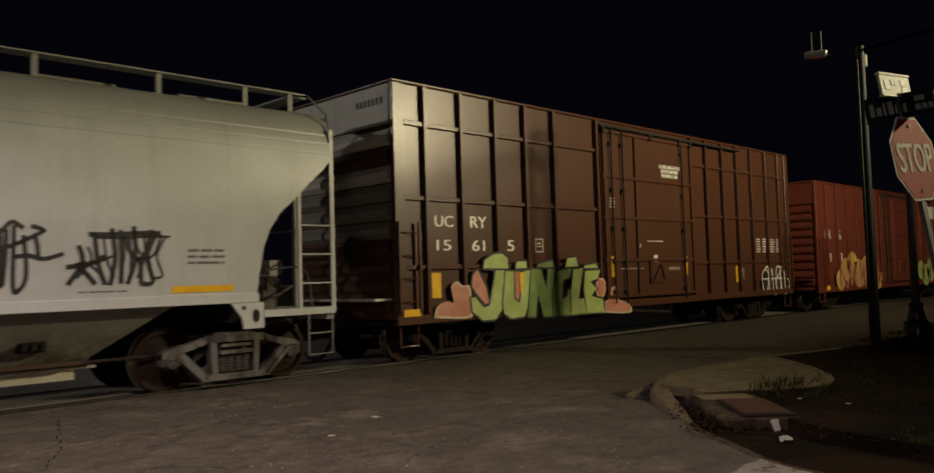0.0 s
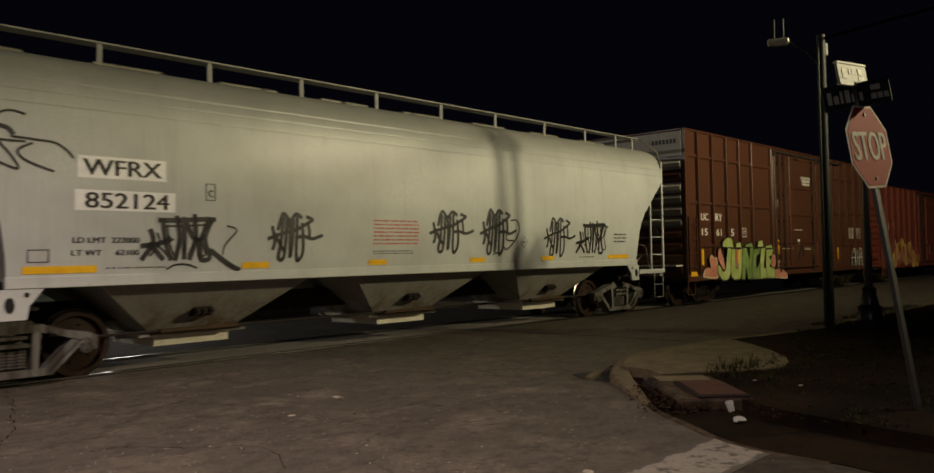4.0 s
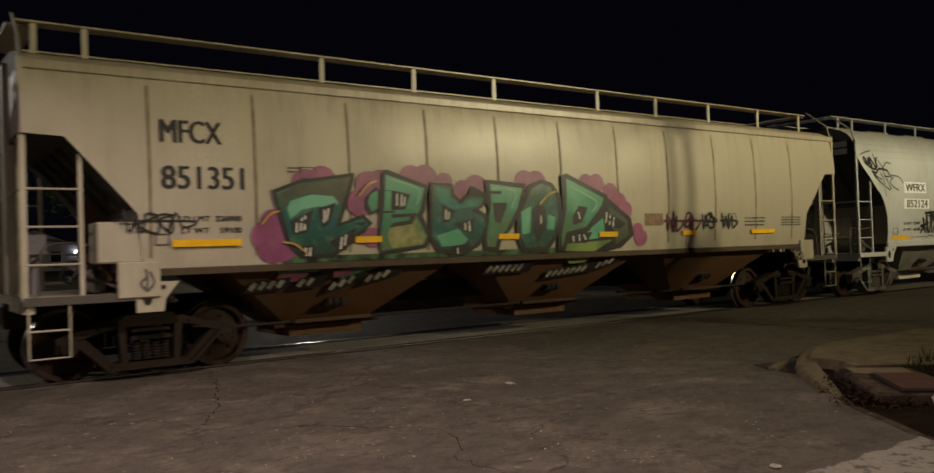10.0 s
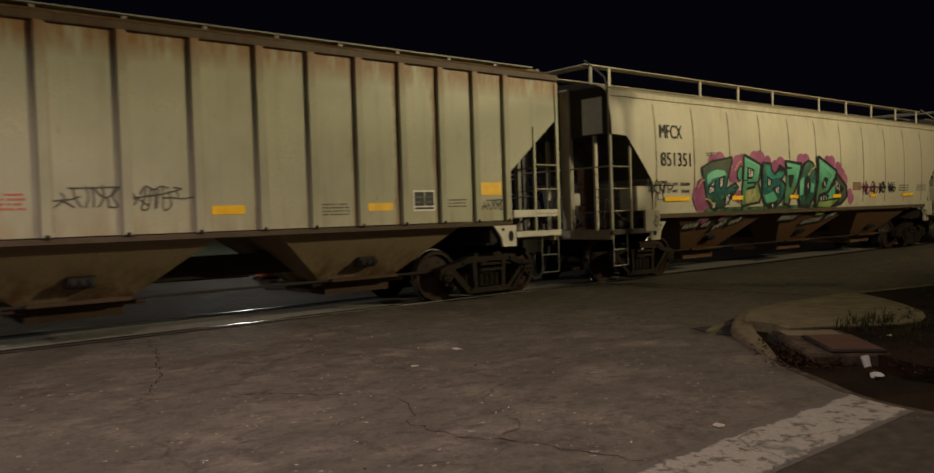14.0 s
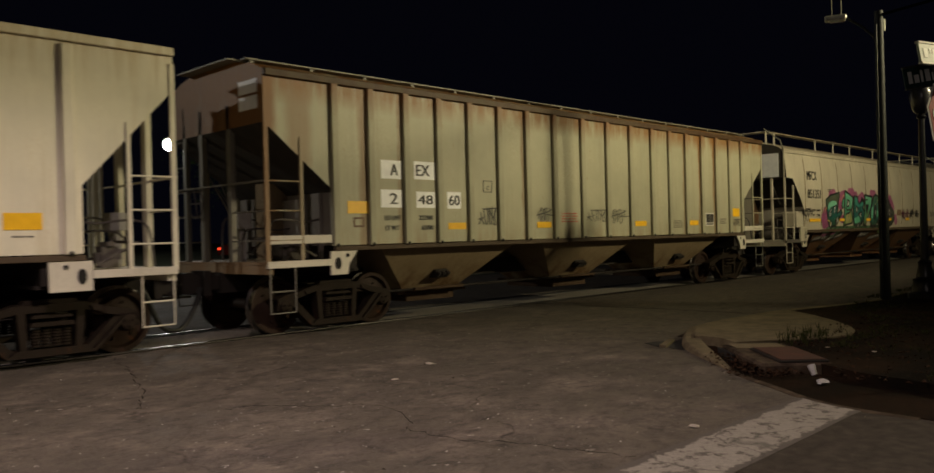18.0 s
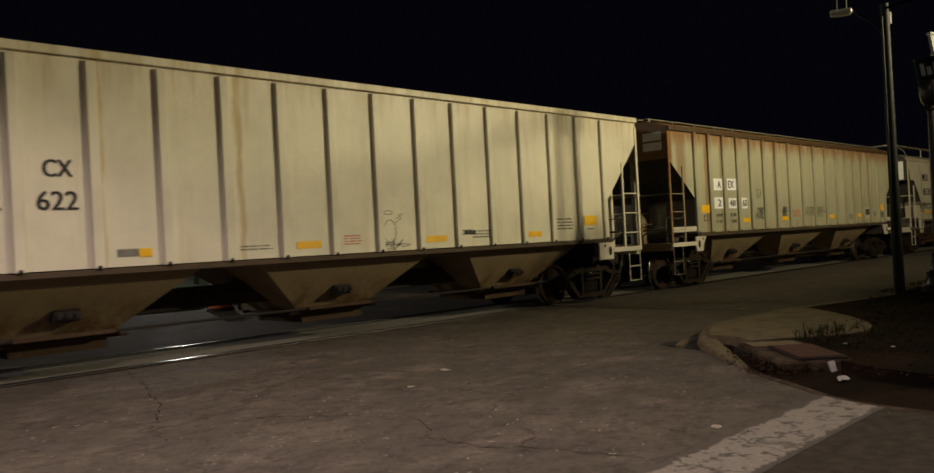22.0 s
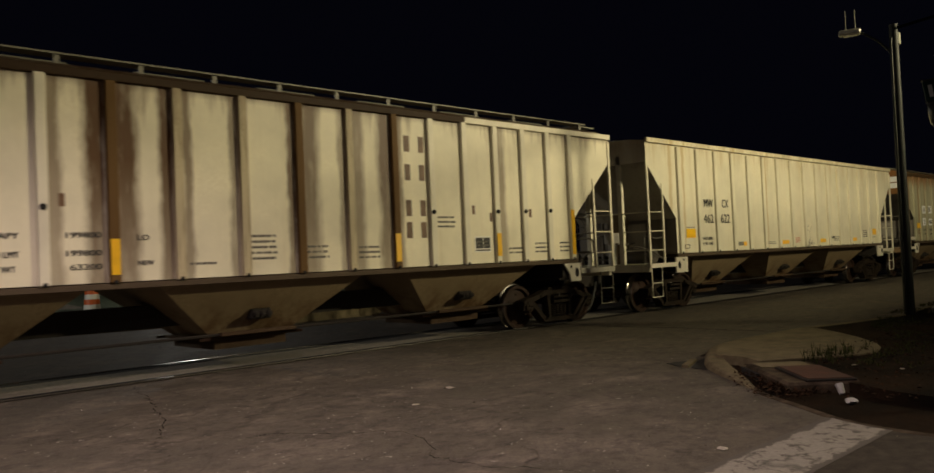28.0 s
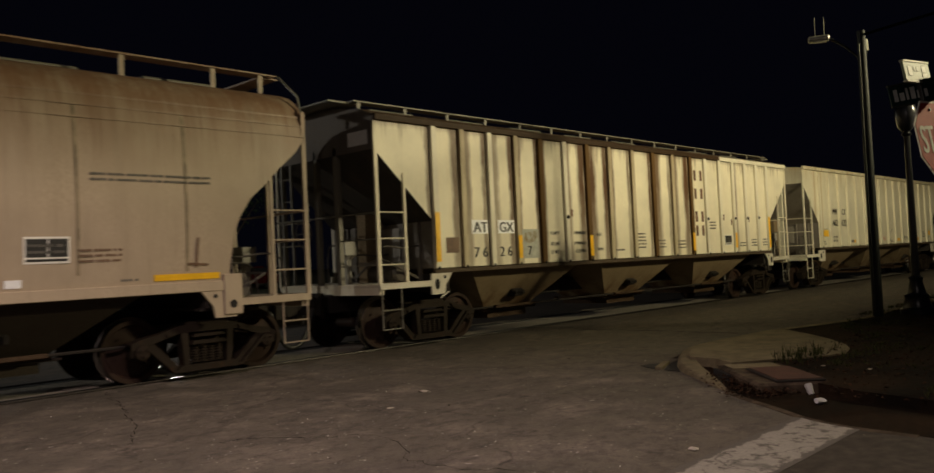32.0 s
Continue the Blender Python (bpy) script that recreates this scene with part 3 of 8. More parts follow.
def set_texts():
    made = []
    for row in TEXTS:
        data = bpy.data.curves.new("lettering", "FONT")
        data.body, data.resolution_u, data.align_x, data.space_line = row[1], 3, "CENTER", 0.9
        data.offset = 0.0
        made.append(new("lettering", data))
    dg = bpy.context.evaluated_depsgraph_get()
    for ob, (car, words, x0, x1, z0, z1, material, skin, name) in zip(made, TEXTS):
        me = bpy.data.meshes.new_from_object(ob.evaluated_get(dg))
        co = np.zeros(len(me.vertices) * 3)
        me.vertices.foreach_get("co", co)
        co = co.reshape(-1, 3)
        lo, hi = co.min(0), co.max(0)
        u = (co[:, 0] - lo[0]) / (hi[0] - lo[0])
        v = (co[:, 1] - lo[1]) / (hi[1] - lo[1])
        z = z0 + v * (z1 - z0)
        out = np.stack([x0 + u * (x1 - x0), [-skin(h) - 0.007 for h in z], z], 1)
        me.vertices.foreach_set("co", out.ravel())
        bold = bmesh.new()
        bold.from_mesh(me)
        first = bold.verts[:] + bold.edges[:] + bold.faces[:]
        for k, shift in enumerate((-1, 1)):
            twin = bmesh.ops.duplicate(bold, geom=first)["geom"]
            bmesh.ops.translate(bold, verts=[g for g in twin if isinstance(g, bmesh.types.BMVert)], vec=(shift * min(0.05 * (z1 - z0), 0.008), -0.0012 * (k + 1), 0))
        bpy.data.objects.remove(ob)
        if z1 - z0 < 0.15 or "\n" in words:
            bold.to_mesh(me)
            bold.free()
            me.materials.clear()
            me.materials.append(material)
            tagged(part(name, me, material, car), kind="stuff")
            continue
        # one mesh for each letter: faces whose spans along the word overlap
        spans = sorted((min(v.co.x for v in f.verts), max(v.co.x for v in f.verts)) for f in bold.faces)
        runs = [list(spans[0])]
        for lo_x, hi_x in spans[1:]:
            if lo_x > runs[-1][1] + 1e-4:
                runs.append([lo_x, hi_x])
            runs[-1][1] = max(runs[-1][1], hi_x)
        for lo_x, hi_x in runs:
            one = bmesh.new()
            for f in bold.faces:
                if lo_x - 1e-5 <= f.verts[0].co.x <= hi_x + 1e-5:
                    one.faces.new([one.verts.new(v.co) for v in f.verts])
            part("letter", one, material, car)
        bold.free()
        bpy.data.meshes.remove(me)


def patch(car, name, x0, x1, z0, z1, material, skin, lift=0.004, label=""):
    bm = bmesh.new()
    n = 4 if z1 - z0 < 0.6 else 14
    rows = []
    for k in range(n + 1):
        z = z0 + (z1 - z0) * k / n
        rows.append([bm.verts.new((x, -skin(z) - lift, z)) for x in (x0, x1)] + [bm.verts.new((x, -skin(z) + 0.002, z)) for x in (x1, x0)])
    for a, b in zip(rows, rows[1:]):
        for i in range(4):
            j = (i + 1) % 4
            bm.faces.new((a[i], a[j], b[j], b[i]))
    bm.faces.new(rows[0][::-1])
    bm.faces.new(rows[-1])
    return part(name, bm, material, car, label)


def spray(car, lines, width, material, skin, lift=0.006, name="graffiti", label=""):
    """Thick sprayed strokes along lines of (x, z), lying on the side."""
    bm = bmesh.new()
    for ln in lines:
        w = width
        pts = [Vector(p) for p in ln]
        for i, p in enumerate(pts):
            d = (pts[min(i + 1, len(pts) - 1)] - pts[max(i - 1, 0)])
            d = d.normalized() if d.length > 1e-6 else Vector((1, 0))
            s = Vector((-d.y, d.x)) * w / 2
            r = [bm.verts.new((q.x, -skin(q.y) - lift, q.y)) for q in (p + s, p - s)]
            if i:
                bm.faces.new((last[0], last[1], r[1], r[0]))
            last = r
    return part(name, bm, material, car, label)


def scribble(seed, x0, x1, z0, z1, strokes=5):
    """A quick looping tag within a box, in one unbroken line."""
    rnd = random.Random(seed)
    pts = []
    for k in range(strokes):
        w = (x1 - x0) / strokes
        cx = x0 + w * (k + 0.5)
        kind = rnd.choice((0, 0, 0, 1, 2))
        if kind == 0:
            pts += [(cx - 0.5 * w, z1), (cx - 0.4 * w, z0), (cx + 0.1 * w, z1 - 0.1 * (z1 - z0)), (cx + 0.3 * w, z0)]
        elif kind == 1:
            pts += [(cx + 0.5 * w * math.cos(a), (z0 + z1) / 2 + 0.45 * (z1 - z0) * math.sin(a)) for a in (1.6 + 1.05 * i for i in range(7))]
        else:
            pts += [(cx - 0.3 * w, z0), (cx - 0.2 * w, z1), (cx + 0.7 * w, z1 - 0.05), (cx - 0.4 * w, (z0 + z1) / 2), (cx + 0.5 * w, z0)]
    pts = [(x + rnd.uniform(-0.04, 0.04), z + rnd.uniform(-0.05, 0.05)) for x, z in pts]
    pts += [(x1 + 0.12, z0 + 0.5 * (z1 - z0)), (x0 - 0.08, z0 + 0.55 * (z1 - z0))]
    return [smooth_line(pts, 5)]


# ---- hopper cars ----
SHARP = [(2.2, 1.26), (3.3, 0.0)]
CURVED = [(1.2, 1.36), (1.6, 1.33), (2.0, 1.27), (2.25, 1.17), (2.5, 1.0), (2.7, 0.76), (2.95, 0.5), (3.2, 0.2), (3.4, 0.03), (3.5, 0.0)]
STEPPED = [(1.2, 1.33), (2.05, 1.24), (2.10, 1.2), (2.95, 0.45), (2.97, 0.0)]
GATE = paint("rusty_gate", (0.055, 0.034, 0.020), rust=(0.12, 0.05, 0.016), rough=0.7, rusty=0.9, gloss=0.12)
GEAR = paint("grimy_gear", (0.10, 0.09, 0.08), rough=0.6, rusty=0.4, gloss=0.12)
BULKHEAD = paint("stained_bulkhead", (0.20, 0.18, 0.155), dirt=(0.08, 0.055, 0.035), grime=0.6, streaks=0.9, rough=0.6)
PALE_GEAR = paint("pale_valve_paint", (0.36, 0.35, 0.32), grime=0.5, rough=0.6)
NOTICE = paint("pale_notice_paint", (0.34, 0.32, 0.28), grime=0.6, streaks=0.7, rough=0.5)
SILL = paint("grimy_sill", (0.085, 0.062, 0.042), grime=0.6, rusty=0.5, rough=0.65, gloss=0.15)
PLATE = paint("chalky_plate_paint", (0.66, 0.62, 0.52), grime=0.35, streaks=0.5, rusty=0.2, rough=0.5)
WELD = plain("weld_grime", (0.24, 0.19, 0.12), 0.6, vary=0.5, scale=4)


def ladder(car, xa, xb, y, z0, z1, material, n=6, z1b=None, name="ladder", rungs=()):
    """Two uprights and single rungs in the plane of the side."""
    bm = boxes((xa - 0.034, xa + 0.034, y - 0.02, y + 0.02, z0, z1), (xb - 0.025, xb + 0.025, y - 0.02, y + 0.02, z0, z1b or z1))
    lad = part(name, bm, material, car)
    rung = mesh_of("rung", tubes([(min(xa, xb), 0, 0), (max(xa, xb), 0, 0)], 0.013, 6), material)
    top = min(z1, z1b or z1)
    for k in range(n):
        part("rung", rung, material, lad, at=(0, y - 0.012, rungs[k] if rungs else z0 + (top - z0) * (k + 0.5) / n))
    return lad


def bay_mesh(length, top, low, out_l, out_w, w):
    bm = bmesh.new()
    a = [bm.verts.new((sx * length / 2, sy * w, top)) for sx, sy in ((-1, -1), (1, -1), (1, 1), (-1, 1))]
    b = [bm.verts.new((sx * out_l / 2, sy * out_w, low)) for sx, sy in ((-1, -1), (1, -1), (1, 1), (-1, 1))]
    for i in range(4):
        j = (i + 1) % 4
        bm.faces.new((a[i], a[j], b[j], b[i]))
    bm.faces.new(b[::-1])
    bm.faces.new(a)
    return bm


def coupler_mesh():
    bm = boxes((-0.75, -0.15, -0.11, 0.11, 0.72, 0.94))
    prism(bm, [(-0.18, 0.70), (0.0, 0.66), (0.14, 0.68), (0.16, 0.98), (0.0, 1.0), (-0.18, 0.96)], -0.16, 0.12)
    tube(bm, (0.08, -0.1, 0.62), (0.08, -0.1, 1.05), 0.05, 8)
    quad_box(bm, -0.32, -0.20, -0.22, 0.22, 0.64, 1.02)
    return bm


def hose_mesh():
    pts = [(-0.28, -0.34, 0.78), (-0.22, -0.37, 0.62), (-0.12, -0.36, 0.38), (0.02, -0.32, 0.21), (0.20, -0.28, 0.16), (0.36, -0.26, 0.22), (0.50, -0.24, 0.40), (0.60, -0.24, 0.62), (0.64, -0.24, 0.78)]
    return tubes(smooth_line(pts, 3), 0.037, 8)


def ends(car, half):
    """Couplers and air hoses at both ends."""
    for s in (-1, 1):
        part("coupler", shared("coupler", coupler_mesh, UNDER), UNDER, car, at=(s * (half + 0.55), 0, 0, 0, 0, 0 if s > 0 else 180))
        if s > 0:
            part("air_hose", shared("air_hose", hose_mesh, HOSE), HOSE, car, at=(half + 0.30, 0, 0))


def brake_gear(car, e, half, inner, z):
    """Air reservoir, valve and pipes on an end platform; the brake wheel at the leading end."""
    mid = e * (inner + 0.48)
    tank = lathe(bmesh.new(), [(-0.42, 0.06), (-0.38, 0.15), (0.38, 0.15), (0.42, 0.06)], 14)
    part("air_reservoir", tank, GEAR, car, "grimy air tank", (mid, 0.75 * e, z + 0.17))
    valve = boxes((-0.11, 0.11, -0.10, 0.10, 0.02, 0.30), (-0.17, -0.11, -0.06, 0.06, 0.08, 0.22), (0.11, 0.16, -0.05, 0.05, 0.12, 0.26), (-0.05, 0.05, -0.14, 0.14, 0.30, 0.36))
    part("control_valve", valve, GEAR, car, at=(mid, -0.95, z))
    part("brake_pipe", tubes(smooth_line([(mid, -0.95, z + 0.3), (mid + 0.2 * e, -0.7, z + 0.42), (mid + 0.25 * e, -0.3, z + 0.2), (mid, 0.2, z + 0.1), (mid, 0.7, z + 0.2)], 4), 0.02, 6), GEAR, car)
    part("brake_lever", tubes([(mid - 0.25 * e, -1.25, z + 0.06), (mid + 0.3 * e, -1.2, z + 0.34), (mid + 0.35 * e, -0.4, z + 0.36)], 0.022, 6), GEAR, car)
    if e < 0:
        ring = bmesh.new()
        pts = [(0, 0.24 * math.cos(a), 0.24 * math.sin(a)) for a in (2 * math.pi * i / 18 for i in range(19))]
        for a, b in zip(pts, pts[1:]):
            tube(ring, a, b, 0.014, 6)
        for k in range(4):
            tube(ring, (0, 0, 0), pts[int(k * 4.5)], 0.012, 6)
        part("brake_wheel", ring, GEAR, car, at=(-half - 0.06, 0.55, z + 0.95))


def hopper(name, label, x, half, skin_rows, steel, rib_xs=(), eave=0.0, walkway=True, pale_truck=False, dark_end=None, bay_steel=None, bays=(-4.25, 0.0, 4.25), inset=SHARP, rib_steel=None, rib_turns=(), rail_steel=None, seams=(), welds=(), end_steel=None, eave_steel=None, lift=0.23, overhang=0.04, end_posts=((-0.55, 0.025, 3.35), (0.55, 0.025, 3.35)), end_sheet=None, brackets=(), sill=None):
    """A covered hopper car. skin_rows: (height, half width) of the cross-section, from the sill to the crown;
    inset: (height, how far the side ends short of the car's end)."""
    car = thing(name, label, "hopper car", (x, MID, 0), "freight cars in the train")
    bay_steel, rib_steel, rail_steel = bay_steel or steel, rib_steel or steel, rail_steel or steel
    sill_steel = SILL if rib_xs else steel
    zs = [r[0] for r in skin_rows]
    ws = [r[1] for r in skin_rows]

    def skin(z):
        return float(np.interp(z, zs, ws))

    def reach(z):
        return half - float(np.interp(z, [r[0] for r in inset], [r[1] for r in inset]))

    levels = sorted(set(zs + [r[0] for r in inset if r[0] > zs[0]]))
    shelf = next(z for z in np.arange(1.5, 4, 0.02) if reach(z) > half - 0.62)
    bm = bmesh.new()
    rings = []
    for z in levels:
        w, e = max(skin(z), 0.02), reach(z)
        xs, dip = np.linspace(-e, e, 9), np.zeros(9)
        if welds:
            # the plates are drawn in a little along each weld
            edges = [-half] + sorted(welds) + [half]
            xs = np.clip([a + (b - a) * k / 6 for a, b in zip(edges, edges[1:]) for k in range(6)] + [half], -e, e)
            dip = np.interp(xs, [p for a, b in zip(edges, edges[1:]) for p in (a, a + 0.16 * (b - a), (a + b) / 2, b - 0.16 * (b - a))] + [half], [0.014, 0.006, 0.0, 0.006] * (len(edges) - 1) + [0.014]) * (1.42 < z < 3.72)
        rings.append([bm.verts.new((u, d - w, z)) for u, d in zip(xs, dip)] + [bm.verts.new((u, w - d, z)) for u, d in zip(xs[::-1], dip[::-1])])
    for a, b in zip(rings, rings[1:]):
        n = len(a)
        for i in range(n):
            j = (i + 1) % n
            if i not in (n // 2 - 1, n - 1):
                bm.faces.new((a[i], a[j], b[j], b[i]))
    bm.faces.new(rings[0][::-1])
    bm.faces.new(rings[-1])
    part("body", bm, steel, car)
    for e in (-1, 1):
        bm = bmesh.new()
        knee = max(k for k, z in enumerate(levels) if z < 2.26)
        rows = [[bm.verts.new((e * reach(z), s * max(skin(z), 0.02), z)) for s in (-1, 1)] for z in levels]
        top = min(k for k, z in enumerate(levels) if z >= inset[-1][0] - 0.001)
        for a, b in zip(rows[knee:top], rows[knee + 1:top + 1]):
            bm.faces.new((a[0], a[1], b[1], b[0]))
        # the darker end paint puts the sheet's shade into its colour
        sheet = part("slope_sheet", bm, end_steel or steel, car, "slope sheet in darker paint that carries its shade")
        za, zb = 2.24, inset[-1][0] - 0.06
        for y in () if rib_xs else (-0.9, -0.3, 0.3, 0.9):
            rib_line = [(e * (reach(z) + 0.015), y, z - 0.03) for z in np.linspace(za, zb, 5)]
            part("slope_rib", tubes(rib_line, 0.028, 5), end_steel or steel, sheet)
        part("brake_stand", boxes((e * (half - 0.30) - 0.05, e * (half - 0.30) + 0.05, -0.28, -0.12, zs[0] - 0.22, zs[0] + 0.55), (e * (half - 0.30) - 0.12, e * (half - 0.30) + 0.12, -0.34, -0.06, zs[0] + 0.30, zs[0] + 0.55)), PALE_GEAR, car, "pale brake valve on its stand")
        for y, h in ((-1.2, 0.42), (-0.4, 0.30), (0.2, 0.5)):
            part("brake_pipe", tubes(smooth_line([(e * (half - 0.2), y, zs[0] - 0.2), (e * (half - 0.25), y + 0.05, zs[0] + h - 0.1), (e * (half - 0.5), y + 0.1, zs[0] + h), (e * (half - 0.9), y + 0.12, zs[0] + 0.9 * h), (e * (reach(zs[0]) + 0.05), y + 0.1, zs[0] + h)], 3), 0.016, 6), GEAR, car)
        bm = bmesh.new()
        rows = [[bm.verts.new((e * reach(z), s * max(skin(z), 0.02), z)) for s in (-1, 1)] for z in levels[top:]]
        for a, b in zip(rows, rows[1:]):
            bm.faces.new((a[0], a[1], b[1], b[0]))
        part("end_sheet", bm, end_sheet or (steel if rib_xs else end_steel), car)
        part("notice_panel", box(*sorted((e * (reach(zs[0]) + 0.065), e * (reach(zs[0]) + 0.08))), -0.64, -0.02, zs[0] + 0.02, 2.12), NOTICE, car, "pale notice panel on the bulkhead")
        bm = bmesh.new()
        rows = [[bm.verts.new((e * reach(z), s * max(skin(z), 0.02), z)) for s in (-1, 1)] for z in levels[:knee + 1]]
        for a, b in zip(rows, rows[1:]):
            bm.faces.new((a[0], a[1], b[1], b[0]))
        part("bulkhead", bm, BULKHEAD, car, "stained grey bulkhead below the slope sheet")
        rib = mesh_of("bulkhead_rib", box(-0.03, 0.03, -0.03, 0.03, zs[0] - 0.2, 2.2), BULKHEAD)
        for y in (-1.1, -0.7, 0.7, 1.1):
            part("bulkhead_rib", rib, BULKHEAD, car, at=(e * (reach(zs[0]) + 0.03), y, 0))
        brake_gear(car, e, half, reach(zs[0]), zs[0] - 0.22)
    sill_z, w0 = zs[0], skin(zs[0] + 0.05)
    inner_end = reach(zs[0])
    # side sills, bolster plates and end platforms
    for s in (-1, 1):
        part("side_sill", box(-inner_end - 0.02, inner_end + 0.02, s * w0 - 0.03, s * w0 + 0.03, *(sill or (sill_z - 0.09, sill_z + 0.05 - 0.065 * bool(rib_xs))), bevel=0.008), SILL if sill else sill_steel, car)
        for e in (-1, 1):
            bm = bmesh.new()
            prism(bm, [(e * (inner_end - 0.42), sill_z - 0.092), (e * (inner_end + 0.10), sill_z - 0.092), (e * (inner_end + 0.10), sill_z - 0.46), (e * (inner_end - (0.22 if walkway else 0.41)), sill_z - 0.46), (e * (inner_end - (0.25 if walkway else 0.415)), sill_z - 0.3)], s * w0 - 0.015, s * w0 + 0.025)
            plate = part("bolster_plate", bm, PLATE if rib_xs else steel, car)
            # both holes are black discs with the shade put into their colour
            hole = bmesh.new()
            prism(hole, [(e * (inner_end - 0.03) + 0.055 * math.cos(a), sill_z - 0.28 + 0.095 * math.sin(a)) for a in (2 * math.pi * i / 14 for i in range(14))], s * (w0 + 0.0185), s * (w0 + 0.0275))
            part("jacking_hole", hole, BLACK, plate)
            bolt = bmesh.new()
            tube(bolt, (e * (inner_end - 0.22), s * (w0 + 0.022), sill_z - 0.16), (e * (inner_end - 0.22), s * (w0 + 0.028), sill_z - 0.16), 0.03, 10)
            part("lifting_hole", bolt, BLACK, plate)
            lad_y = s * (w0 + 0.0)
            part("end_sill", box(*sorted((e * (inner_end + 0.10), e * half)), lad_y - 0.03, lad_y + 0.03, sill_z - 0.31, sill_z - 0.21), PLATE if rib_xs else GEAR if sill else steel, car)
            ladder(car, e * (half - 0.02), e * (half - 0.62), s * (w0 + 0.0), sill_z - 0.25, 3.85, steel, 4, 3.02 if rib_xs else shelf, rungs=(1.08, 1.46, 1.90, 2.34))
            step = tubes([(e * (half - 0.05), lad_y, sill_z - 0.25), (e * (half - 0.05), lad_y, 0.38), (e * (half - 0.48), lad_y, 0.38), (e * (half - 0.48), lad_y, sill_z - 0.25)], 0.014, 6)
            tube(step, (e * (half - 0.05), lad_y, 0.70), (e * (half - 0.48), lad_y, 0.70), 0.012, 6)
            part("sill_step", step, rail_steel, car)
    for e in (-1, 1):
        part("end_platform", box(*sorted((e * (inner_end - 0.05), e * half)), -w0 + 0.04, w0 - 0.04, sill_z - 0.26, sill_z - 0.22), steel, car)
        part("end_beam", box(*sorted((e * (half - 0.12), e * half)), -w0 + 0.03, w0 - 0.03, sill_z - 0.40, sill_z - 0.265), steel, car)
        part("end_handrail", tubes([(e * (half + 0.02), -w0, 2.34), (e * (half + 0.02), w0, 2.34)], 0.016, 6), rail_steel, car)
        for z in (1.08, 1.46, 1.90, 2.34):
            part("end_rung", tubes([(e * (half - 0.03), -w0, z), (e * (half - 0.03), end_posts[0][0], z)], 0.013, 6), rail_steel, car)
        ladder_x = e * (half - 0.02)
        for y in (w0 - 0.02, w0 - 0.45):
            part("end_stile", box(ladder_x - 0.02, ladder_x + 0.02, y - 0.02, y + 0.02, sill_z - 0.2, 3.4), rail_steel, car)
        for k in range(5):
            part("end_rung", tubes([(ladder_x, w0 - 0.45, sill_z + 0.1 + 0.42 * k), (ladder_x, w0, sill_z + 0.1 + 0.42 * k)], 0.012, 6), rail_steel, car)
        for y, thick, top_z in end_posts:
            part("end_post", box(*sorted((e * (half - 0.09), e * half)), y - thick, y + thick, sill_z - 0.22, top_z, bevel=0.006), rail_steel, car)
        # stub of the centre sill and the slope supports below the end sheet
        part("slope_support", box(*sorted((e * (inner_end - 0.15), e * (inner_end + 0.45))), -0.12, 0.12, sill_z - 0.22, 2.4), bay_steel, car)
        # dark bolster box, added also to stand for the black shade over the truck
        part("body_bolster", boxes((e * (half - 1.48) - 0.20, e * (half - 1.48) + 0.20, -w0 + 0.06, w0 - 0.06, 0.98, sill_z - 0.1), (e * (half - 1.48) - 0.26, e * (half - 1.48) + 0.26, -w0 + 0.10, w0 - 0.10, 0.94, 0.98)), UNDER, car)
        truck(car, e * (half - 1.48), pale_truck)
    part("centre_sill", box(-half - 0.05, half + 0.05, -0.17, 0.17, 0.66, 0.98), UNDER, car)
    part("train_line", tubes([(-half + 0.4, -0.42, 0.62), (-half + 2.6, -0.86, 0.52), (half - 2.6, -0.86, 0.52), (half - 0.4, -0.42, 0.62)], 0.022, 6), UNDER, car, "brake pipe under the bays")
    # hopper bays with their outlet gates
    for b in bays:
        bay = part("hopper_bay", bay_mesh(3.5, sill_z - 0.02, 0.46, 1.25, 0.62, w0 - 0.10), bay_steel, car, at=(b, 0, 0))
        gate = boxes((-0.74, 0.74, -0.72, 0.72, 0.43, 0.47), (-0.60, 0.60, -0.66, 0.66, 0.29, 0.43))
        for y in (-0.72, 0.72):
            tube(gate, (-0.85, y, 0.45), (0.85, y, 0.45), 0.022, 8)
        part("outlet_gate", gate, PLATE if pale_truck else bay_steel if rib_xs == () else GATE, bay)
        hub = part("gate_hub", box(-0.17, 0.17, -0.99, -0.80, 0.70, 0.86, bevel=0.02), UNDER, bay)
        for u in (-0.11, 0.0, 0.11):
            stud = bmesh.new()
            tube(stud, (u, -1.05, 0.78), (u, -0.98, 0.78), 0.045, 10)
            tube(stud, (u, -1.07, 0.78), (u, -1.04, 0.78), 0.022, 6)
            part("capstan", stud, UNDER, hub)
        part("gate_rack", box(-0.62, 0.62, -0.93, -0.86, 0.50, 0.55), GATE, bay)
        part("outlet_lip", box(-0.72, 0.72, -0.80, -0.74, 0.47, 0.53, bevel=0.01), GATE, bay)
    # roof
    crown = skin_rows[-1][0]
    for k in range(8):
        u = -half + 1.4 + k * (2 * half - 2.8) / 7
        part("roof_hatch", box(u - 0.55, u + 0.55, -0.36, 0.36, crown - 0.03, crown + 0.09, bevel=0.02), BOARD, car)
    if walkway:
        z = crown + lift
        for s in (-1, 1):
            part("running_board", box(-half + 0.05, half - 0.05, s * 0.78 - 0.13, s * 0.78 + 0.13, z - 0.022, z), rail_steel, car, "raised steel roof walkway")
            post = mesh_of("walkway_bracket", box(-0.035, 0.035, -0.012, 0.012, 0, 0.435), rail_steel)
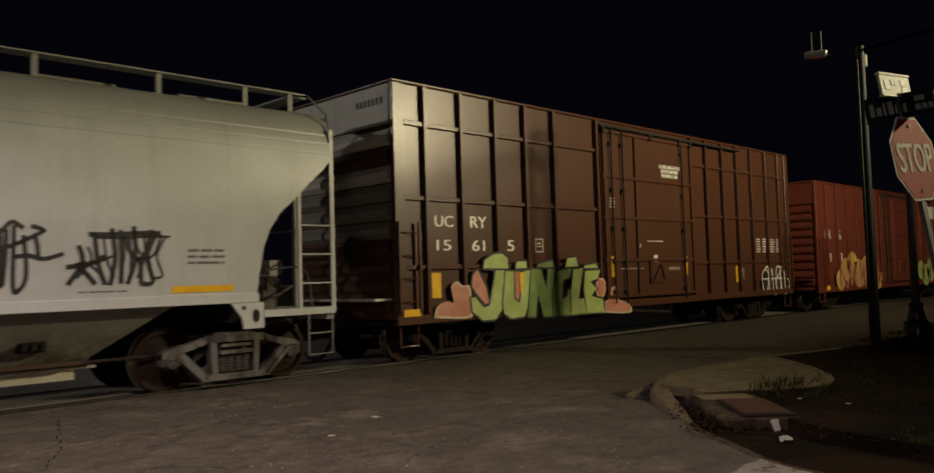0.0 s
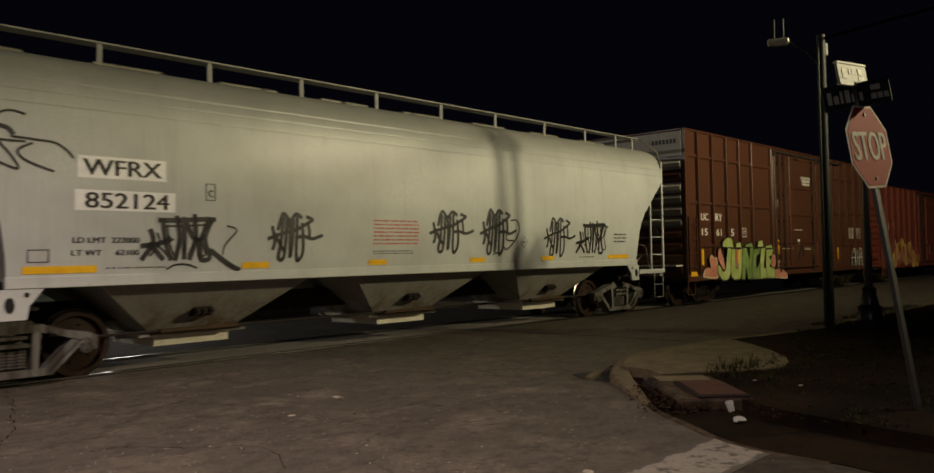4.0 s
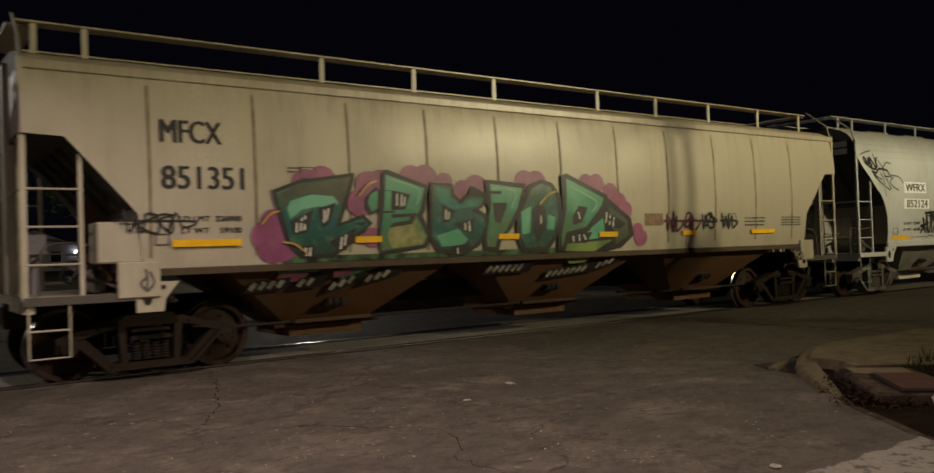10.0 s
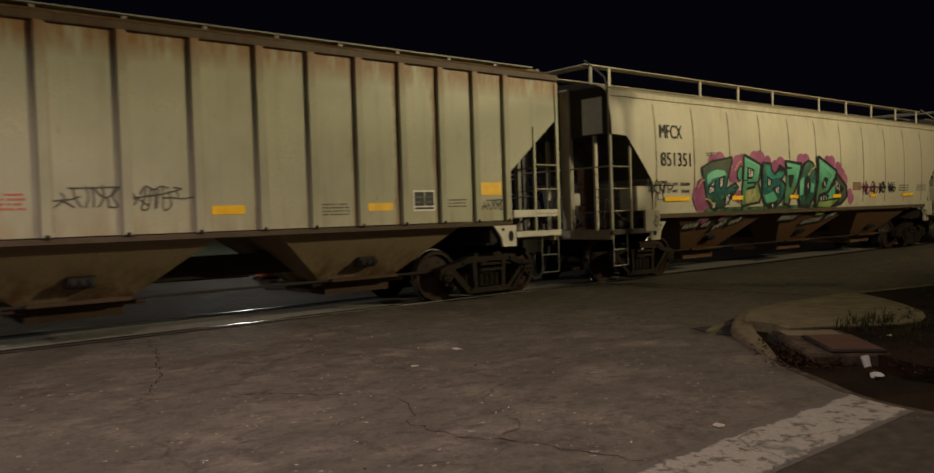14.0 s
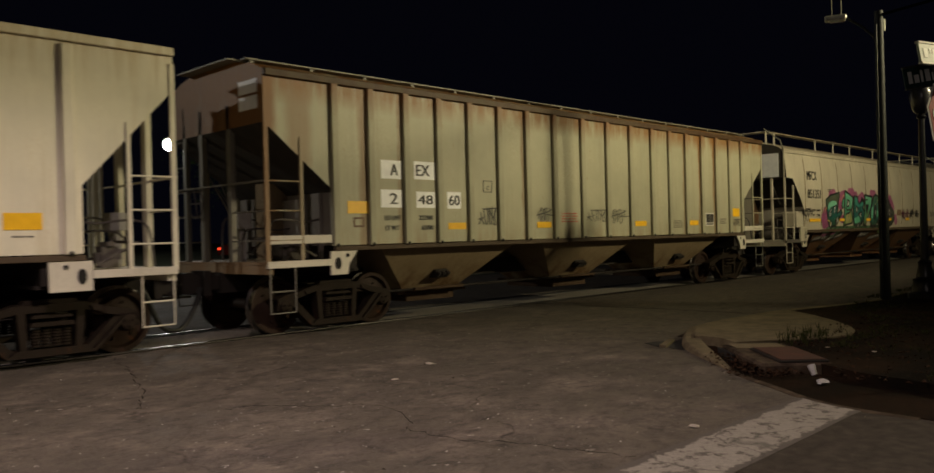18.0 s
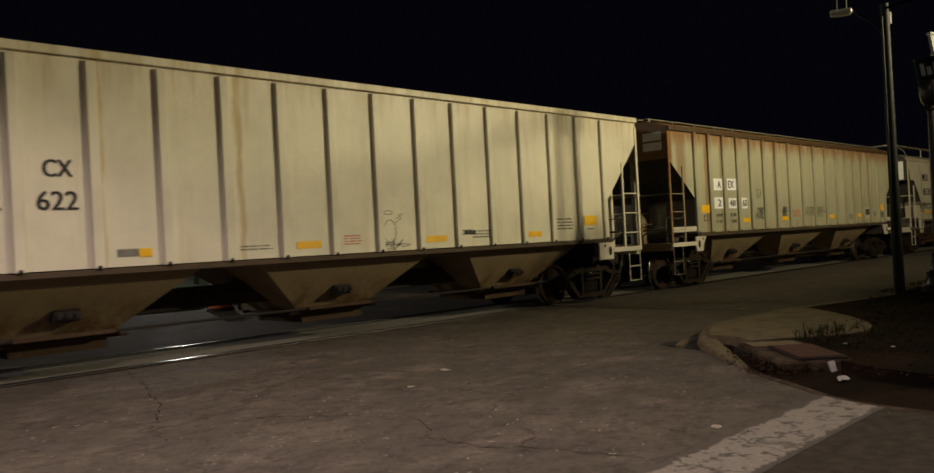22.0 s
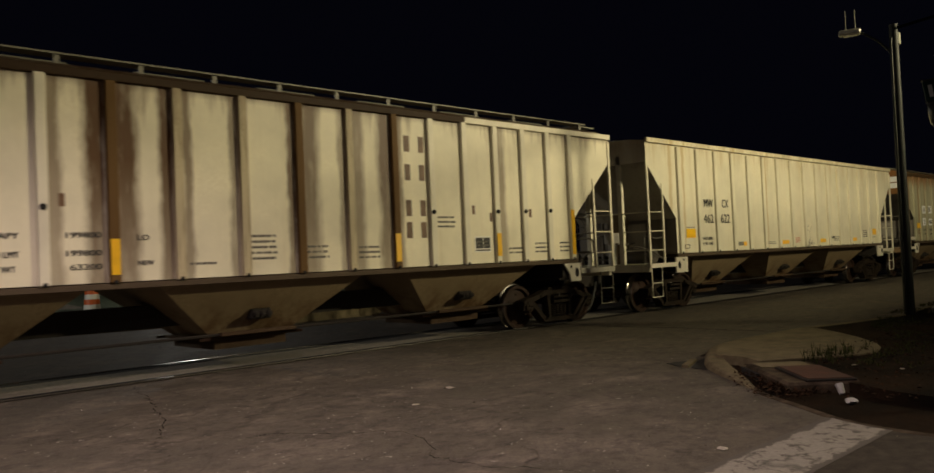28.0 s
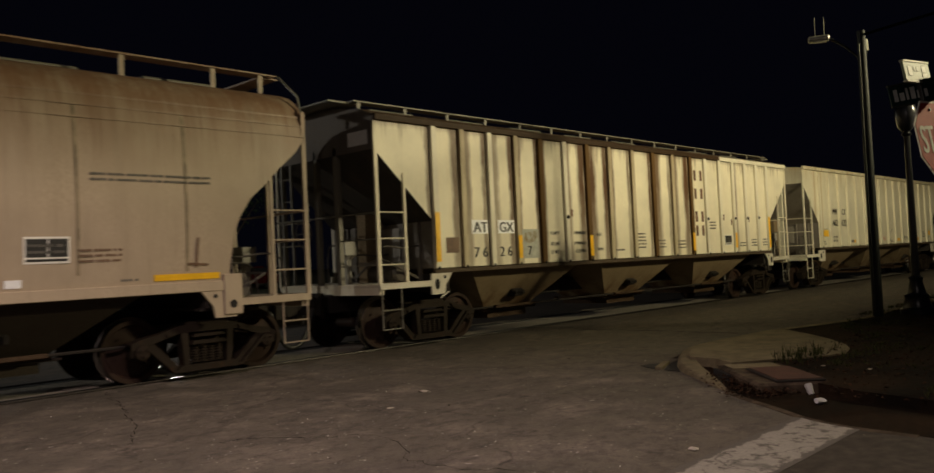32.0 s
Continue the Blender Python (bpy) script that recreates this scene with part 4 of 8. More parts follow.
            for u in brackets:
                part("walkway_bracket", post, rail_steel, car, at=(u, s * 0.87, z - 0.46))
        for e in (-1, 1):
            part("end_walkway", box(*sorted((e * (half - 0.30), e * (half + overhang))), -0.80, 0.80, z - 0.050, z - 0.024), rail_steel, car)
    else:
        for e in (-1, 1):
            part("end_walkway", box(*sorted((e * (half - 0.25), e * (half + 0.34))), -0.15, 0.62, 4.13, 4.16), GEAR, car, "small steel platform over the roof's end")
            for y in (-0.05, 0.5):
                part("platform_bracket", tubes([(e * (half + 0.28), y, 4.13), (e * (half - 0.02), y, 3.86)], 0.02, 6), GEAR, car)
    # side posts
    if rib_xs:
        steels = rib_turns or (rib_steel,)
        ribs = [mesh_of("side_post", box(-0.068, 0.068, -0.045, 0.045, sill_z - 0.01, 3.92, bevel=0.012), m) for m in steels]
        foot_bolt = mesh_of("post_foot_bolt", lathe(bmesh.new(), [(-0.016, 0.004), (-0.012, 0.024), (0.004, 0.030)], 10, "y"), BLACK)
        for s in (-1, 1):
            for k, u in enumerate(rib_xs):
                part("side_post", ribs[k % len(ribs)], steels[k % len(ribs)], car, at=(u, s * (w0 + 0.017), 0))
                if s < 0:
                    part("post_foot_bolt", foot_bolt, BLACK, car, at=(u, -w0 - 0.063, sill_z + 0.005))
                if s < 0:
                    part("weld_seam", box(u + 0.069, u + 0.084, -w0 - 0.006, -w0 + 0.002, sill_z + 0.05, 3.90), WELD if rib_steel is steel else RUSTY_POST, car, "stained weld beside a post")
    if eave:
        for s in (-1, 1):
            for a, b, m in eave_steel or ((-half, half, steel),):
                part("eave", box(a, b, s * (skin(eave) + 0.03) - 0.035, s * (skin(eave) + 0.03) + 0.035, eave - 0.05, eave + 0.06, bevel=0.01), m, car)
    for z in seams:
        part("roof_seam", box(-half + 0.03, half - 0.03, -skin(z) - 0.012, -skin(z) + 0.01, z - 0.012, z + 0.012), steel, car)
    for u in welds:
        patch(car, "weld_seam", u - 0.02, u + 0.02, 1.5, 3.7, WELD, lambda z: skin(z) - 0.012, 0.005)
    ends(car, half)
    return car, skin


# GREY mixes towards a darker grey from the upper side to the roof
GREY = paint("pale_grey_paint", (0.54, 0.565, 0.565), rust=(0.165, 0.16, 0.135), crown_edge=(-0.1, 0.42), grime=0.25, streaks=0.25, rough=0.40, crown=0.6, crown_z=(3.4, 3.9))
CREAM = paint("cream_paint", (0.52, 0.475, 0.37), rust=(0.20, 0.15, 0.09), grime=0.25, streaks=0.3, rough=0.38, gloss=0.5, crown=0.6, crown_z=(3.7, 4.0), foot=0.3, drip=((0.22, 0.16, 0.09), 0.28, 3.8, 0.8), darker_end=0.55)
TAN = paint("weathered_tan_paint", (0.43, 0.345, 0.25), rust=(0.20, 0.10, 0.05), grime=0.4, streaks=0.35, rough=0.5, rusty=0.1, crown=0.8, drip=((0.20, 0.13, 0.08), 0.6, 3.9, 1.5))
OLIVE = paint("weathered_grey_green_paint", (0.42, 0.405, 0.285), rust=(0.23, 0.10, 0.02), dirt=(0.17, 0.115, 0.055), grime=0.4, streaks=0.35, rough=0.5, rusty=0.6, crown=0.85, crown_z=(3.48, 3.76), crown_edge=(0.36, 0.52), foot=0.4, drip=((0.20, 0.085, 0.018), 0.75, 3.95, 0.45), stains=((-8.15, 0.16, 0.8), (-7.6, 0.22, 0.3), (-6.35, 0.12, 0.5), (-5.6, 0.05, 0.4), (-2.4, 0.05, 0.4), (3.78, 0.05, 0.4), (4.56, 0.05, 0.7), (5.33, 0.06, 0.7)), stain=(0.20, 0.085, 0.02))
IVORY = paint("ivory_paint", (0.75, 0.71, 0.565), rust=(0.36, 0.26, 0.12), crown=0.25, crown_z=(3.0, 4.0), dirt=(0.44, 0.32, 0.15), grime=0.3, streaks=0.5, rough=0.45, rusty=0.25, drip=((0.37, 0.25, 0.075), 0.4, 4.0, 1.0), stains=((-7.02, 0.07, 0.2), (-6.43, 0.05, 0.3), (-3.95, 0.06, 0.3), (-2.01, 0.05, 0.4), (3.1, 0.05, 0.1)), stain=(0.42, 0.27, 0.06))
STAINED = paint("stained_cream_paint", (0.85, 0.79, 0.615), dirt=(0.42, 0.31, 0.16), rust=(0.075, 0.042, 0.02), grime=0.25, streaks=0.3, rough=0.5, rusty=0.1, crown=0.95, crown_z=(3.78, 4.0), crown_edge=(0.12, 0.42), band=(0.58, 0.74), drip=((0.14, 0.075, 0.028), 0.55, 3.92, 0.7), stains=((-7.08, 0.06, 0.6), (-6.40, 0.11, 0.75), (-6.08, 0.10, 0.6), (-5.62, 0.07, 0.8), (-5.33, 0.12, 0.45), (-4.84, 0.09, 0.9), (-4.58, 0.06, 0.65), (-4.04, 0.07, 0.85), (-3.80, 0.06, 0.6), (-2.98, 0.09, 0.5), (-2.48, 0.15, 0.95), (-2.12, 0.17, 0.9), (-1.58, 0.11, 0.95), (-1.30, 0.07, 0.6), (-0.62, 0.07, 0.55), (0.30, 0.07, 0.85), (0.62, 0.2, 0.75), (1.22, 0.07, 0.5), (1.52, 0.14, 0.65), (2.08, 0.14, 0.85), (2.40, 0.07, 0.6), (4.86, 0.12, 0.5)))
CLEAN = paint("chalky_cream_paint", (0.80, 0.75, 0.61), dirt=(0.36, 0.25, 0.11), grime=0.3, streaks=0.4, rough=0.5)
BROWN_EAVE = paint("dark_rusty_eave", (0.046, 0.027, 0.014), dirt=(0.02, 0.012, 0.008), rust=(0.10, 0.045, 0.016), grime=0.7, rusty=0.8, rough=0.6, gloss=0.15)
RUSTY_EAVE = paint("flaking_eave_paint", (0.085, 0.055, 0.025), dirt=(0.06, 0.026, 0.009), rust=(0.17, 0.06, 0.012), grime=0.8, rusty=1.0, streaks=0.9, rough=0.6, band=(0.42, 0.58))
RUSTY_POST = paint("rusty_post_paint", (0.14, 0.080, 0.030), dirt=(0.085, 0.042, 0.016), rust=(0.12, 0.05, 0.02), grime=0.8, streaks=0.9, rough=0.6, rusty=0.6, gloss=0.12)
WORN_POST = paint("worn_post_paint", (0.38, 0.365, 0.255), dirt=(0.16, 0.10, 0.045), rust=(0.20, 0.07, 0.014), grime=0.5, streaks=0.5, rough=0.55, rusty=0.6, crown=0.9, crown_z=(3.3, 3.8), drip=((0.17, 0.07, 0.02), 0.8, 3.95, 0.8))
STREAK = paint("rust_streak_stain", (0.56, 0.48, 0.32), dirt=(0.10, 0.048, 0.016), grime=0.8, streaks=1.0, rough=0.55, band=(0.47, 0.56), drip=((0.12, 0.055, 0.018), 0.95, 3.95, 3.0))
# bay paints turn darker and browner towards the bottom
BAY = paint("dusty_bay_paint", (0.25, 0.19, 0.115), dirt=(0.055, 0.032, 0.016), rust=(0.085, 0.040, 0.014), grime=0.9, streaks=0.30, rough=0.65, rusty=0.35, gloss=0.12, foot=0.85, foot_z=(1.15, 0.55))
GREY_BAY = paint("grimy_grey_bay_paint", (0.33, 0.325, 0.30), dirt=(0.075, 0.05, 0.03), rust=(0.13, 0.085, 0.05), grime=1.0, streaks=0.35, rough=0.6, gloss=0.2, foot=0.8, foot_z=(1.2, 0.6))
# dark paint that carries the shade of slope sheets and ends
END_SHADE = paint("shaded_end_paint", (0.055, 0.050, 0.044), grime=0.5, streaks=0.7, rough=0.6, rusty=0.2, gloss=0.12)

BOARD = paint("grimy_galvanised_steel", (0.20, 0.19, 0.155), grime=0.5, streaks=0.3, rough=0.5)
ROUND = [(1.30, 1.51), (1.5, 1.545), (1.9, 1.58), (2.4, 1.60), (2.9, 1.59), (3.3, 1.57), (3.6, 1.53), (3.75, 1.49), (3.9, 1.42), (4.02, 1.31), (4.12, 1.15), (4.2, 0.92), (4.26, 0.6), (4.29, 0.2)]
FLATTER = ROUND[:7] + [(3.75, 1.49), (3.88, 1.40), (3.97, 1.22), (4.03, 0.95), (4.07, 0.6), (4.09, 0.2)]
STRAIGHT = [(1.36, 1.45), (1.45, 1.45), (3.9, 1.45), (3.98, 1.45), (4.12, 1.1), (4.22, 0.5), (4.24, 0.1)]
LOW = [(1.36, 1.45), (1.45, 1.45), (3.9, 1.45), (4.0, 1.45), (4.05, 1.1), (4.09, 0.5), (4.10, 0.1)]
RIB18 = [-6.96, -6.24, -5.48, -4.71, -3.93, -3.12, -2.30, -1.44, -0.48, 0.44, 1.36, 2.27, 3.07, 3.87, 4.67, 5.44, 6.18, 6.88]
RIB16 = [-6.69 + 0.892 * k for k in range(16)]

SPACED = (-8.0, -7.34, -5.68, -4.03, -2.35, -0.7, 0.97, 2.61, 4.32, 5.94, 7.3, 8.1)

CARS = []
# the cars' darker end paints hold the ends' shade in their colour
wfrx, wf = hopper("hopper_car", "pale grey rounded covered hopper car with black sprayed tags", -0.95, 8.42, ROUND, GREY, rail_steel=paint("grimy_grey_rail", (0.27, 0.27, 0.26), grime=0.7, streaks=0.6, rough=0.55), end_steel=END_SHADE, pale_truck=True, bay_steel=GREY_BAY, inset=CURVED, seams=(3.46, 3.62, 3.76), brackets=SPACED)
mfcx, mf = hopper("hopper_car", "cream rounded covered hopper car with green and purple graffiti", -18.8, 8.4, FLATTER, CREAM, sill=(1.275, 1.37), lift=0.36, brackets=(-8.15, -7.57, -4.3, -2.68, -1.05, 1.44, 3.08, 4.75, 6.5, 8.12), end_steel=END_SHADE, end_posts=((-1.11, 0.03, 3.3), (0.2, 0.03, 3.9), (0.87, 0.025, 4.1)), eave=3.78, bay_steel=paint("rust_brown_bay_paint", (0.125, 0.070, 0.038), dirt=(0.05, 0.028, 0.016), rust=(0.11, 0.045, 0.016), grime=0.9, streaks=0.4, rough=0.65, rusty=0.5, gloss=0.15, foot=0.8, foot_z=(1.15, 0.55)), inset=STEPPED, welds=[-7.0, -5.65, -4.26, -2.93, -1.57, -0.2, 1.17, 2.54, 3.96, 5.3, 6.61])
aex, ae = hopper("hopper_car", "rusty grey-green ribbed covered hopper car", -36.8, 8.2, STRAIGHT, OLIVE, RIB18, end_steel=END_SHADE, end_posts=((-0.41, 0.055, 3.57), (0.47, 0.055, 3.58), (1.04, 0.03, 3.7)), rib_steel=WORN_POST, eave_steel=((-8.2, 8.2, RUSTY_EAVE),), overhang=0.2, rail_steel=BOARD, lift=0.0, brackets=[-8.03 + 1.09 * k for k in range(16)], bay_steel=BAY, inset=[(2.2, 1.23), (3.2, 0.0)], eave=3.93)
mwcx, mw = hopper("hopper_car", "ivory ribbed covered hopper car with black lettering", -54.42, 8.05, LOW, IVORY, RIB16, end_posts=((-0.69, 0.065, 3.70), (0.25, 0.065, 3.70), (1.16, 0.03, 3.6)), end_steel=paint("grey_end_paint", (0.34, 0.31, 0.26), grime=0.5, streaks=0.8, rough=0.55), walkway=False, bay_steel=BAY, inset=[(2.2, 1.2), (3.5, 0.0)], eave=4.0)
atgx, at = hopper("hopper_car", "cream ribbed covered hopper car with brown rust streaks", -72.2, 8.3, STRAIGHT, STAINED, RIB18, end_steel=END_SHADE, end_posts=((-0.37, 0.055, 3.55), (0.22, 0.05, 3.55), (1.3, 0.03, 3.6)), rib_steel=STREAK, rib_turns=(CLEAN, STREAK, CLEAN, STREAK, RUSTY_POST, CLEAN, RUSTY_POST, STREAK, STREAK, RUSTY_POST, STREAK, RUSTY_POST, CLEAN, CLEAN, CLEAN, CLEAN, CLEAN, CLEAN), end_sheet=paint("mottled_end_paint", (0.17, 0.155, 0.14), grime=0.8, streaks=0.8, rough=0.6, gloss=0.15), eave_steel=((-8.3, 3.9, BROWN_EAVE), (3.902, 8.3, CLEAN)), overhang=0.40, rail_steel=BOARD, lift=0.07, brackets=[-8.12 + 1.08 * k for k in range(16)], bay_steel=BAY, inset=[(2.2, 1.28), (3.4, 0.0)], eave=3.93)
# the rear car's near-black bays have their shade put into the paint
last, la = hopper("hopper_car", "weathered tan rounded covered hopper car", -90.35, 8.42, ROUND, TAN, end_steel=END_SHADE, bay_steel=paint("shaded_bay_paint", (0.045, 0.036, 0.027), dirt=(0.02, 0.014, 0.010), rust=(0.06, 0.03, 0.014), grime=0.8, rusty=0.4, rough=0.7, gloss=0.12), welds=[5.04, 6.45, 3.6, 2.2], inset=CURVED, seams=(3.46, 3.62, 3.76), brackets=SPACED)
for car, half in ((mfcx, 8.4), (wfrx, 8.42), (last, 8.42)):
    for e in (-1, 1):
        x = e * (half - 0.02)
        part("roof_grab_rail", tubes([(x, -1.50, 3.80), (x, -1.42, 4.1), (x, -0.92, 4.50)], 0.018, 6), BOARD, car)
part("end_brace", box(-8.46, -8.34, -0.52, -0.27, 1.10, 3.98, bevel=0.012), CREAM, mfcx, "broad cream post on the end")
CARS += [wfrx, mfcx, aex, mwcx, atgx, last]


# ---- boxcars ----
# pale paint for corrugations that catch lamp light; the light is in the colour
LIT_RIBS = paint("lit_rib_paint", (0.26, 0.235, 0.215), dirt=(0.10, 0.06, 0.045), grime=0.5, streaks=0.5, rough=0.4)
BROWN = paint("brown_boxcar_paint", (0.086, 0.035, 0.020), dirt=(0.04, 0.022, 0.014), grime=0.5, streaks=0.5, rough=0.30, gloss=0.40)
RED = paint("red_boxcar_paint", (0.15, 0.033, 0.020), dirt=(0.08, 0.03, 0.02), grime=0.4, streaks=0.4, rough=0.5)


def boxcar(name, label, x, half, z0, z1, steel, posts, beams, door, end_top):
    car = thing(name, label, "boxcar", (x, MID, 0), "freight cars in the train")
    w = 1.50
    end_mid = LIT_RIBS if end_top is not steel else steel
    part("body", box(-half + 0.06, half - 0.06, -w, w, z0 + 0.1, z1 - 0.06), steel, car)
    part("roof", box(-half, half, -w - 0.05, w + 0.05, z1 - 0.06, z1, bevel=0.02), steel, car)
    for s in (-1, 1):
        part("side_sill", box(-half, half, s * (w + 0.03) - 0.04, s * (w + 0.03) + 0.04, z0, z0 + 0.16, bevel=0.01), steel, car)
        for u in (-half + 0.12, half - 0.12):
            part("corner_post", box(u - 0.12, u + 0.12, s * (w + 0.02) - 0.04, s * (w + 0.02) + 0.04, z0 + 0.16, z1 - 0.06, bevel=0.01), steel, car)
        post = mesh_of("side_post", box(-0.04, 0.04, -0.05, 0.05, z0 + 0.16, z1 - 0.06, bevel=0.006), steel)
        for u in posts:
            part("side_post", post, steel, car, at=(u, s * (w + 0.045), 0))
        for z in beams:
            for a, b in ((-half + 0.24, door[0] - 0.1), (door[1] + 0.1, half - 0.24)):
                part("side_beam", box(a, b, s * (w + 0.02) - 0.035, s * (w + 0.02) + 0.035, z - 0.04, z + 0.04, bevel=0.008), steel, car)
        d = part("sliding_door", box(door[0], door[1], s * (w + 0.06) - 0.03, s * (w + 0.06) + 0.03, z0 + 0.22, z1 - 0.22, bevel=0.01), steel, car)
        for k in (0, 1, 3):
            u = door[0] + (door[1] - door[0]) * (0.02 + 0.32 * k)
            part("door_post", box(u - 0.04, u + 0.04, s * (w + 0.11) - 0.03, s * (w + 0.11) + 0.03, z0 + 0.24, z1 - 0.24, bevel=0.008), steel, d)
        for z in (z0 + 0.25, z0 + 1.05, z0 + 2.0, z0 + 2.9, z1 - 0.28):
            part("door_beam", box(door[0], door[1], s * (w + 0.105) - 0.03, s * (w + 0.105) + 0.03, z - 0.035, z + 0.035, bevel=0.008), steel, d)
        for u in (door[0] + 0.06, door[1] - 0.06):
            part("door_edge", box(u - 0.03, u + 0.03, s * (w + 0.10) - 0.02, s * (w + 0.10) + 0.02, z0 + 0.22, z1 - 0.22), UNDER, d)
        for u in (door[0] + 0.32, door[0] + 0.75, door[1] - 0.55):
            rod = part("lock_rod", tubes([(u, s * (w + 0.15), z0 + 0.1), (u, s * (w + 0.15), z1 - 0.2)], 0.022, 6), UNDER, d)
            for z in (z0 + 0.35, z0 + 1.0, z0 + 1.75, z0 + 2.6, z1 - 0.55):
                part("rod_bracket", box(u - 0.05, u + 0.05, s * (w + 0.14) - 0.03, s * (w + 0.14) + 0.03, z - 0.035, z + 0.035, bevel=0.008), UNDER, rod)
        part("door_track", box(door[0] - 0.05, min(door[1] + 2.6, half - 0.3), s * (w + 0.12) - 0.03, s * (w + 0.12) + 0.03, z1 - 0.20, z1 - 0.14, bevel=0.008), UNDER, car)
        for u in (door[0] + 0.05, (door[0] + door[1]) / 2, door[1] - 0.6, door[1] - 0.1):
            part("track_hanger", box(u - 0.05, u + 0.05, s * (w + 0.14) - 0.035, s * (w + 0.14) + 0.035, z1 - 0.34, z1 - 0.20, bevel=0.01), UNDER, d)
        gear = part("door_gear", box(door[0] + 1.75, door[0] + 2.35, s * (w + 0.11) - 0.03, s * (w + 0.11) + 0.03, z0 + 0.50, z0 + 1.0, bevel=0.015), steel, d)
        part("crank", tubes([(door[0] + 1.8, s * (w + 0.16), z0 + 0.55), (door[0] + 2.15, s * (w + 0.17), z0 + 0.95), (door[0] + 2.3, s * (w + 0.16), z0 + 0.6)], 0.018, 6), UNDER, gear)
        for e in (-1, 1):
            ladder(car, e * (half - 0.06), e * (half - 0.5), s * (w + 0.09), z0 + 0.2, z0 + 1.75, steel, 4)
            part("sill_step", tubes([(e * (half - 0.1), s * w, z0), (e * (half - 0.1), s * w, 0.34), (e * (half - 0.5), s * w, 0.34), (e * (half - 0.5), s * w, z0)], 0.018, 6), steel, car)
    n = 10
    for e in (-1, 1):
        for k in range(n):
            za = z0 + 0.2 + k * (z1 - z0 - 1.0) / n
            h = (z1 - z0 - 1.0) / n
            bm = bmesh.new()
            prism(bm, [(e * (half - 0.06), za), (e * (half + 0.02), za + 0.25 * h), (e * (half + 0.03), za + 0.55 * h), (e * (half - 0.06), za + h * 0.9)], -w + 0.1, w - 0.1)
            # upper corrugations of the brown car are paler: lamp light painted in
            part("end_corrugation", bm, (end_top if k in (9, 7) else end_mid) if k > n - 7 and k != 8 else steel, car)
        part("end_panel", box(*sorted((e * (half - 0.05), e * (half + 0.005))), -w + 0.05, w - 0.05, z1 - 0.75, z1 - 0.08), end_top, car, "pale top panel of the end")
        part("end_platform", box(*sorted((e * (half - 0.05), e * (half + 0.35))), -w + 0.1, w - 0.6, z0 + 0.42, z0 + 0.46), end_top, car)
        part("brake_wheel", lathe(bmesh.new(), [(-0.02, 0.2), (0, 0.24), (0.02, 0.2)], 20, "y"), UNDER, car, at=(e * (half + 0.2), -0.6, z0 + 1.3, 0, 0, 90))
        truck(car, e * (half - 1.70))
    part("centre_sill", box(-half - 0.2, half + 0.2, -0.17, 0.17, 0.62, 0.9), UNDER, car)
    part("floor_frame", box(-half + 0.2, half - 0.2, -w + 0.1, w - 0.1, z0 - 0.02, z0 + 0.095), UNDER, car)
    part("brake_cylinder", lathe(bmesh.new(), [(-0.5, 0.1), (-0.4, 0.2), (0.4, 0.2), (0.5, 0.1)], 14, "y"), UNDER, car, at=(0.5, 0.6, 0.55, 0, 0, 90))
    ends(car, half)

    def skin(z):
        return w

    return car, skin


ucry, uc = boxcar("boxcar", "tall brown steel boxcar with lime green graffiti", 16.45, 7.74, 0.70, 4.88, BROWN, [-7.03, -6.15, -5.24, -4.37, -3.48, -2.0, 2.0, 2.75, 3.62, 4.43, 5.28, 6.19, 7.02], [4.15, 2.86, 1.67], (-1.9, 1.95), paint("end_white_paint", (0.62, 0.60, 0.54), rough=0.5))
lrs, lr = boxcar("boxcar", "faded red steel boxcar with orange graffiti", 33.9, 7.7, 0.62, 4.25, RED, [-6.9, -6.0, -5.1, -4.2, -3.3, -2.3, 2.0, 2.9, 3.8, 4.7, 5.6, 6.5], [], (-1.9, 1.9), RED)
CARS += [ucry, lrs]

# ---- lettering, reflectors and graffiti on the cars ----
def reflector(car, x0, x1, z0, z1, skin):
    return patch(car, "reflector", x0, x1, z0, z1, YELLOW, skin, 0.009, "yellow reflective strip")


def fine_print(car, x0, x1, z0, z1, lines, material, skin, seed=1):
    """Small writing too fine to read: rows of short bars."""
    rnd = random.Random(seed)
    bm = bmesh.new()
    h = (z1 - z0) / lines
    for k in range(lines):
        x, z = x0, z1 - (k + 0.8) * h
        while x < x1 - 0.02:
            w = min(rnd.uniform(0.018, 0.055), x1 - x)
            quad_box(bm, x, x + w, -skin(z) - 0.006, -skin(z) + 0.002, z, z + 0.42 * h)
            x += w + (0.012 if rnd.random() < 0.75 else 0.035)
    return tagged(part("fine_print", bm, FAINT if material is INK else material, car), kind="stuff")


def outline_box(car, x0, x1, z0, z1, material, skin, t=0.015):
    bm = bmesh.new()
    for a, b, c, d in ((x0, x1, z0, z0 + t), (x0, x1, z1 - t, z1), (x0, x0 + t, z0 + t, z1 - t), (x1 - t, x1, z0 + t, z1 - t)):
        y = skin((c + d) / 2)
        quad_box(bm, a, b, -y - 0.006, -y + 0.002, c, d)
    return part("stencil_frame", bm, material, car)


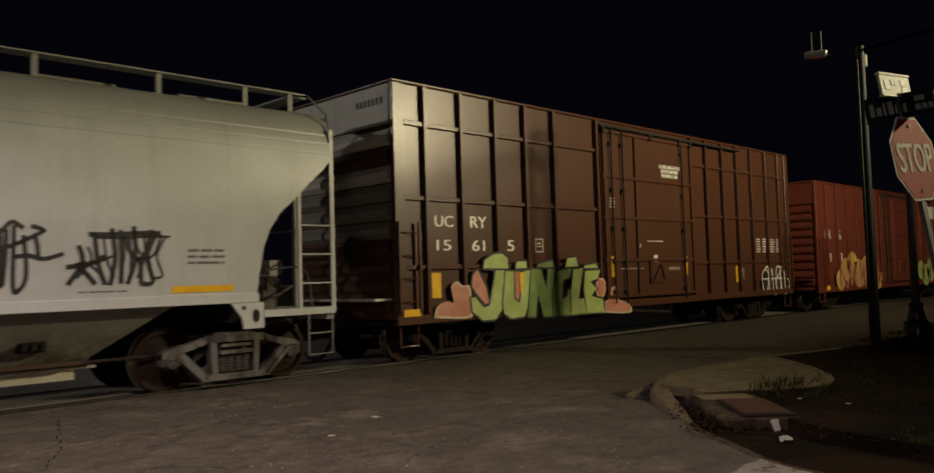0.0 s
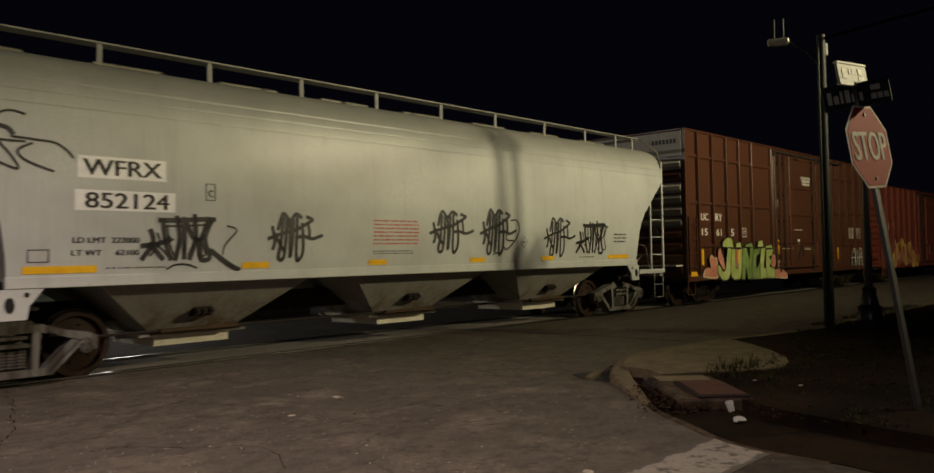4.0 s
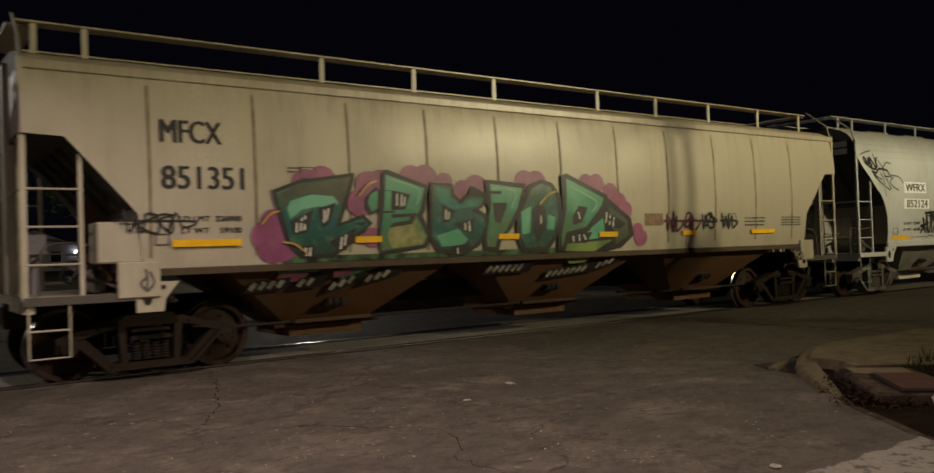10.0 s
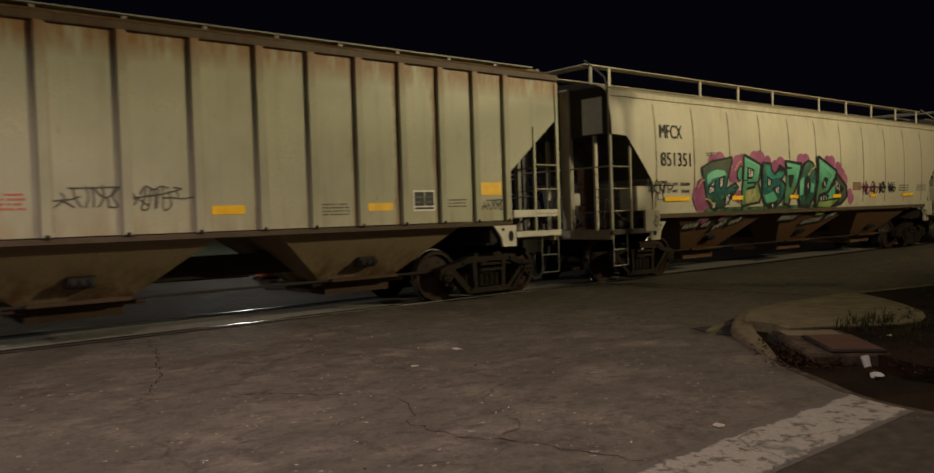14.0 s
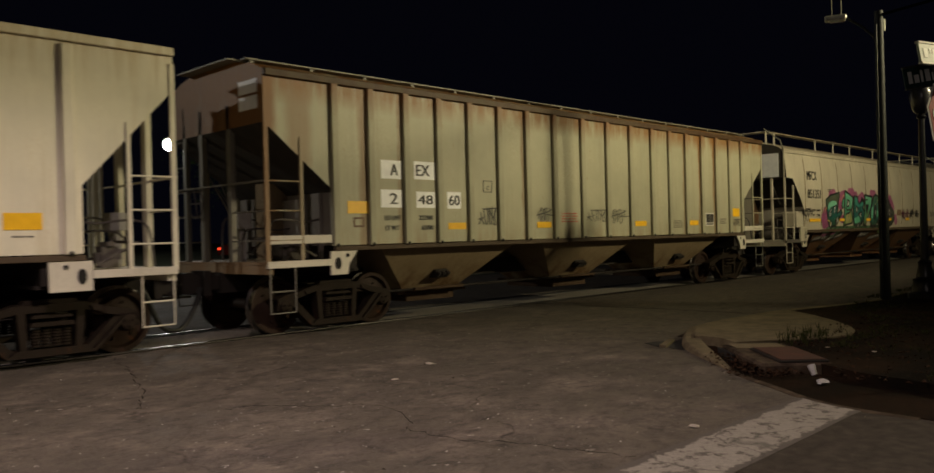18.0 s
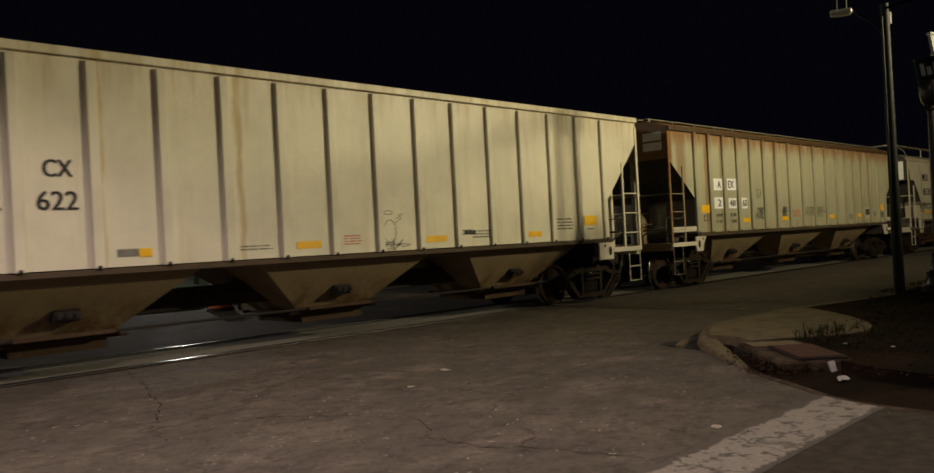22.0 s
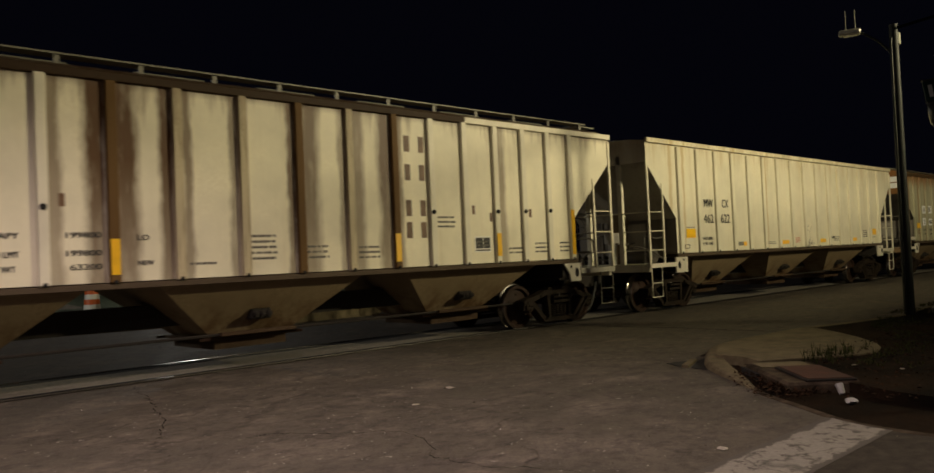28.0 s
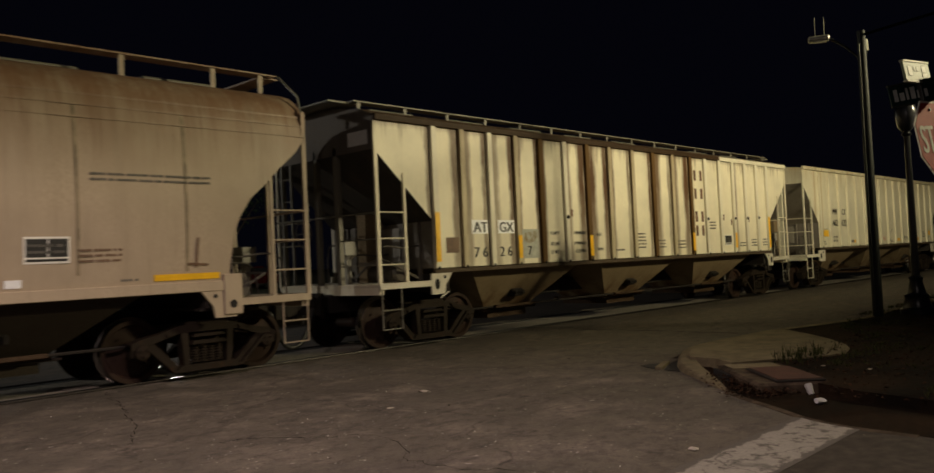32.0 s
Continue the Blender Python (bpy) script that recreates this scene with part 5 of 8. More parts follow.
def placard(car, x0, x1, z0, z1, skin):
    """A black consolidated stencil with a white frame."""
    p = patch(car, "data_panel", x0, x1, z0, z1, WHITE, skin, 0.004, "white data panel with black fields")
    lifted = lambda z: skin(z) + 0.004
    mid, low = x0 + 0.52 * (x1 - x0), z0 + 0.24 * (z1 - z0)
    for a, b, c, d in ((x0 + 0.025, mid - 0.008, low, z1 - 0.025), (mid + 0.008, x1 - 0.025, low, z1 - 0.025), (x0 + 0.025, x1 - 0.025, z0 + 0.025, low - 0.02)):
        patch(p, "data_field", a, b, c, d, INK, lifted, 0.004)
    fine_print(p, x0 + 0.05, x1 - 0.05, low + 0.03, z1 - 0.06, 2, INK, lambda z: skin(z) + 0.009, 7)


def tag(car, seed, x0, x1, z0, z1, skin, strokes=5, width=0.028, material=None):
    return spray(car, scribble(seed, x0, x1, z0, z1, strokes), width, material or SPRAY, skin, 0.008, "graffiti_tag", "black sprayed tag")


def discs(car, rows, material, skin, lift, name, label=""):
    bm = bmesh.new()
    for x, z, r in rows:
        pts = [(x + r * math.cos(a) * 1.1, z + r * math.sin(a)) for a in (2 * math.pi * i / 14 for i in range(14))]
        bm.faces.new([bm.verts.new((px, -skin(pz) - lift, pz)) for px, pz in pts])
    return part(name, bm, material, car, label)


def two_tone(name, a, b, scale=2.2, rough=0.45):
    m, nt, bs = nodes_of(name, rough)
    nt.links.new(mix(nt, ramp(nt, noise_of(nt, scale, 5), 0.38, 0.62), a, b), bs.inputs["Base Color"])
    return m


LIME = two_tone("spray_lime", (0.36, 0.45, 0.13), (0.50, 0.58, 0.24))
CLOUD_RIM = plain("spray_cream", (0.62, 0.52, 0.36), 0.5, vary=0.2)
PINK = two_tone("spray_salmon", (0.50, 0.17, 0.12), (0.62, 0.28, 0.20))
MINT_PALE = two_tone("spray_pale_mint", (0.16, 0.42, 0.29), (0.26, 0.52, 0.36))
TEAL = two_tone("spray_teal", (0.02, 0.17, 0.16), (0.07, 0.30, 0.22))
MINT = two_tone("spray_mint", (0.10, 0.36, 0.22), (0.20, 0.52, 0.36))
MOSS = two_tone("spray_moss", (0.05, 0.18, 0.08), (0.14, 0.30, 0.10))
PURPLE = two_tone("spray_purple", (0.25, 0.07, 0.16), (0.36, 0.12, 0.22))
ORANGE = two_tone("spray_yellow", (0.55, 0.33, 0.08), (0.68, 0.46, 0.16))
DECAL = plain("white_decal", (0.90, 0.91, 0.95), 0.5, vary=0.08)
BROWN_INK = plain("brown_paint_bars", (0.14, 0.075, 0.04), 0.6, vary=0.3)

PLUM = two_tone("spray_plum", (0.05, 0.016, 0.03), (0.13, 0.035, 0.06), 5.0)
MOSSY = two_tone("spray_olive_green", (0.13, 0.20, 0.06), (0.24, 0.34, 0.10))


def panel(car, outline, material, skin, lift, name, label=""):
    """A sprayed area with a corner outline, lying on the curved side."""
    bm = bmesh.new()
    bm.faces.new([bm.verts.new((x, 0, z)) for x, z in outline])
    for z in np.arange(0.5, 3.0, 0.12):
        bmesh.ops.bisect_plane(bm, geom=bm.verts[:] + bm.edges[:] + bm.faces[:], plane_co=(0, 0, z), plane_no=(0, 0, 1))
    for v in bm.verts:
        v.co.y = -skin(v.co.z) - lift
    return part(name, bm, material, car, label)


# brown boxcar
o = uc
text(ucry, "UC", -6.80, -6.36, 2.38, 2.58, WHITE, o)
text(ucry, "RY", -5.91, -5.49, 2.38, 2.59, WHITE, o)
text(ucry, "15", -6.77, -6.42, 1.96, 2.15, WHITE, o)
text(ucry, "61", -5.88, -5.55, 1.95, 2.15, WHITE, o)
text(ucry, "5", -4.92, -4.73, 1.95, 2.16, WHITE, o)
outline_box(ucry, -4.10, -3.85, 1.93, 2.20, WHITE, o)
fine_print(ucry, -4.04, -3.92, 2.02, 2.14, 2, WHITE, o, 3)
door_skin = lambda z: 1.60
text(ucry, "CLOSE AND LOCK\nDOOR BEFORE\nMOVING CAR", 0.43, 1.38, 3.72, 4.02, WHITE, door_skin)
fine_print(ucry, -1.64, -1.42, 2.9, 3.15, 4, WHITE, door_skin, 5)
fine_print(ucry, -0.2, 0.5, 2.16, 2.22, 1, WHITE, door_skin, 6)
patch(ucry, "door_card", 0.05, 0.22, 1.62, 1.86, WHITE, door_skin, 0.01, "white card on the door")
discs(ucry, [(-0.55, 2.08, 0.07)], WHITE, door_skin, 0.01, "door_mark")
fine_print(ucry, -1.3, -0.4, 1.54, 1.58, 1, WHITE, door_skin, 8)
fine_print(ucry, 0.7, 1.2, 1.50, 1.58, 2, WHITE, door_skin, 9)
for u in (5.55, 5.95, 6.45, 6.85):
    fine_print(ucry, u, u + 0.26, 1.92, 2.34, 6, WHITE, o, int(u * 10))
fine_print(ucry, 4.45, 4.75, 1.2, 1.5, 5, WHITE, o, 21)
reflector(ucry, -6.91, -6.69, 1.13, 1.57, o)
reflector(ucry, -1.66, -1.55, 1.38, 1.84, door_skin)
reflector(ucry, 1.46, 1.56, 1.36, 1.83, door_skin)
reflector(ucry, 4.28, 4.36, 1.12, 1.56, o)
reflector(ucry, -7.62, -7.25, 0.84, 0.96, lambda z: 1.58)
for outline in (
    [(-6.96, 0.79), (-6.88, 0.98), (-6.66, 1.06), (-6.48, 1.03), (-6.53, 1.3), (-6.39, 1.41), (-6.24, 1.33), (-6.07, 1.31), (-6.03, 0.98), (-6.08, 0.74)],
    [(-2.2, 1.38), (-1.94, 1.33), (-1.91, 1.07), (-2.1, 0.92), (-2.25, 1.08)],
    [(-2.05, 0.63), (-2.0, 0.83), (-1.78, 0.92), (-1.67, 1.15), (-1.5, 1.14), (-1.46, 0.91), (-1.03, 0.76), (-1.0, 0.57)]):
    cx, cz = sum(p[0] for p in outline) / len(outline), sum(p[1] for p in outline) / len(outline)
    shape = smooth_line(outline + outline[:1], 4)
    panel(ucry, shape[:-1], CLOUD_RIM, o, 0.0975, "graffiti_cloud", "pale rim of a sprayed cloud")
    panel(ucry, [(cx + 0.88 * (x - cx), cz + 0.88 * (z - cz)) for x, z in shape[:-1]], PINK, o, 0.099, "graffiti_cloud", "salmon pink sprayed cloud")
UCRY_PIECE = (
    (LIME, [(-5.72, 1.61), (-5.68, 1.79), (-5.45, 1.9), (-5.18, 1.92), (-5.02, 1.82), (-5.01, 1.6)]),
    (PINK, [(-6.0, 1.53), (-5.85, 1.62), (-5.63, 1.28), (-5.56, 0.99), (-5.68, 0.95), (-5.92, 1.16), (-6.04, 1.3)]),
    (LIME, [(-5.39, 1.61), (-5.05, 1.59), (-5.21, 0.85), (-5.41, 0.66), (-5.76, 0.66), (-6.04, 0.84), (-6.07, 1.11), (-5.94, 1.13), (-5.72, 0.93), (-5.58, 0.96), (-5.48, 1.28)]),
    (PINK, [(-4.86, 1.57), (-4.71, 1.57), (-4.66, 1.25), (-4.76, 0.97), (-4.88, 1.05)]),
    (LIME, [(-5.12, 1.59), (-4.86, 1.57), (-4.87, 1.05), (-4.75, 0.96), (-4.58, 1.58), (-4.29, 1.59), (-4.41, 0.94), (-4.61, 0.67), (-4.99, 0.65), (-5.2, 0.76), (-5.22, 0.99)]),
    (MOSSY, [(-4.38, 1.61), (-4.06, 1.61), (-3.92, 1.22), (-3.85, 1.63), (-3.58, 1.64), (-3.75, 0.63), (-4.05, 0.64), (-4.19, 1.08), (-4.25, 0.64), (-4.52, 0.66)]),
    (MOSSY, [(-3.59, 1.55), (-3.08, 1.61), (-3.16, 1.39), (-3.38, 1.34), (-3.42, 0.97), (-3.25, 1.06), (-3.25, 1.16), (-3.02, 1.19), (-3.11, 0.62), (-3.72, 0.63), (-3.76, 1.0)]),
    (LIME, [(-3.05, 1.59), (-2.69, 1.6), (-2.86, 0.96), (-2.6, 0.99), (-2.47, 0.63), (-3.15, 0.62), (-3.15, 1.13)]),
    (LIME, [(-2.64, 1.55), (-2.08, 1.56), (-2.19, 1.34), (-2.45, 1.3), (-2.21, 1.15), (-2.42, 1.01), (-2.02, 0.93), (-1.97, 0.61), (-2.61, 0.63), (-2.72, 1.12)]),
    (LIME, [(-4.81, 1.76), (-4.5, 1.77), (-4.48, 1.6), (-4.84, 1.6)]),
    (MOSSY, [(-4.17, 1.71), (-3.7, 1.77), (-3.64, 1.61), (-4.21, 1.61)]),
    (LIME, [(-3.24, 1.82), (-2.91, 1.84), (-2.85, 1.61), (-3.3, 1.61)]),
    (LIME, [(-2.69, 1.66), (-2.26, 1.7), (-2.12, 1.57), (-2.67, 1.57)]))
for k, (colour, outline) in enumerate(UCRY_PIECE):
    panel(ucry, outline, colour, o, 0.102 + 0.001 * k, "graffiti_letter", "green sprayed letter" if colour is not PINK else "salmon pink gap in a letter")
    spray(ucry, [[p for a, b in zip(outline, outline[1:] + outline[:1]) for p in (a, ((a[0] + b[0]) / 2, (a[1] + b[1]) / 2))] + [outline[0]]], 0.04, SPRAY, o, 0.1025 + 0.001 * k, "graffiti_outline", "thin dark outline of a letter")
panel(ucry, [(-4.72, 1.54), (-4.59, 1.54), (-4.66, 1.09), (-4.72, 1.15)], YELLOW, o, 0.118, "sprayed_drip", "yellow sprayed drip")
discs(ucry, [(5.9, 1.0, 0.22), (6.2, 1.25, 0.2), (6.6, 1.0, 0.24), (7.2, 0.85, 0.2)], SPRAY, o, 0.058, "graffiti_cloud", "black sprayed patch")
tag(ucry, 61, 5.7, 7.3, 0.75, 1.5, lambda z: o(z) + 0.06, 4, 0.04, WHITE)

for k in range(7):
    part("end_mark", box(-7.752, -7.744, -1.30 + 0.11 * k, -1.23 + 0.11 * k, 4.48, 4.60), FAINT, ucry)
for k in range(8):
    part("end_mark", box(-7.752, -7.744, 0.35 + 0.10 * k, 0.41 + 0.10 * k, 4.42, 4.50), FAINT, ucry)

# red boxcar
o = lr
text(lrs, "LR", -6.95, -6.45, 2.36, 2.67, WHITE, o)
text(lrs, "S", -5.85, -5.6, 2.36, 2.66, WHITE, o)
text(lrs, "33", -7.0, -6.5, 1.62, 1.9, WHITE, o)
text(lrs, "93", -6.0, -5.55, 1.62, 1.9, WHITE, o)
for u in (3.6, 4.3, 5.0, 5.7):
    patch(lrs, "name_block", u, u + 0.42, 3.35, 3.85, WHITE, o, 0.09, "white painted block")
discs(lrs, [(-6.0, 1.0, 0.35), (-5.5, 1.35, 0.4), (-4.9, 1.5, 0.45), (-4.3, 1.2, 0.5), (-3.6, 1.35, 0.45), (-3.0, 1.0, 0.42), (-2.4, 0.9, 0.3)], ORANGE, o, 0.085, "graffiti_cloud", "yellow and orange sprayed piece")
tag(lrs, 62, -5.9, -2.3, 0.75, 1.6, lambda z: o(z) + 0.09, 8, 0.05, PINK)
discs(lrs, [(2.6, 1.2, 0.4), (3.2, 1.0, 0.45), (3.9, 1.2, 0.5)], LIME, o, 0.085, "graffiti_cloud", "green sprayed piece")
reflector(lrs, -7.2, -6.9, 0.7, 0.86, lambda z: 1.58)

# pale grey hopper
o = wf
patch(wfrx, "white_decal", -6.27, -5.11, 2.58, 2.86, DECAL, o, 0.003)
text(wfrx, "WFRX", -6.20, -5.18, 2.62, 2.82, INK, o)
patch(wfrx, "white_decal", -6.31, -4.98, 2.17, 2.43, DECAL, o, 0.003)
text(wfrx, "852124", -6.18, -5.08, 2.20, 2.40, INK, o)
outline_box(wfrx, -4.53, -4.38, 2.35, 2.59, INK, o, 0.01)
text(wfrx, "C", -4.49, -4.42, 2.40, 2.50, INK, o)
text(wfrx, "LD LMT  222000", -6.33, -5.48, 1.76, 1.83, INK, o)
text(wfrx, "LT WT     62100", -6.34, -5.48, 1.60, 1.67, INK, o)
for x0, x1 in ((-6.90, -6.02), (-3.93, -3.47), (-1.52, -1.12), (1.0, 1.43), (3.25, 3.68), (5.79, 6.69)):
    reflector(wfrx, x0, x1, 1.385, 1.475, o)
fine_print(wfrx, -1.43, -0.38, 1.72, 2.17, 7, REDINK, o, 31)
fine_print(wfrx, -1.43, -0.5, 1.56, 1.64, 2, INK, o, 32)
fine_print(wfrx, 6.0, 6.55, 1.75, 2.0, 3, INK, o, 33)
fine_print(wfrx, 4.6, 5.2, 1.42, 1.46, 1, INK, o, 34)
fine_print(wfrx, -5.9, -5.1, 1.42, 1.46, 1, INK, o, 35)
outline_box(wfrx, -6.85, -6.6, 1.52, 1.68, INK, o, 0.012)
# a tag of tall looped strokes, in a box one wide and one high, and one with a barred top
LOOPED = [
    [(0.18, 0.64), (0.25, 0.96), (0.30, 0.99), (0.39, 0.86), (0.50, 1.0), (0.61, 0.91)],
    [(0.27, 0.92), (0.24, 0.39), (0.20, 0.07), (0.26, 0.0), (0.31, 0.18), (0.34, 0.88)],
    [(0.39, 0.85), (0.40, 0.04)],
    [(0.45, 0.89), (0.42, 0.07)],
    [(0.52, 0.95), (0.52, 0.07), (0.58, 0.01), (0.64, 0.23), (0.61, 0.81)],
    [(0.0, 0.45), (0.16, 0.53), (0.30, 0.59), (0.51, 0.66), (0.76, 0.84), (0.80, 0.89), (0.68, 0.95)],
    [(0.51, 0.49), (0.66, 0.51), (0.81, 0.46), (1.0, 0.54)],
    [(0.08, 0.73), (0.13, 0.39), (0.09, 0.22)],
    [(0.12, 0.57), (0.25, 0.28), (0.31, 0.18)],
    [(0.72, 0.80), (0.75, 0.49)],
]
BARRED = [
    [(0.22, 0.87), (0.46, 0.87), (0.80, 0.90), (1.0, 0.90)],
    [(0.28, 0.90), (0.32, 0.47), (0.40, 0.14)],
    [(0.46, 0.96), (0.50, 0.54), (0.45, 0.13)],
    [(0.55, 0.94), (0.57, 0.15)],
    [(0.70, 1.0), (0.72, 0.54), (0.64, 0.14)],
    [(0.59, 0.85), (0.69, 0.56), (0.81, 0.55), (0.90, 0.95)],
    [(0.95, 0.91), (0.85, 0.54), (0.92, 0.17), (0.78, 0.14)],
    [(0.76, 0.54), (0.79, 0.14)],
    [(0.12, 0.71), (0.16, 0.47), (0.02, 0.15)],
    [(0.0, 0.40), (0.25, 0.45), (0.39, 0.56)],
    [(0.10, 0.45), (0.30, 0.15)],
]


def tag_in(car, design, x0, x1, z0, z1, skin, width=0.042, label="black sprayed tag of tall strokes", material=None):
    lines = []
    for st in design:
        pts = [(x0 + u * (x1 - x0), z0 + v * (z1 - z0)) for u, v in st]
        lines.append(smooth_line(pts, 5) if len(pts) > 2 else [pts[0], ((pts[0][0] + pts[1][0]) / 2 + 0.01, (pts[0][1] + pts[1][1]) / 2), pts[1]])
    return spray(car, lines, width, material or SPRAY, skin, 0.008, "graffiti_tag", label)


tag_in(wfrx, BARRED, -5.47, -4.37, 1.42, 2.16, o, 0.068)
tag_in(wfrx, [[(-4.46, 1.66), (-4.15, 1.45), (-3.96, 1.36)]], 0, 1, 0, 1, o, 0.075, "black sprayed arrow")
tag_in(wfrx, [[(-4.2, 2.0), (-4.04, 1.94), (-4.22, 1.73), (-4.25, 1.59)], [(-5.09, 1.40), (-4.97, 1.46), (-4.79, 1.46), (-4.64, 1.41)]], 0, 1, 0, 1, o, 0.026, "thin black sprayed flourish")
tag_in(wfrx, LOOPED, -3.52, -2.50, 1.50, 2.20, o, 0.056)
tag_in(wfrx, LOOPED, -0.12, 1.07, 1.59, 2.33, o, 0.058)
tag_in(wfrx, LOOPED, 1.25, 2.35, 1.54, 2.40, o, 0.060)
tag_in(wfrx, [[(2.06, 2.08), (2.04, 1.89), (2.07, 1.81), (2.3, 1.8)], [(2.17, 2.2), (2.35, 2.21), (2.45, 2.07), (2.39, 1.89), (2.21, 1.71), (2.05, 1.62), (1.98, 1.67)], [(1.65, 1.52), (1.75, 1.56), (1.85, 1.52)]], 0, 1, 0, 1, o, 0.032, "black sprayed swirl")
tag_in(wfrx, LOOPED, 3.28, 4.42, 1.48, 2.28, o, 0.052)
tag_in(wfrx, BARRED, 4.45, 5.62, 1.40, 2.26, o, 0.062)
CAR_END_TAG = [
    [(-8.16, 3.34), (-8.11, 3.44), (-8.01, 3.28), (-8.07, 3.39), (-7.91, 3.22), (-7.95, 3.41), (-7.78, 3.18), (-7.88, 3.44), (-7.7, 3.27), (-7.6, 3.15)],
    [(-8.14, 3.32), (-7.99, 3.24), (-7.79, 3.16), (-7.57, 3.14)],
    [(-7.67, 3.52), (-7.61, 3.36), (-7.57, 3.14)],
    [(-7.5, 3.46), (-7.57, 3.33), (-7.52, 3.2)],
    [(-7.81, 3.09), (-7.61, 3.05), (-7.48, 3.15), (-7.28, 3.15), (-7.07, 3.12), (-7.0, 3.04)],
]
tag_in(wfrx, BARRED, 4.55, 5.75, 1.50, 2.20, o, 0.03, "black sprayed strokes crossing a tag")
tag_in(wfrx, BARRED, -5.35, -4.45, 1.50, 2.06, o, 0.03, "black sprayed strokes crossing a tag")
tag_in(wfrx, CAR_END_TAG, 0, 1, 0, 1, o, 0.055, "dense black sprayed tag at the end of the side")
tag_in(wfrx, [[(-8.30, 3.43), (-8.28, 3.47), (-8.03, 3.55), (-7.75, 3.60)], [(-7.03, 3.02), (-6.69, 3.0), (-6.52, 2.98), (-6.39, 2.9), (-6.32, 2.81)], [(-7.73, 3.02), (-7.62, 2.93), (-7.22, 2.73), (-6.96, 2.64), (-7.03, 2.79), (-7.17, 2.96), (-7.26, 3.14), (-7.16, 3.28), (-7.02, 3.33), (-6.86, 3.3)], [(-7.69, 3.02), (-7.53, 2.94), (-7.35, 2.89)], [(-7.48, 3.38), (-7.34, 3.25), (-7.24, 3.17)], [(-7.39, 3.05), (-7.29, 2.92), (-7.25, 2.77)], [(-7.24, 2.98), (-7.12, 2.97), (-6.87, 2.97)], [(-6.79, 2.96), (-6.95, 2.87), (-6.92, 2.78), (-6.79, 2.71), (-6.55, 2.63)], [(-7.23, 2.69), (-7.22, 2.6), (-7.2, 2.47)]], 0, 1, 0, 1, o, 0.03, "long looping black sprayed tag")

diamond = [(2.51, 1.77), (2.62, 1.66), (2.73, 1.77), (2.62, 1.88)]
spray(wfrx, [diamond + diamond[:2]], 0.02, plain("diamond_blue", (0.10, 0.16, 0.24), 0.5), o, 0.006, "diamond_mark", "small blue-grey diamond mark")
patch(wfrx, "diamond_bar", 2.57, 2.67, 1.755, 1.785, FAINT, o, 0.005)

# cream rounded hopper with the large piece
o = mf
text(mfcx, "MFCX", -6.86, -6.10, 2.94, 3.23, INK, o)
text(mfcx, "851351", -6.86, -5.82, 2.36, 2.65, INK, o)
text(mfcx, "LD LMT  226900", -6.66, -5.86, 1.95, 2.02, INK, o)
text(mfcx, "LT WT    59100", -6.63, -5.86, 1.80, 1.87, INK, o)
for x0, x1 in ((-6.75, -5.87), (-4.2, -3.77), (-1.61, -1.19), (0.66, 1.11), (2.9, 3.3), (5.1, 5.9)):
    reflector(mfcx, x0, x1, 1.63, 1.72, lambda z: o(z) + 0.03)
tag(mfcx, 51, -7.3, -6.6, 1.85, 2.05, o, 4, 0.025)
outline_box(mfcx, -6.95, -6.78, 1.66, 1.8, INK, o, 0.01)
patch(mfcx, "stencil_patch", 1.85, 2.35, 1.82, 2.05, plain("brown_stencil", (0.22, 0.14, 0.09), 0.6, vary=0.5, scale=20), o)
for seed, x0 in ((52, 2.45), (53, 2.95), (54, 3.5), (55, 4.15)):
    tag(mfcx, seed, x0, x0 + 0.36, 1.74, 2.04, o, 2, 0.045, SPRAY if seed > 53 else PLUM)
outline_box(mfcx, 4.35, 4.6, 1.8, 2.05, INK, o, 0.012)
fine_print(mfcx, 4.9, 5.6, 1.78, 2.0, 3, INK, o, 36)
fine_print(mfcx, 6.2, 6.9, 1.78, 2.0, 4, INK, o, 37)
fine_print(mfcx, -5.2, -5.0, 2.6, 2.7, 2, INK, o, 38)
def faded(name, top, mid, low):
    """Spray paint that fades from one colour to the next down the letters."""
    m, nt, bs = nodes_of(name, 0.42)
    sep = nt.nodes.new("ShaderNodeSeparateXYZ")
    nt.links.new(coords(nt), sep.inputs[0])
    add = nt.nodes.new("ShaderNodeMath")
    add.operation = "MULTIPLY_ADD"
    nt.links.new(noise_of(nt, 2.4, 5), add.inputs[0])
    add.inputs[1].default_value = 1.1
    nt.links.new(sep.outputs["Z"], add.inputs[2])
    col = mix(nt, ramp(nt, add.outputs[0], 1.95, 2.5), low, mid)
    col = mix(nt, ramp(nt, add.outputs[0], 2.45, 3.0), col, top)
    col = mix(nt, times_(nt, ramp(nt, noise_of(nt, 5, 4), 0.50, 0.66), 0.22), col, (0.26, 0.46, 0.30))
    nt.links.new(col, bs.inputs["Base Color"])
    return m


DEEP = faded("spray_deep_teal", (0.05, 0.11, 0.075), (0.010, 0.105, 0.105), (0.025, 0.065, 0.035))
SEA = faded("spray_sea_green", (0.12, 0.40, 0.25), (0.05, 0.22, 0.13), (0.13, 0.15, 0.05))
rnd = random.Random(5)
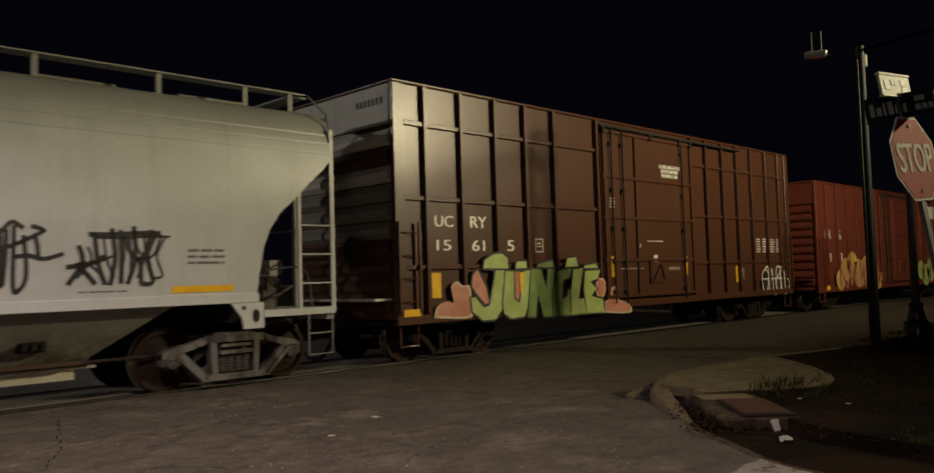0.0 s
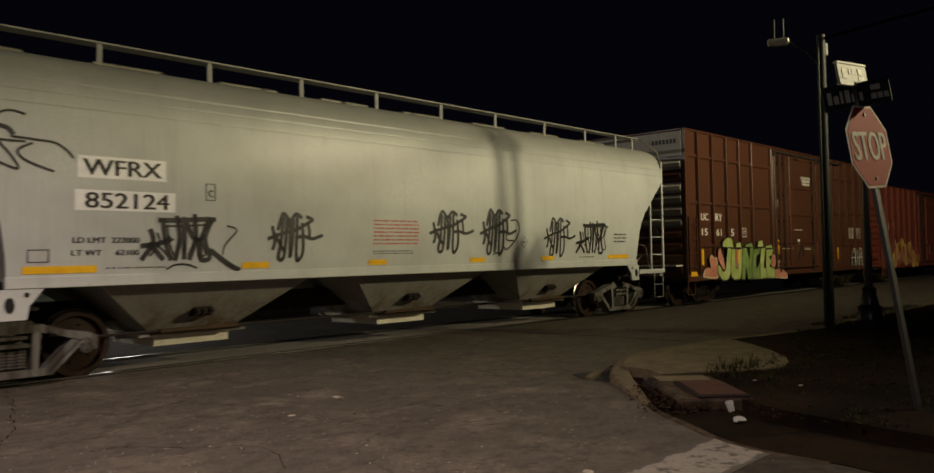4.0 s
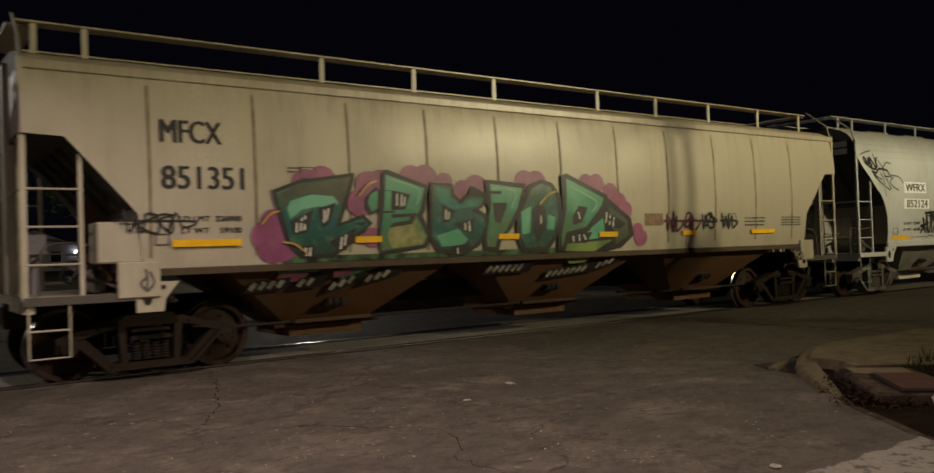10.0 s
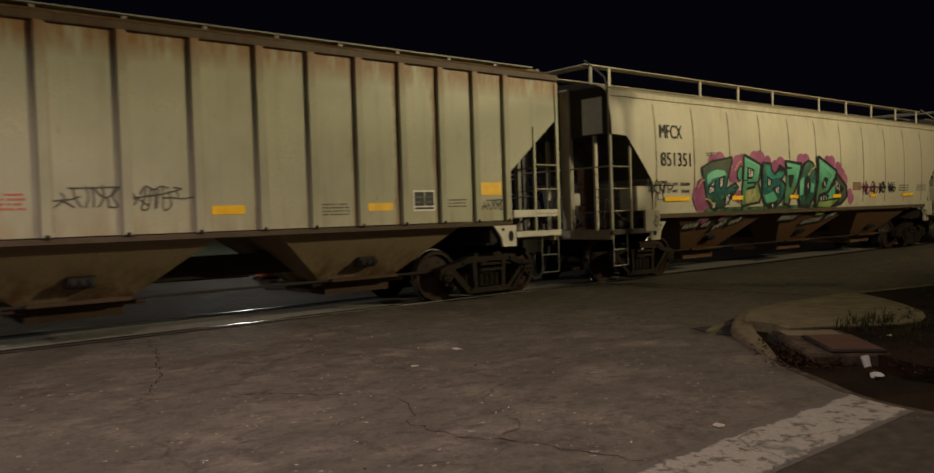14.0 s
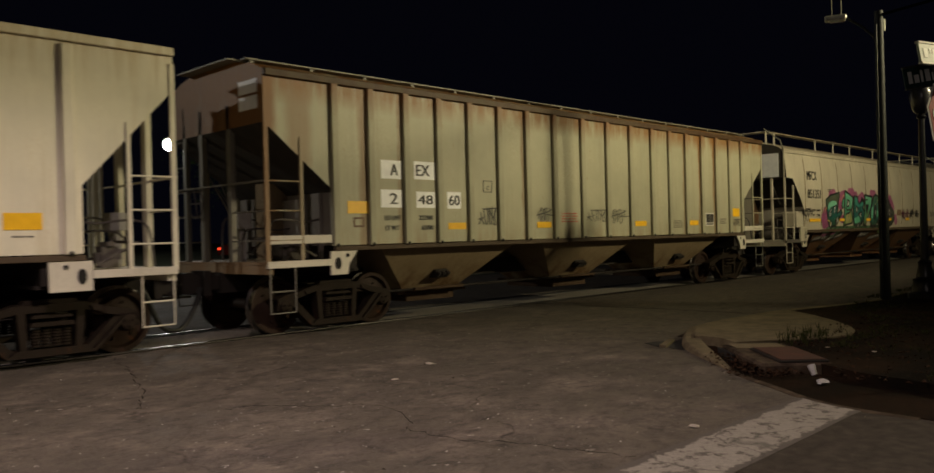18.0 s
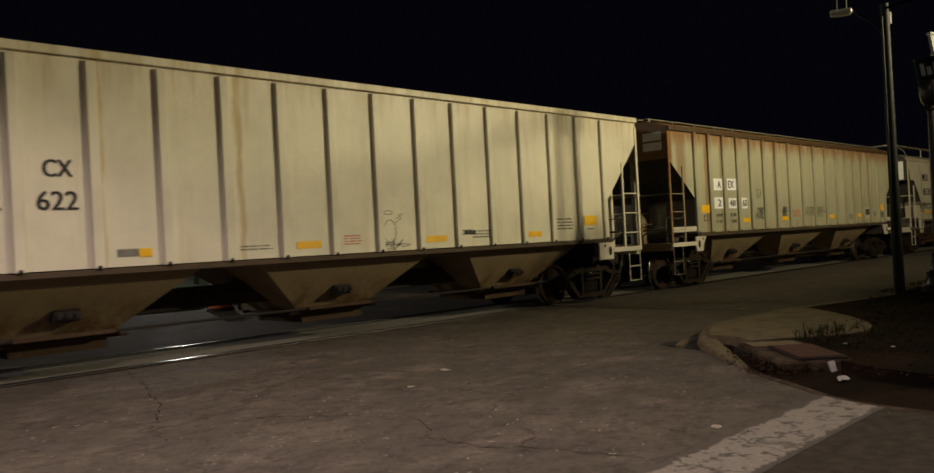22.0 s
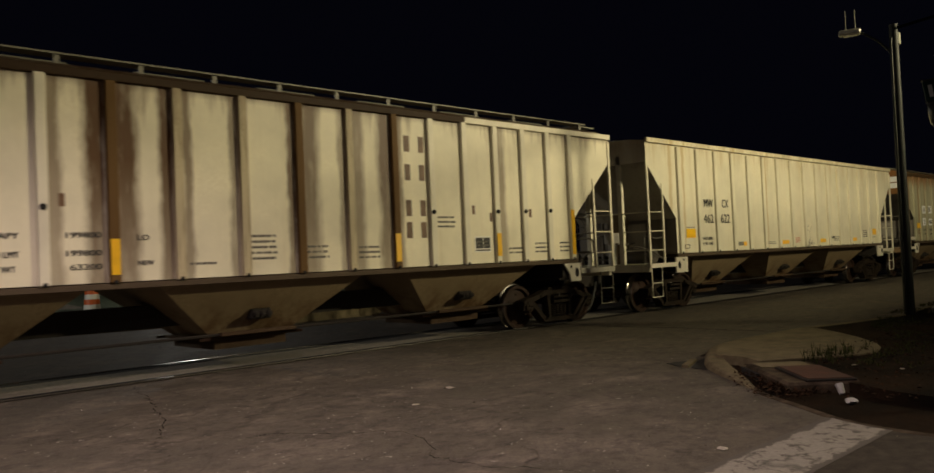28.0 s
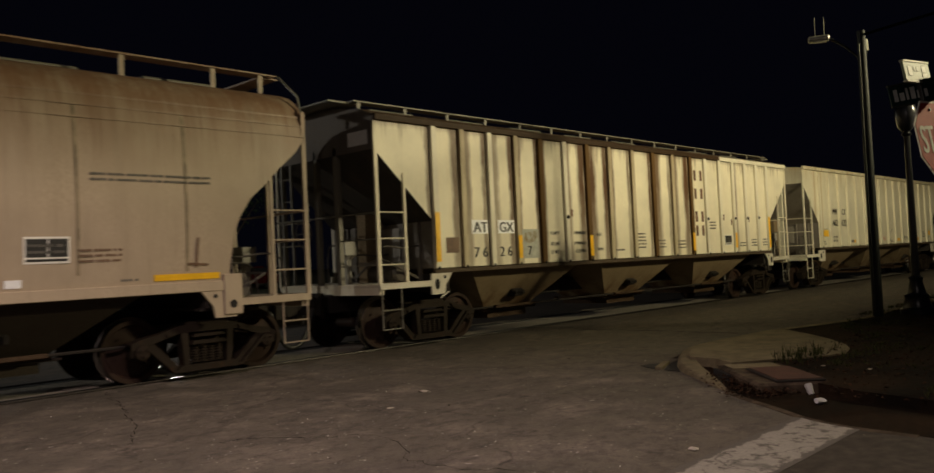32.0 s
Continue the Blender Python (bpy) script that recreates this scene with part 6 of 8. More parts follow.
for k, (x, z) in enumerate(((-4.95, 2.48), (-4.70, 2.52), (-3.96, 2.46), (-3.76, 2.48), (-3.24, 2.58), (-3.0, 2.58), (-2.65, 2.54), (-2.3, 2.40), (-2.05, 2.45), (-1.04, 2.58), (-0.8, 2.56), (0.35, 2.6), (0.6, 2.58), (0.95, 2.44), (1.15, 2.25), (1.3, 2.1), (1.65, 1.74), (1.75, 1.6), (-5.42, 1.95), (-5.5, 1.75), (-5.42, 1.58), (-5.2, 1.52), (-4.1, 2.2), (-3.9, 1.7))):
    discs(mfcx, [(x, z, rnd.uniform(0.14, 0.22))], PURPLE, o, 0.006 + 0.0003 * k, "graffiti_cloud", "purple sprayed bubble")
SLATE = two_tone("spray_slate", (0.055, 0.075, 0.05), (0.10, 0.11, 0.075))
OCHRE = two_tone("spray_ochre_green", (0.16, 0.22, 0.08), (0.40, 0.36, 0.16), 5.0)
FADED_WHITE = two_tone("spray_dull_white", (0.30, 0.29, 0.27), (0.52, 0.50, 0.46), 4.0)
LAYER = iter(range(20))
MIXED = two_tone("spray_mixed_green", (0.015, 0.022, 0.014), (0.09, 0.19, 0.09), 5.0)
panel(mfcx, [(-5.30, 1.376), (0.95, 1.376), (1.05, 1.44), (0.4, 1.47), (-3.0, 1.46), (-5.1, 1.47)], MIXED, o, 0.0150, "graffiti_base", "green and black sprayed strip under the letters")


def sprayed_letter(car, kind, backing, fills, gaps, stripes, lines, skin):
    """One fat letter: black backing, coloured fields, black gaps with white stripes, pale inner lines."""
    lift = 0.016 + 0.003 * next(LAYER)
    panel(car, backing, SPRAY, skin, lift, "graffiti_outline", "black backing of the " + kind)
    for k, (colour, field) in enumerate(fills):
        panel(car, field, colour, skin, lift + 0.0006 * (k + 1), "graffiti_letter", "green and teal sprayed " + kind)
    for gap in gaps:
        panel(car, gap, SPRAY, skin, lift + 0.0032, "letter_gap", "black gap in a sprayed letter")
    for stripe in stripes:
        spray(car, [stripe], 0.026, WHITE, skin, lift + 0.0042, "graffiti_stripe", "white sprayed stripe")
    for ln in lines:
        spray(car, [smooth_line(ln, 4) if len(ln) > 2 else ln], 0.03, MINT_PALE if len(ln) > 2 else SPRAY, skin, lift + 0.0036, "graffiti_shine", "line inside a letter")


sprayed_letter(mfcx, 'flag',
    [(0.67, 2.14), (0.84, 2.35), (1.47, 1.96), (1.55, 1.65), (1.24, 1.43), (0.55, 1.31), (-0.29, 1.38), (-0.21, 1.67), (0.36, 1.77)],
    ((SLATE, [(0.9, 2.19), (1.37, 1.92), (1.42, 1.65), (1.09, 1.49), (1.02, 1.76), (0.91, 1.84)]), (MINT, [(0.36, 1.74), (0.75, 1.97), (0.82, 1.63), (0.42, 1.59)]), (MOSSY, [(-0.21, 1.52), (1.01, 1.58), (0.56, 1.38), (-0.22, 1.41)]),),
    ([(0.77, 2.12), (1.34, 1.86), (1.18, 1.77), (0.88, 1.82)], [(-0.16, 1.7), (0.49, 1.72), (0.36, 1.53), (-0.12, 1.54)],),
    ([(0.84, 2.07), (0.82, 1.88)], [(0.93, 2.03), (0.91, 1.84)], [(1.02, 1.98), (1.0, 1.81)], [(0.03, 1.66), (0.05, 1.56)], [(0.17, 1.68), (0.19, 1.57)], [(0.28, 1.68), (0.34, 1.59)],),
    (), o)
sprayed_letter(mfcx, 'broad letter',
    [(-5.45, 2.36), (-5.05, 2.51), (-4.2, 2.63), (-4.21, 2.53), (-4.33, 2.19), (-4.42, 1.92), (-4.07, 2.04), (-3.92, 1.91), (-4.18, 1.68), (-4.53, 1.43), (-5.04, 1.43), (-5.23, 1.62), (-5.34, 1.94), (-5.4, 2.16)],
    ((DEEP, [(-5.38, 2.33), (-5.05, 2.46), (-4.26, 2.57), (-4.39, 2.19), (-4.5, 1.85), (-4.09, 1.98), (-3.98, 1.9), (-4.24, 1.73), (-4.56, 1.49), (-5.01, 1.48), (-5.18, 1.65), (-5.27, 1.94), (-5.35, 2.16)]), (SLATE, [(-5.35, 2.31), (-5.05, 2.45), (-4.28, 2.55), (-4.38, 2.22), (-4.5, 2.15), (-4.59, 2.29), (-4.88, 2.33), (-5.2, 2.25), (-5.29, 2.1)]), (MINT, [(-5.23, 2.12), (-5.18, 2.22), (-4.88, 2.31), (-4.54, 2.29), (-4.46, 2.19), (-4.61, 2.12), (-4.76, 2.15), (-5.02, 2.1), (-5.19, 1.97)]),),
    ([(-4.79, 2.12), (-4.5, 2.2), (-4.62, 1.9), (-4.71, 1.84)], [(-5.2, 1.94), (-4.85, 2.1), (-4.93, 1.79), (-5.14, 1.76)], [(-5.39, 2.17), (-5.32, 2.12), (-5.21, 1.78), (-5.25, 1.67), (-5.32, 1.94)], [(-4.61, 1.65), (-4.16, 1.86), (-4.34, 1.53), (-4.45, 1.51)], [(-5.03, 1.6), (-4.83, 1.62), (-4.84, 1.44), (-5.0, 1.44)],),
    ([(-4.68, 2.1), (-4.69, 1.92)], [(-4.62, 2.12), (-4.65, 1.95)], [(-5.09, 1.92), (-5.1, 1.79)], [(-5.02, 1.99), (-5.04, 1.81)], [(-4.97, 2.02), (-4.98, 1.82)], [(-4.41, 1.72), (-4.43, 1.55)], [(-4.34, 1.75), (-4.37, 1.6)], [(-4.96, 1.58), (-4.95, 1.46)], [(-4.89, 1.58), (-4.9, 1.46)],),
    (), o)
sprayed_letter(mfcx, 'tall letter',
    [(-3.76, 2.63), (-3.68, 2.7), (-2.96, 2.47), (-3.01, 2.11), (-3.06, 2.02), (-2.9, 1.71), (-2.99, 1.53), (-3.78, 1.44), (-3.85, 1.67), (-3.8, 2.11), (-3.94, 2.02), (-4.05, 2.12), (-4.03, 2.28), (-3.86, 2.43), (-3.77, 2.38)],
    ((SEA, [(-3.69, 2.62), (-3.03, 2.43), (-3.1, 2.12), (-3.17, 2.02), (-2.98, 1.71), (-3.03, 1.58), (-3.77, 1.5), (-3.79, 1.7), (-3.72, 2.21)]), (SEA, [(-4.0, 2.21), (-3.95, 2.33), (-3.83, 2.39), (-3.84, 2.11), (-3.94, 2.07)]), (OCHRE, [(-3.65, 1.83), (-3.17, 1.96), (-3.0, 1.69), (-3.08, 1.58), (-3.58, 1.54), (-3.67, 1.69)]),),
    ([(-3.6, 2.39), (-3.28, 2.33), (-3.37, 2.11), (-3.61, 2.09)], [(-3.61, 2.04), (-3.16, 2.05), (-3.25, 1.89), (-3.65, 1.84), (-3.58, 1.91), (-3.29, 1.95), (-3.29, 2.0), (-3.6, 1.98)],),
    ([(-3.51, 2.34), (-3.51, 2.16)], [(-3.43, 2.33), (-3.44, 2.15)], [(-3.37, 2.3), (-3.39, 2.16)],),
    ([(-3.64, 2.56), (-3.13, 2.41), (-3.18, 2.17)], [(-3.82, 2.07), (-3.54, 2.07)],), o)
sprayed_letter(mfcx, 'curled letter',
    [(-2.93, 2.52), (-2.5, 2.51), (-2.48, 2.35), (-2.37, 2.26), (-2.21, 2.37), (-2.15, 2.49), (-1.8, 2.34), (-1.91, 2.17), (-2.0, 2.11), (-1.82, 2.0), (-1.8, 1.79), (-1.98, 1.54), (-2.29, 1.38), (-2.76, 1.45), (-2.94, 1.69)],
    ((DEEP, [(-2.88, 2.49), (-2.56, 2.46), (-2.52, 2.31), (-2.37, 2.2), (-2.17, 2.32), (-1.89, 2.29), (-1.97, 2.17), (-2.17, 2.09), (-1.94, 2.01), (-1.87, 1.88), (-1.95, 1.69), (-2.12, 1.54), (-2.49, 1.48), (-2.73, 1.52), (-2.89, 1.71)]), (MINT, [(-2.81, 1.71), (-2.41, 1.81), (-2.21, 1.64), (-2.33, 1.55), (-2.71, 1.54)]), (TEAL, [(-2.83, 2.45), (-2.59, 2.42), (-2.55, 2.29), (-2.37, 2.18), (-2.14, 2.28), (-1.95, 2.26), (-2.03, 2.17), (-2.49, 2.11), (-2.76, 2.22)]),),
    ([(-2.71, 2.18), (-2.46, 2.09), (-2.58, 1.92), (-2.7, 1.91)], [(-2.5, 1.89), (-2.09, 1.98), (-2.13, 1.73), (-2.32, 1.79)], [(-2.58, 1.54), (-2.17, 1.58), (-2.27, 1.38), (-2.49, 1.42)],),
    ([(-2.64, 2.11), (-2.65, 1.96)], [(-2.58, 2.07), (-2.6, 1.96)], [(-2.28, 1.9), (-2.27, 1.79)], [(-2.2, 1.93), (-2.19, 1.77)], [(-2.42, 1.51), (-2.4, 1.42)],),
    (), o)
sprayed_letter(mfcx, 'first bowl letter',
    [(-1.88, 2.59), (-1.03, 2.54), (-1.12, 2.17), (-1.34, 1.8), (-1.55, 1.61), (-1.6, 1.44), (-1.89, 1.46), (-1.92, 1.69), (-1.81, 2.15), (-1.95, 2.3), (-1.87, 2.4)],
    ((SEA, [(-1.78, 2.52), (-1.12, 2.46), (-1.22, 2.15), (-1.46, 1.78), (-1.64, 1.63), (-1.67, 1.51), (-1.84, 1.52), (-1.85, 1.73), (-1.76, 2.18)]),),
    ([(-1.74, 2.22), (-1.45, 2.22), (-1.46, 2.13), (-1.58, 1.88), (-1.69, 1.92)],),
    (),
    ([(-1.73, 2.46), (-1.26, 2.41), (-1.35, 2.13)],), o)
sprayed_letter(mfcx, 'ring letter',
    [(-1.15, 2.21), (-0.98, 2.52), (-0.7, 2.62), (-0.46, 2.57), (-0.27, 2.34), (-0.23, 1.97), (-0.33, 1.66), (-0.56, 1.39), (-1.11, 1.4), (-1.25, 1.68), (-1.24, 1.97)],
    ((DEEP, [(-1.06, 2.21), (-0.92, 2.46), (-0.7, 2.55), (-0.51, 2.5), (-0.37, 2.3), (-0.33, 1.97), (-0.42, 1.69), (-0.59, 1.49), (-1.03, 1.48), (-1.16, 1.7), (-1.17, 1.97)]), (MINT, [(-1.15, 2.07), (-0.94, 2.17), (-0.96, 1.72), (-1.12, 1.7)]), (MINT, [(-0.56, 2.03), (-0.4, 1.99), (-0.43, 1.77), (-0.59, 1.79)]),),
    ([(-0.91, 2.11), (-0.76, 2.24), (-0.61, 2.11), (-0.62, 1.79), (-0.79, 1.55), (-0.9, 1.77)],),
    ([(-0.72, 2.01), (-0.72, 1.87)],),
    (), o)
sprayed_letter(mfcx, 'last bowl letter',
    [(-0.25, 2.69), (-0.13, 2.74), (0.85, 2.37), (0.81, 2.18), (0.4, 1.74), (-0.07, 1.66), (-0.15, 1.4), (-0.32, 1.4), (-0.33, 1.69), (-0.23, 2.13)],
    ((SEA, [(-0.13, 2.65), (0.75, 2.32), (0.69, 2.18), (0.32, 1.81), (-0.14, 1.73), (-0.23, 1.46), (-0.25, 1.68), (-0.14, 2.13)]),),
    ([(-0.01, 1.99), (0.14, 2.18), (0.36, 2.15), (0.21, 1.89), (0.01, 1.85)],),
    ([(0.13, 2.07), (0.17, 1.95)],),
    ([(-0.04, 2.51), (0.57, 2.26), (0.45, 2.07)],), o)
for x0, z0, x1, z1 in ((-5.3, 1.66, -4.95, 1.50), (-4.15, 2.30, -3.85, 2.52), (-0.75, 2.2, -0.38, 2.42), (-5.6, 1.9, -5.35, 2.08)):
    spray(mfcx, [smooth_line([(x0, z0), ((x0 + x1) / 2, (z0 + z1) / 2 + 0.05), (x1, z1)], 3)], 0.025, ORANGE, o, 0.042, "graffiti_flash", "yellow sprayed flash")
# the piece runs on over the sill and the bays behind it
DASH = two_tone("spray_grey_white", (0.22, 0.21, 0.19), (0.58, 0.56, 0.52), 6.0)
bay_side = lambda z: float(np.interp(z, [0.46, 1.28], [0.66, 1.47]))
for x0, x1, za, zb in ((-5.72, -5.10, 1.06, 1.10), (-5.02, -4.55, 1.08, 1.12), (-4.50, -3.95, 0.98, 1.16), (-3.95, -3.35, 1.08, 1.22), (-1.75, -0.75, 1.14, 1.16), (-0.35, 0.75, 1.00, 1.10), (0.75, 1.30, 1.10, 1.24)):
    panel(mfcx, [(x0, za - 0.09), (x1, zb - 0.09), (x1, zb + 0.08), (x0 + 0.05, za + 0.08)], SPRAY, bay_side, 0.012, "graffiti_shadow", "black sprayed band")
    n = int((x1 - x0 - 0.1) / 0.13)
    for k in range(n):
        u = x0 + 0.10 + k * 0.13
        z = za + (zb - za) * (u - x0) / (x1 - x0)
        spray(mfcx, [[(u - 0.025, z - 0.05), (u + 0.025, z + 0.05)]], 0.075, DASH, bay_side, 0.016, "graffiti_dash", "grey-white sprayed dash")
for k, (colour, field) in enumerate((
    (MOSS, [(-5.45, 1.42), (-4.48, 1.42), (-4.76, 1.24), (-5.29, 1.22)]),
    (MOSS, [(-4.34, 1.42), (-3.55, 1.43), (-3.71, 1.29), (-4.33, 1.1)]),
    (MOSSY, [(-1.25, 1.38), (-0.37, 1.41), (-0.51, 1.29), (-1.2, 1.31)]),
    (MOSSY, [(-0.14, 1.35), (0.69, 1.39), (0.46, 1.19), (0.1, 1.17)]),
    (FADED_WHITE, [(-5.83, 1.4), (-5.45, 1.41), (-5.46, 1.28), (-5.83, 1.29)]),
    (PURPLE, [(-5.29, 1.22), (-4.85, 1.23), (-4.94, 1.12), (-5.34, 1.09)]),
    (PURPLE, [(-4.48, 1.24), (-4.1, 1.27), (-4.2, 1.17), (-4.44, 1.14)]))):
    panel(mfcx, field, colour, bay_side, 0.006 + 0.0008 * k, "graffiti_foot", "sprayed foot of the letters on a bay")

part("end_cover", box(-7.62, -7.10, -1.545, -1.10, 1.45, 1.95, bevel=0.02), CREAM, mfcx, "cream box cover beside the slope sheet")
for e in (-1, 1):
    part("bolster_cover", box(*sorted((e * 7.40, e * 6.90)), -1.575, -1.515, 1.02, 1.46, bevel=0.015), CREAM, mfcx, "cream plate over the bolster")
plate_side = lambda z: 1.575
spray(mfcx, [smooth_line([(-7.06, 1.10), (-7.14, 1.20), (-7.07, 1.27), (-7.08, 1.37)], 3), smooth_line([(-7.06, 1.10), (-6.98, 1.20), (-7.03, 1.34)], 3), smooth_line([(-7.07, 1.12), (-7.06, 1.22), (-7.07, 1.30)], 3)], 0.028, FAINT, plate_side, 0.008, "flame_mark", "grey flame drawing")
spray(mfcx, [smooth_line([(6.66, 1.20), (6.76, 1.19), (6.70, 1.12), (6.77, 1.07), (6.66, 1.02)], 4), smooth_line([(6.90, 1.20), (6.83, 1.12), (6.88, 1.03), (6.96, 1.10), (6.90, 1.20)], 4)], 0.03, SPRAY, plate_side, 0.006, "sprayed_digits", "black sprayed digits")
outline_box(mfcx, -5.03, -4.79, 2.52, 2.69, INK, o, 0.012)

FADED = plain("faded_spray", (0.075, 0.07, 0.055), 0.6, vary=0.5, scale=5)

# rusty grey-green hopper
o = ae
for words, x0, x1, z0, z1, a, b in (("A", -6.02, -5.56, 2.44, 2.75, -5.82, -5.66), ("EX", -5.29, -4.79, 2.45, 2.76, -5.24, -4.94), ("2", -6.03, -5.57, 1.96, 2.26, -5.84, -5.68), ("48", -5.25, -4.81, 1.96, 2.24, -5.21, -4.87), ("60", -4.51, -4.17, 1.95, 2.25, -4.47, -4.21)):
    patch(aex, "white_decal", x0, x1, z0, z1, DECAL, o, 0.003)
    text(aex, words, a, b, z0 + 0.06, z1 - 0.06, INK, o)
text(aex, "LD LMT", -5.96, -5.62, 1.75, 1.83, INK, o)
text(aex, "LT WT", -5.96, -5.66, 1.58, 1.66, INK, o)
text(aex, "222300", -5.20, -4.88, 1.75, 1.83, INK, o)
text(aex, "63700", -5.14, -4.88, 1.58, 1.66, INK, o)
outline_box(aex, -3.57, -3.33, 2.26, 2.48, INK, o, 0.012)
text(aex, "C", -3.48, -3.42, 2.30, 2.38, INK, o)
reflector(aex, -6.72, -6.28, 1.86, 2.06, o)
reflector(aex, 6.28, 6.75, 1.80, 2.02, o)
for x0, x1 in ((-4.5, -4.05), (-2.02, -1.57), (1.53, 2.0), (3.99, 4.45)):
    reflector(aex, x0, x1, 1.58, 1.70, o)
placard(aex, 4.85, 5.28, 1.56, 1.89, o)
for e in (-1, 1):
    part("end_beam", box(*sorted((e * 7.03, e * 8.15)), -1.47, -1.41, 1.40, 1.53, bevel=0.01), PLATE, aex, "pale beam across the open end")
fine_print(aex, 3.2, 3.66, 1.52, 1.72, 4, INK, o, 39)
fine_print(aex, -1.22, -0.68, 1.68, 1.9, 4, REDINK, o, 40)
fine_print(aex, 5.5, 5.95, 1.6, 1.76, 3, INK, o, 41)
outline_box(aex, -6.61, -6.39, 1.64, 1.8, BROWN_INK, o, 0.03)
for seed, x0, x1, z0, z1 in ((71, -3.73, -3.2, 1.6, 2.0), (72, -2.05, -1.45, 1.7, 1.98), (73, -0.4, 0.4, 1.66, 1.98), (74, 0.45, 1.3, 1.66, 1.96), (75, 6.27, 6.8, 1.52, 1.74)):
    tag_in(aex, BARRED if seed % 2 else LOOPED, x0, x1, z0, z1, o, 0.02 if seed > 71 else 0.026, "faded black sprayed tag", FADED)

for car, half, w, rows in ((wfrx, 8.42, 1.42, ((3.52, 3.66), (3.70, 3.84))), (aex, 8.2, 1.40, ((3.42, 3.62), (3.66, 3.86))), (atgx, 8.3, 1.40, ((3.50, 3.74),)), (mfcx, 8.4, 1.46, ((3.0, 3.72),))):
    for z0, z1 in rows:
        part("end_placard", box(-half - 0.012, -half - 0.002, -w + 0.10, -w + 0.62, z0, z1), DECAL, car, "white placard on the car's end")

# ivory hopper
o = mw
text(mwcx, "MW", -5.51, -5.07, 2.48, 2.68, INK, o)
text(mwcx, "CX", -4.60, -4.27, 2.48, 2.69, INK, o)
text(mwcx, "462", -5.55, -5.07, 2.08, 2.30, INK, o)
text(mwcx, "622", -4.68, -4.22, 2.08, 2.31, INK, o)
text(mwcx, "CAUTION", 2.33, 2.65, 1.57, 1.66, INK, o)
text(mwcx, "LD LMT 200900", -5.64, -5.16, 1.66, 1.73, INK, o)
text(mwcx, "LT WT  62100", -5.64, -5.16, 1.53, 1.60, INK, o)
reflector(mwcx, -6.41, -5.98, 1.72, 1.94, o)
reflector(mwcx, 5.96, 6.38, 1.66, 1.86, o)
patch(mwcx, "stencil_patch", -3.78, -3.5, 1.48, 1.58, plain("grey_stencil", (0.2, 0.19, 0.16), 0.6), o)
for x0, x1 in ((-3.5, -3.33), (-1.14, -0.7), (1.45, 1.95), (4.05, 4.54)):
    reflector(mwcx, x0, x1, 1.47, 1.58, o)
fine_print(mwcx, -6.38, -6.0, 1.96, 2.0, 1, INK, o, 42)
outline_box(mwcx, -6.5, -6.28, 1.46, 1.56, INK, o, 0.015)
fine_print(mwcx, -2.06, -1.55, 1.48, 1.57, 2, INK, o, 43)
fine_print(mwcx, -0.27, 0.07, 1.49, 1.66, 4, REDINK, o, 44)
fine_print(mwcx, 5.05, 5.55, 1.58, 1.84, 4, INK, o, 45)
fine_print(mwcx, 2.6, 3.1, 1.5, 1.66, 3, INK, o, 46)
fine_print(mwcx, 6.05, 6.3, 1.56, 1.61, 1, INK, o, 47)
ring = [(0.66 + 0.13 * math.cos(a), 1.68 + 0.19 * math.sin(a)) for a in (2 * math.pi * i / 16 for i in range(17))]
halo = [(0.64 + 0.10 * math.cos(a), 1.99 + 0.03 * math.sin(a)) for a in (2 * math.pi * i / 10 for i in range(11))]
spray(mwcx, [ring, halo, [(0.54, 1.80), (0.44, 1.78), (0.50, 1.84), (0.42, 1.86)], [(0.78, 1.82), (0.92, 1.90), (0.84, 1.96), (0.95, 1.97), (0.80, 1.88)]] + scribble(76, 0.45, 0.95, 1.42, 1.50, 5), 0.011, FAINT, o, 0.006, "doodle", "thin black line doodle")

# stained cream hopper
o = at
patch(atgx, "white_decal", -6.02, -5.56, 1.96, 2.22, DECAL, o, 0.003)
patch(atgx, "white_decal", -5.29, -4.81, 1.96, 2.22, DECAL, o, 0.003)
text(atgx, "AT", -5.98, -5.60, 1.99, 2.18, INK, o)
text(atgx, "GX", -5.25, -4.85, 1.99, 2.18, INK, o)
text(atgx, "7 6", -5.98, -5.62, 1.52, 1.71, INK, o)
text(atgx, "2 6", -5.26, -4.92, 1.52, 1.71, INK, o)
text(atgx, "7", -4.42, -4.31, 1.52, 1.70, INK, o)
patch(atgx, "painted_patch", -4.58, -4.06, 1.46, 2.04, plain("grey_blue_patch", (0.40, 0.41, 0.36), 0.5), o, 0.002)
panel(atgx, [(-4.54, 1.80), (-4.50, 1.97), (-4.14, 2.01), (-4.08, 1.92), (-4.2, 1.80), (-4.35, 1.76)], two_tone("worn_patch_tan", (0.40, 0.41, 0.36), (0.24, 0.18, 0.08), 9.0), o, 0.005, "worn_mark", "tan smudge on the grey-blue patch")
text(atgx, "CAPY", -3.68, -3.38, 1.92, 1.99, INK, o)
text(atgx, "LD LMT", -3.68, -3.38, 1.70, 1.77, INK, o)
text(atgx, "LT WT", -3.68, -3.42, 1.53, 1.60, INK, o)
text(atgx, "199800", -2.86, -2.45, 1.92, 1.99, INK, o)
text(atgx, "199800", -2.86, -2.45, 1.70, 1.77, INK, o)
text(atgx, "63200", -2.82, -2.45, 1.53, 1.60, INK, o)
text(atgx, "LO", -2.0, -1.85, 1.88, 1.95, INK, o)
text(atgx, "NEW", -2.0, -1.8, 1.56, 1.62, INK, o)
post_skin = lambda z: 1.513
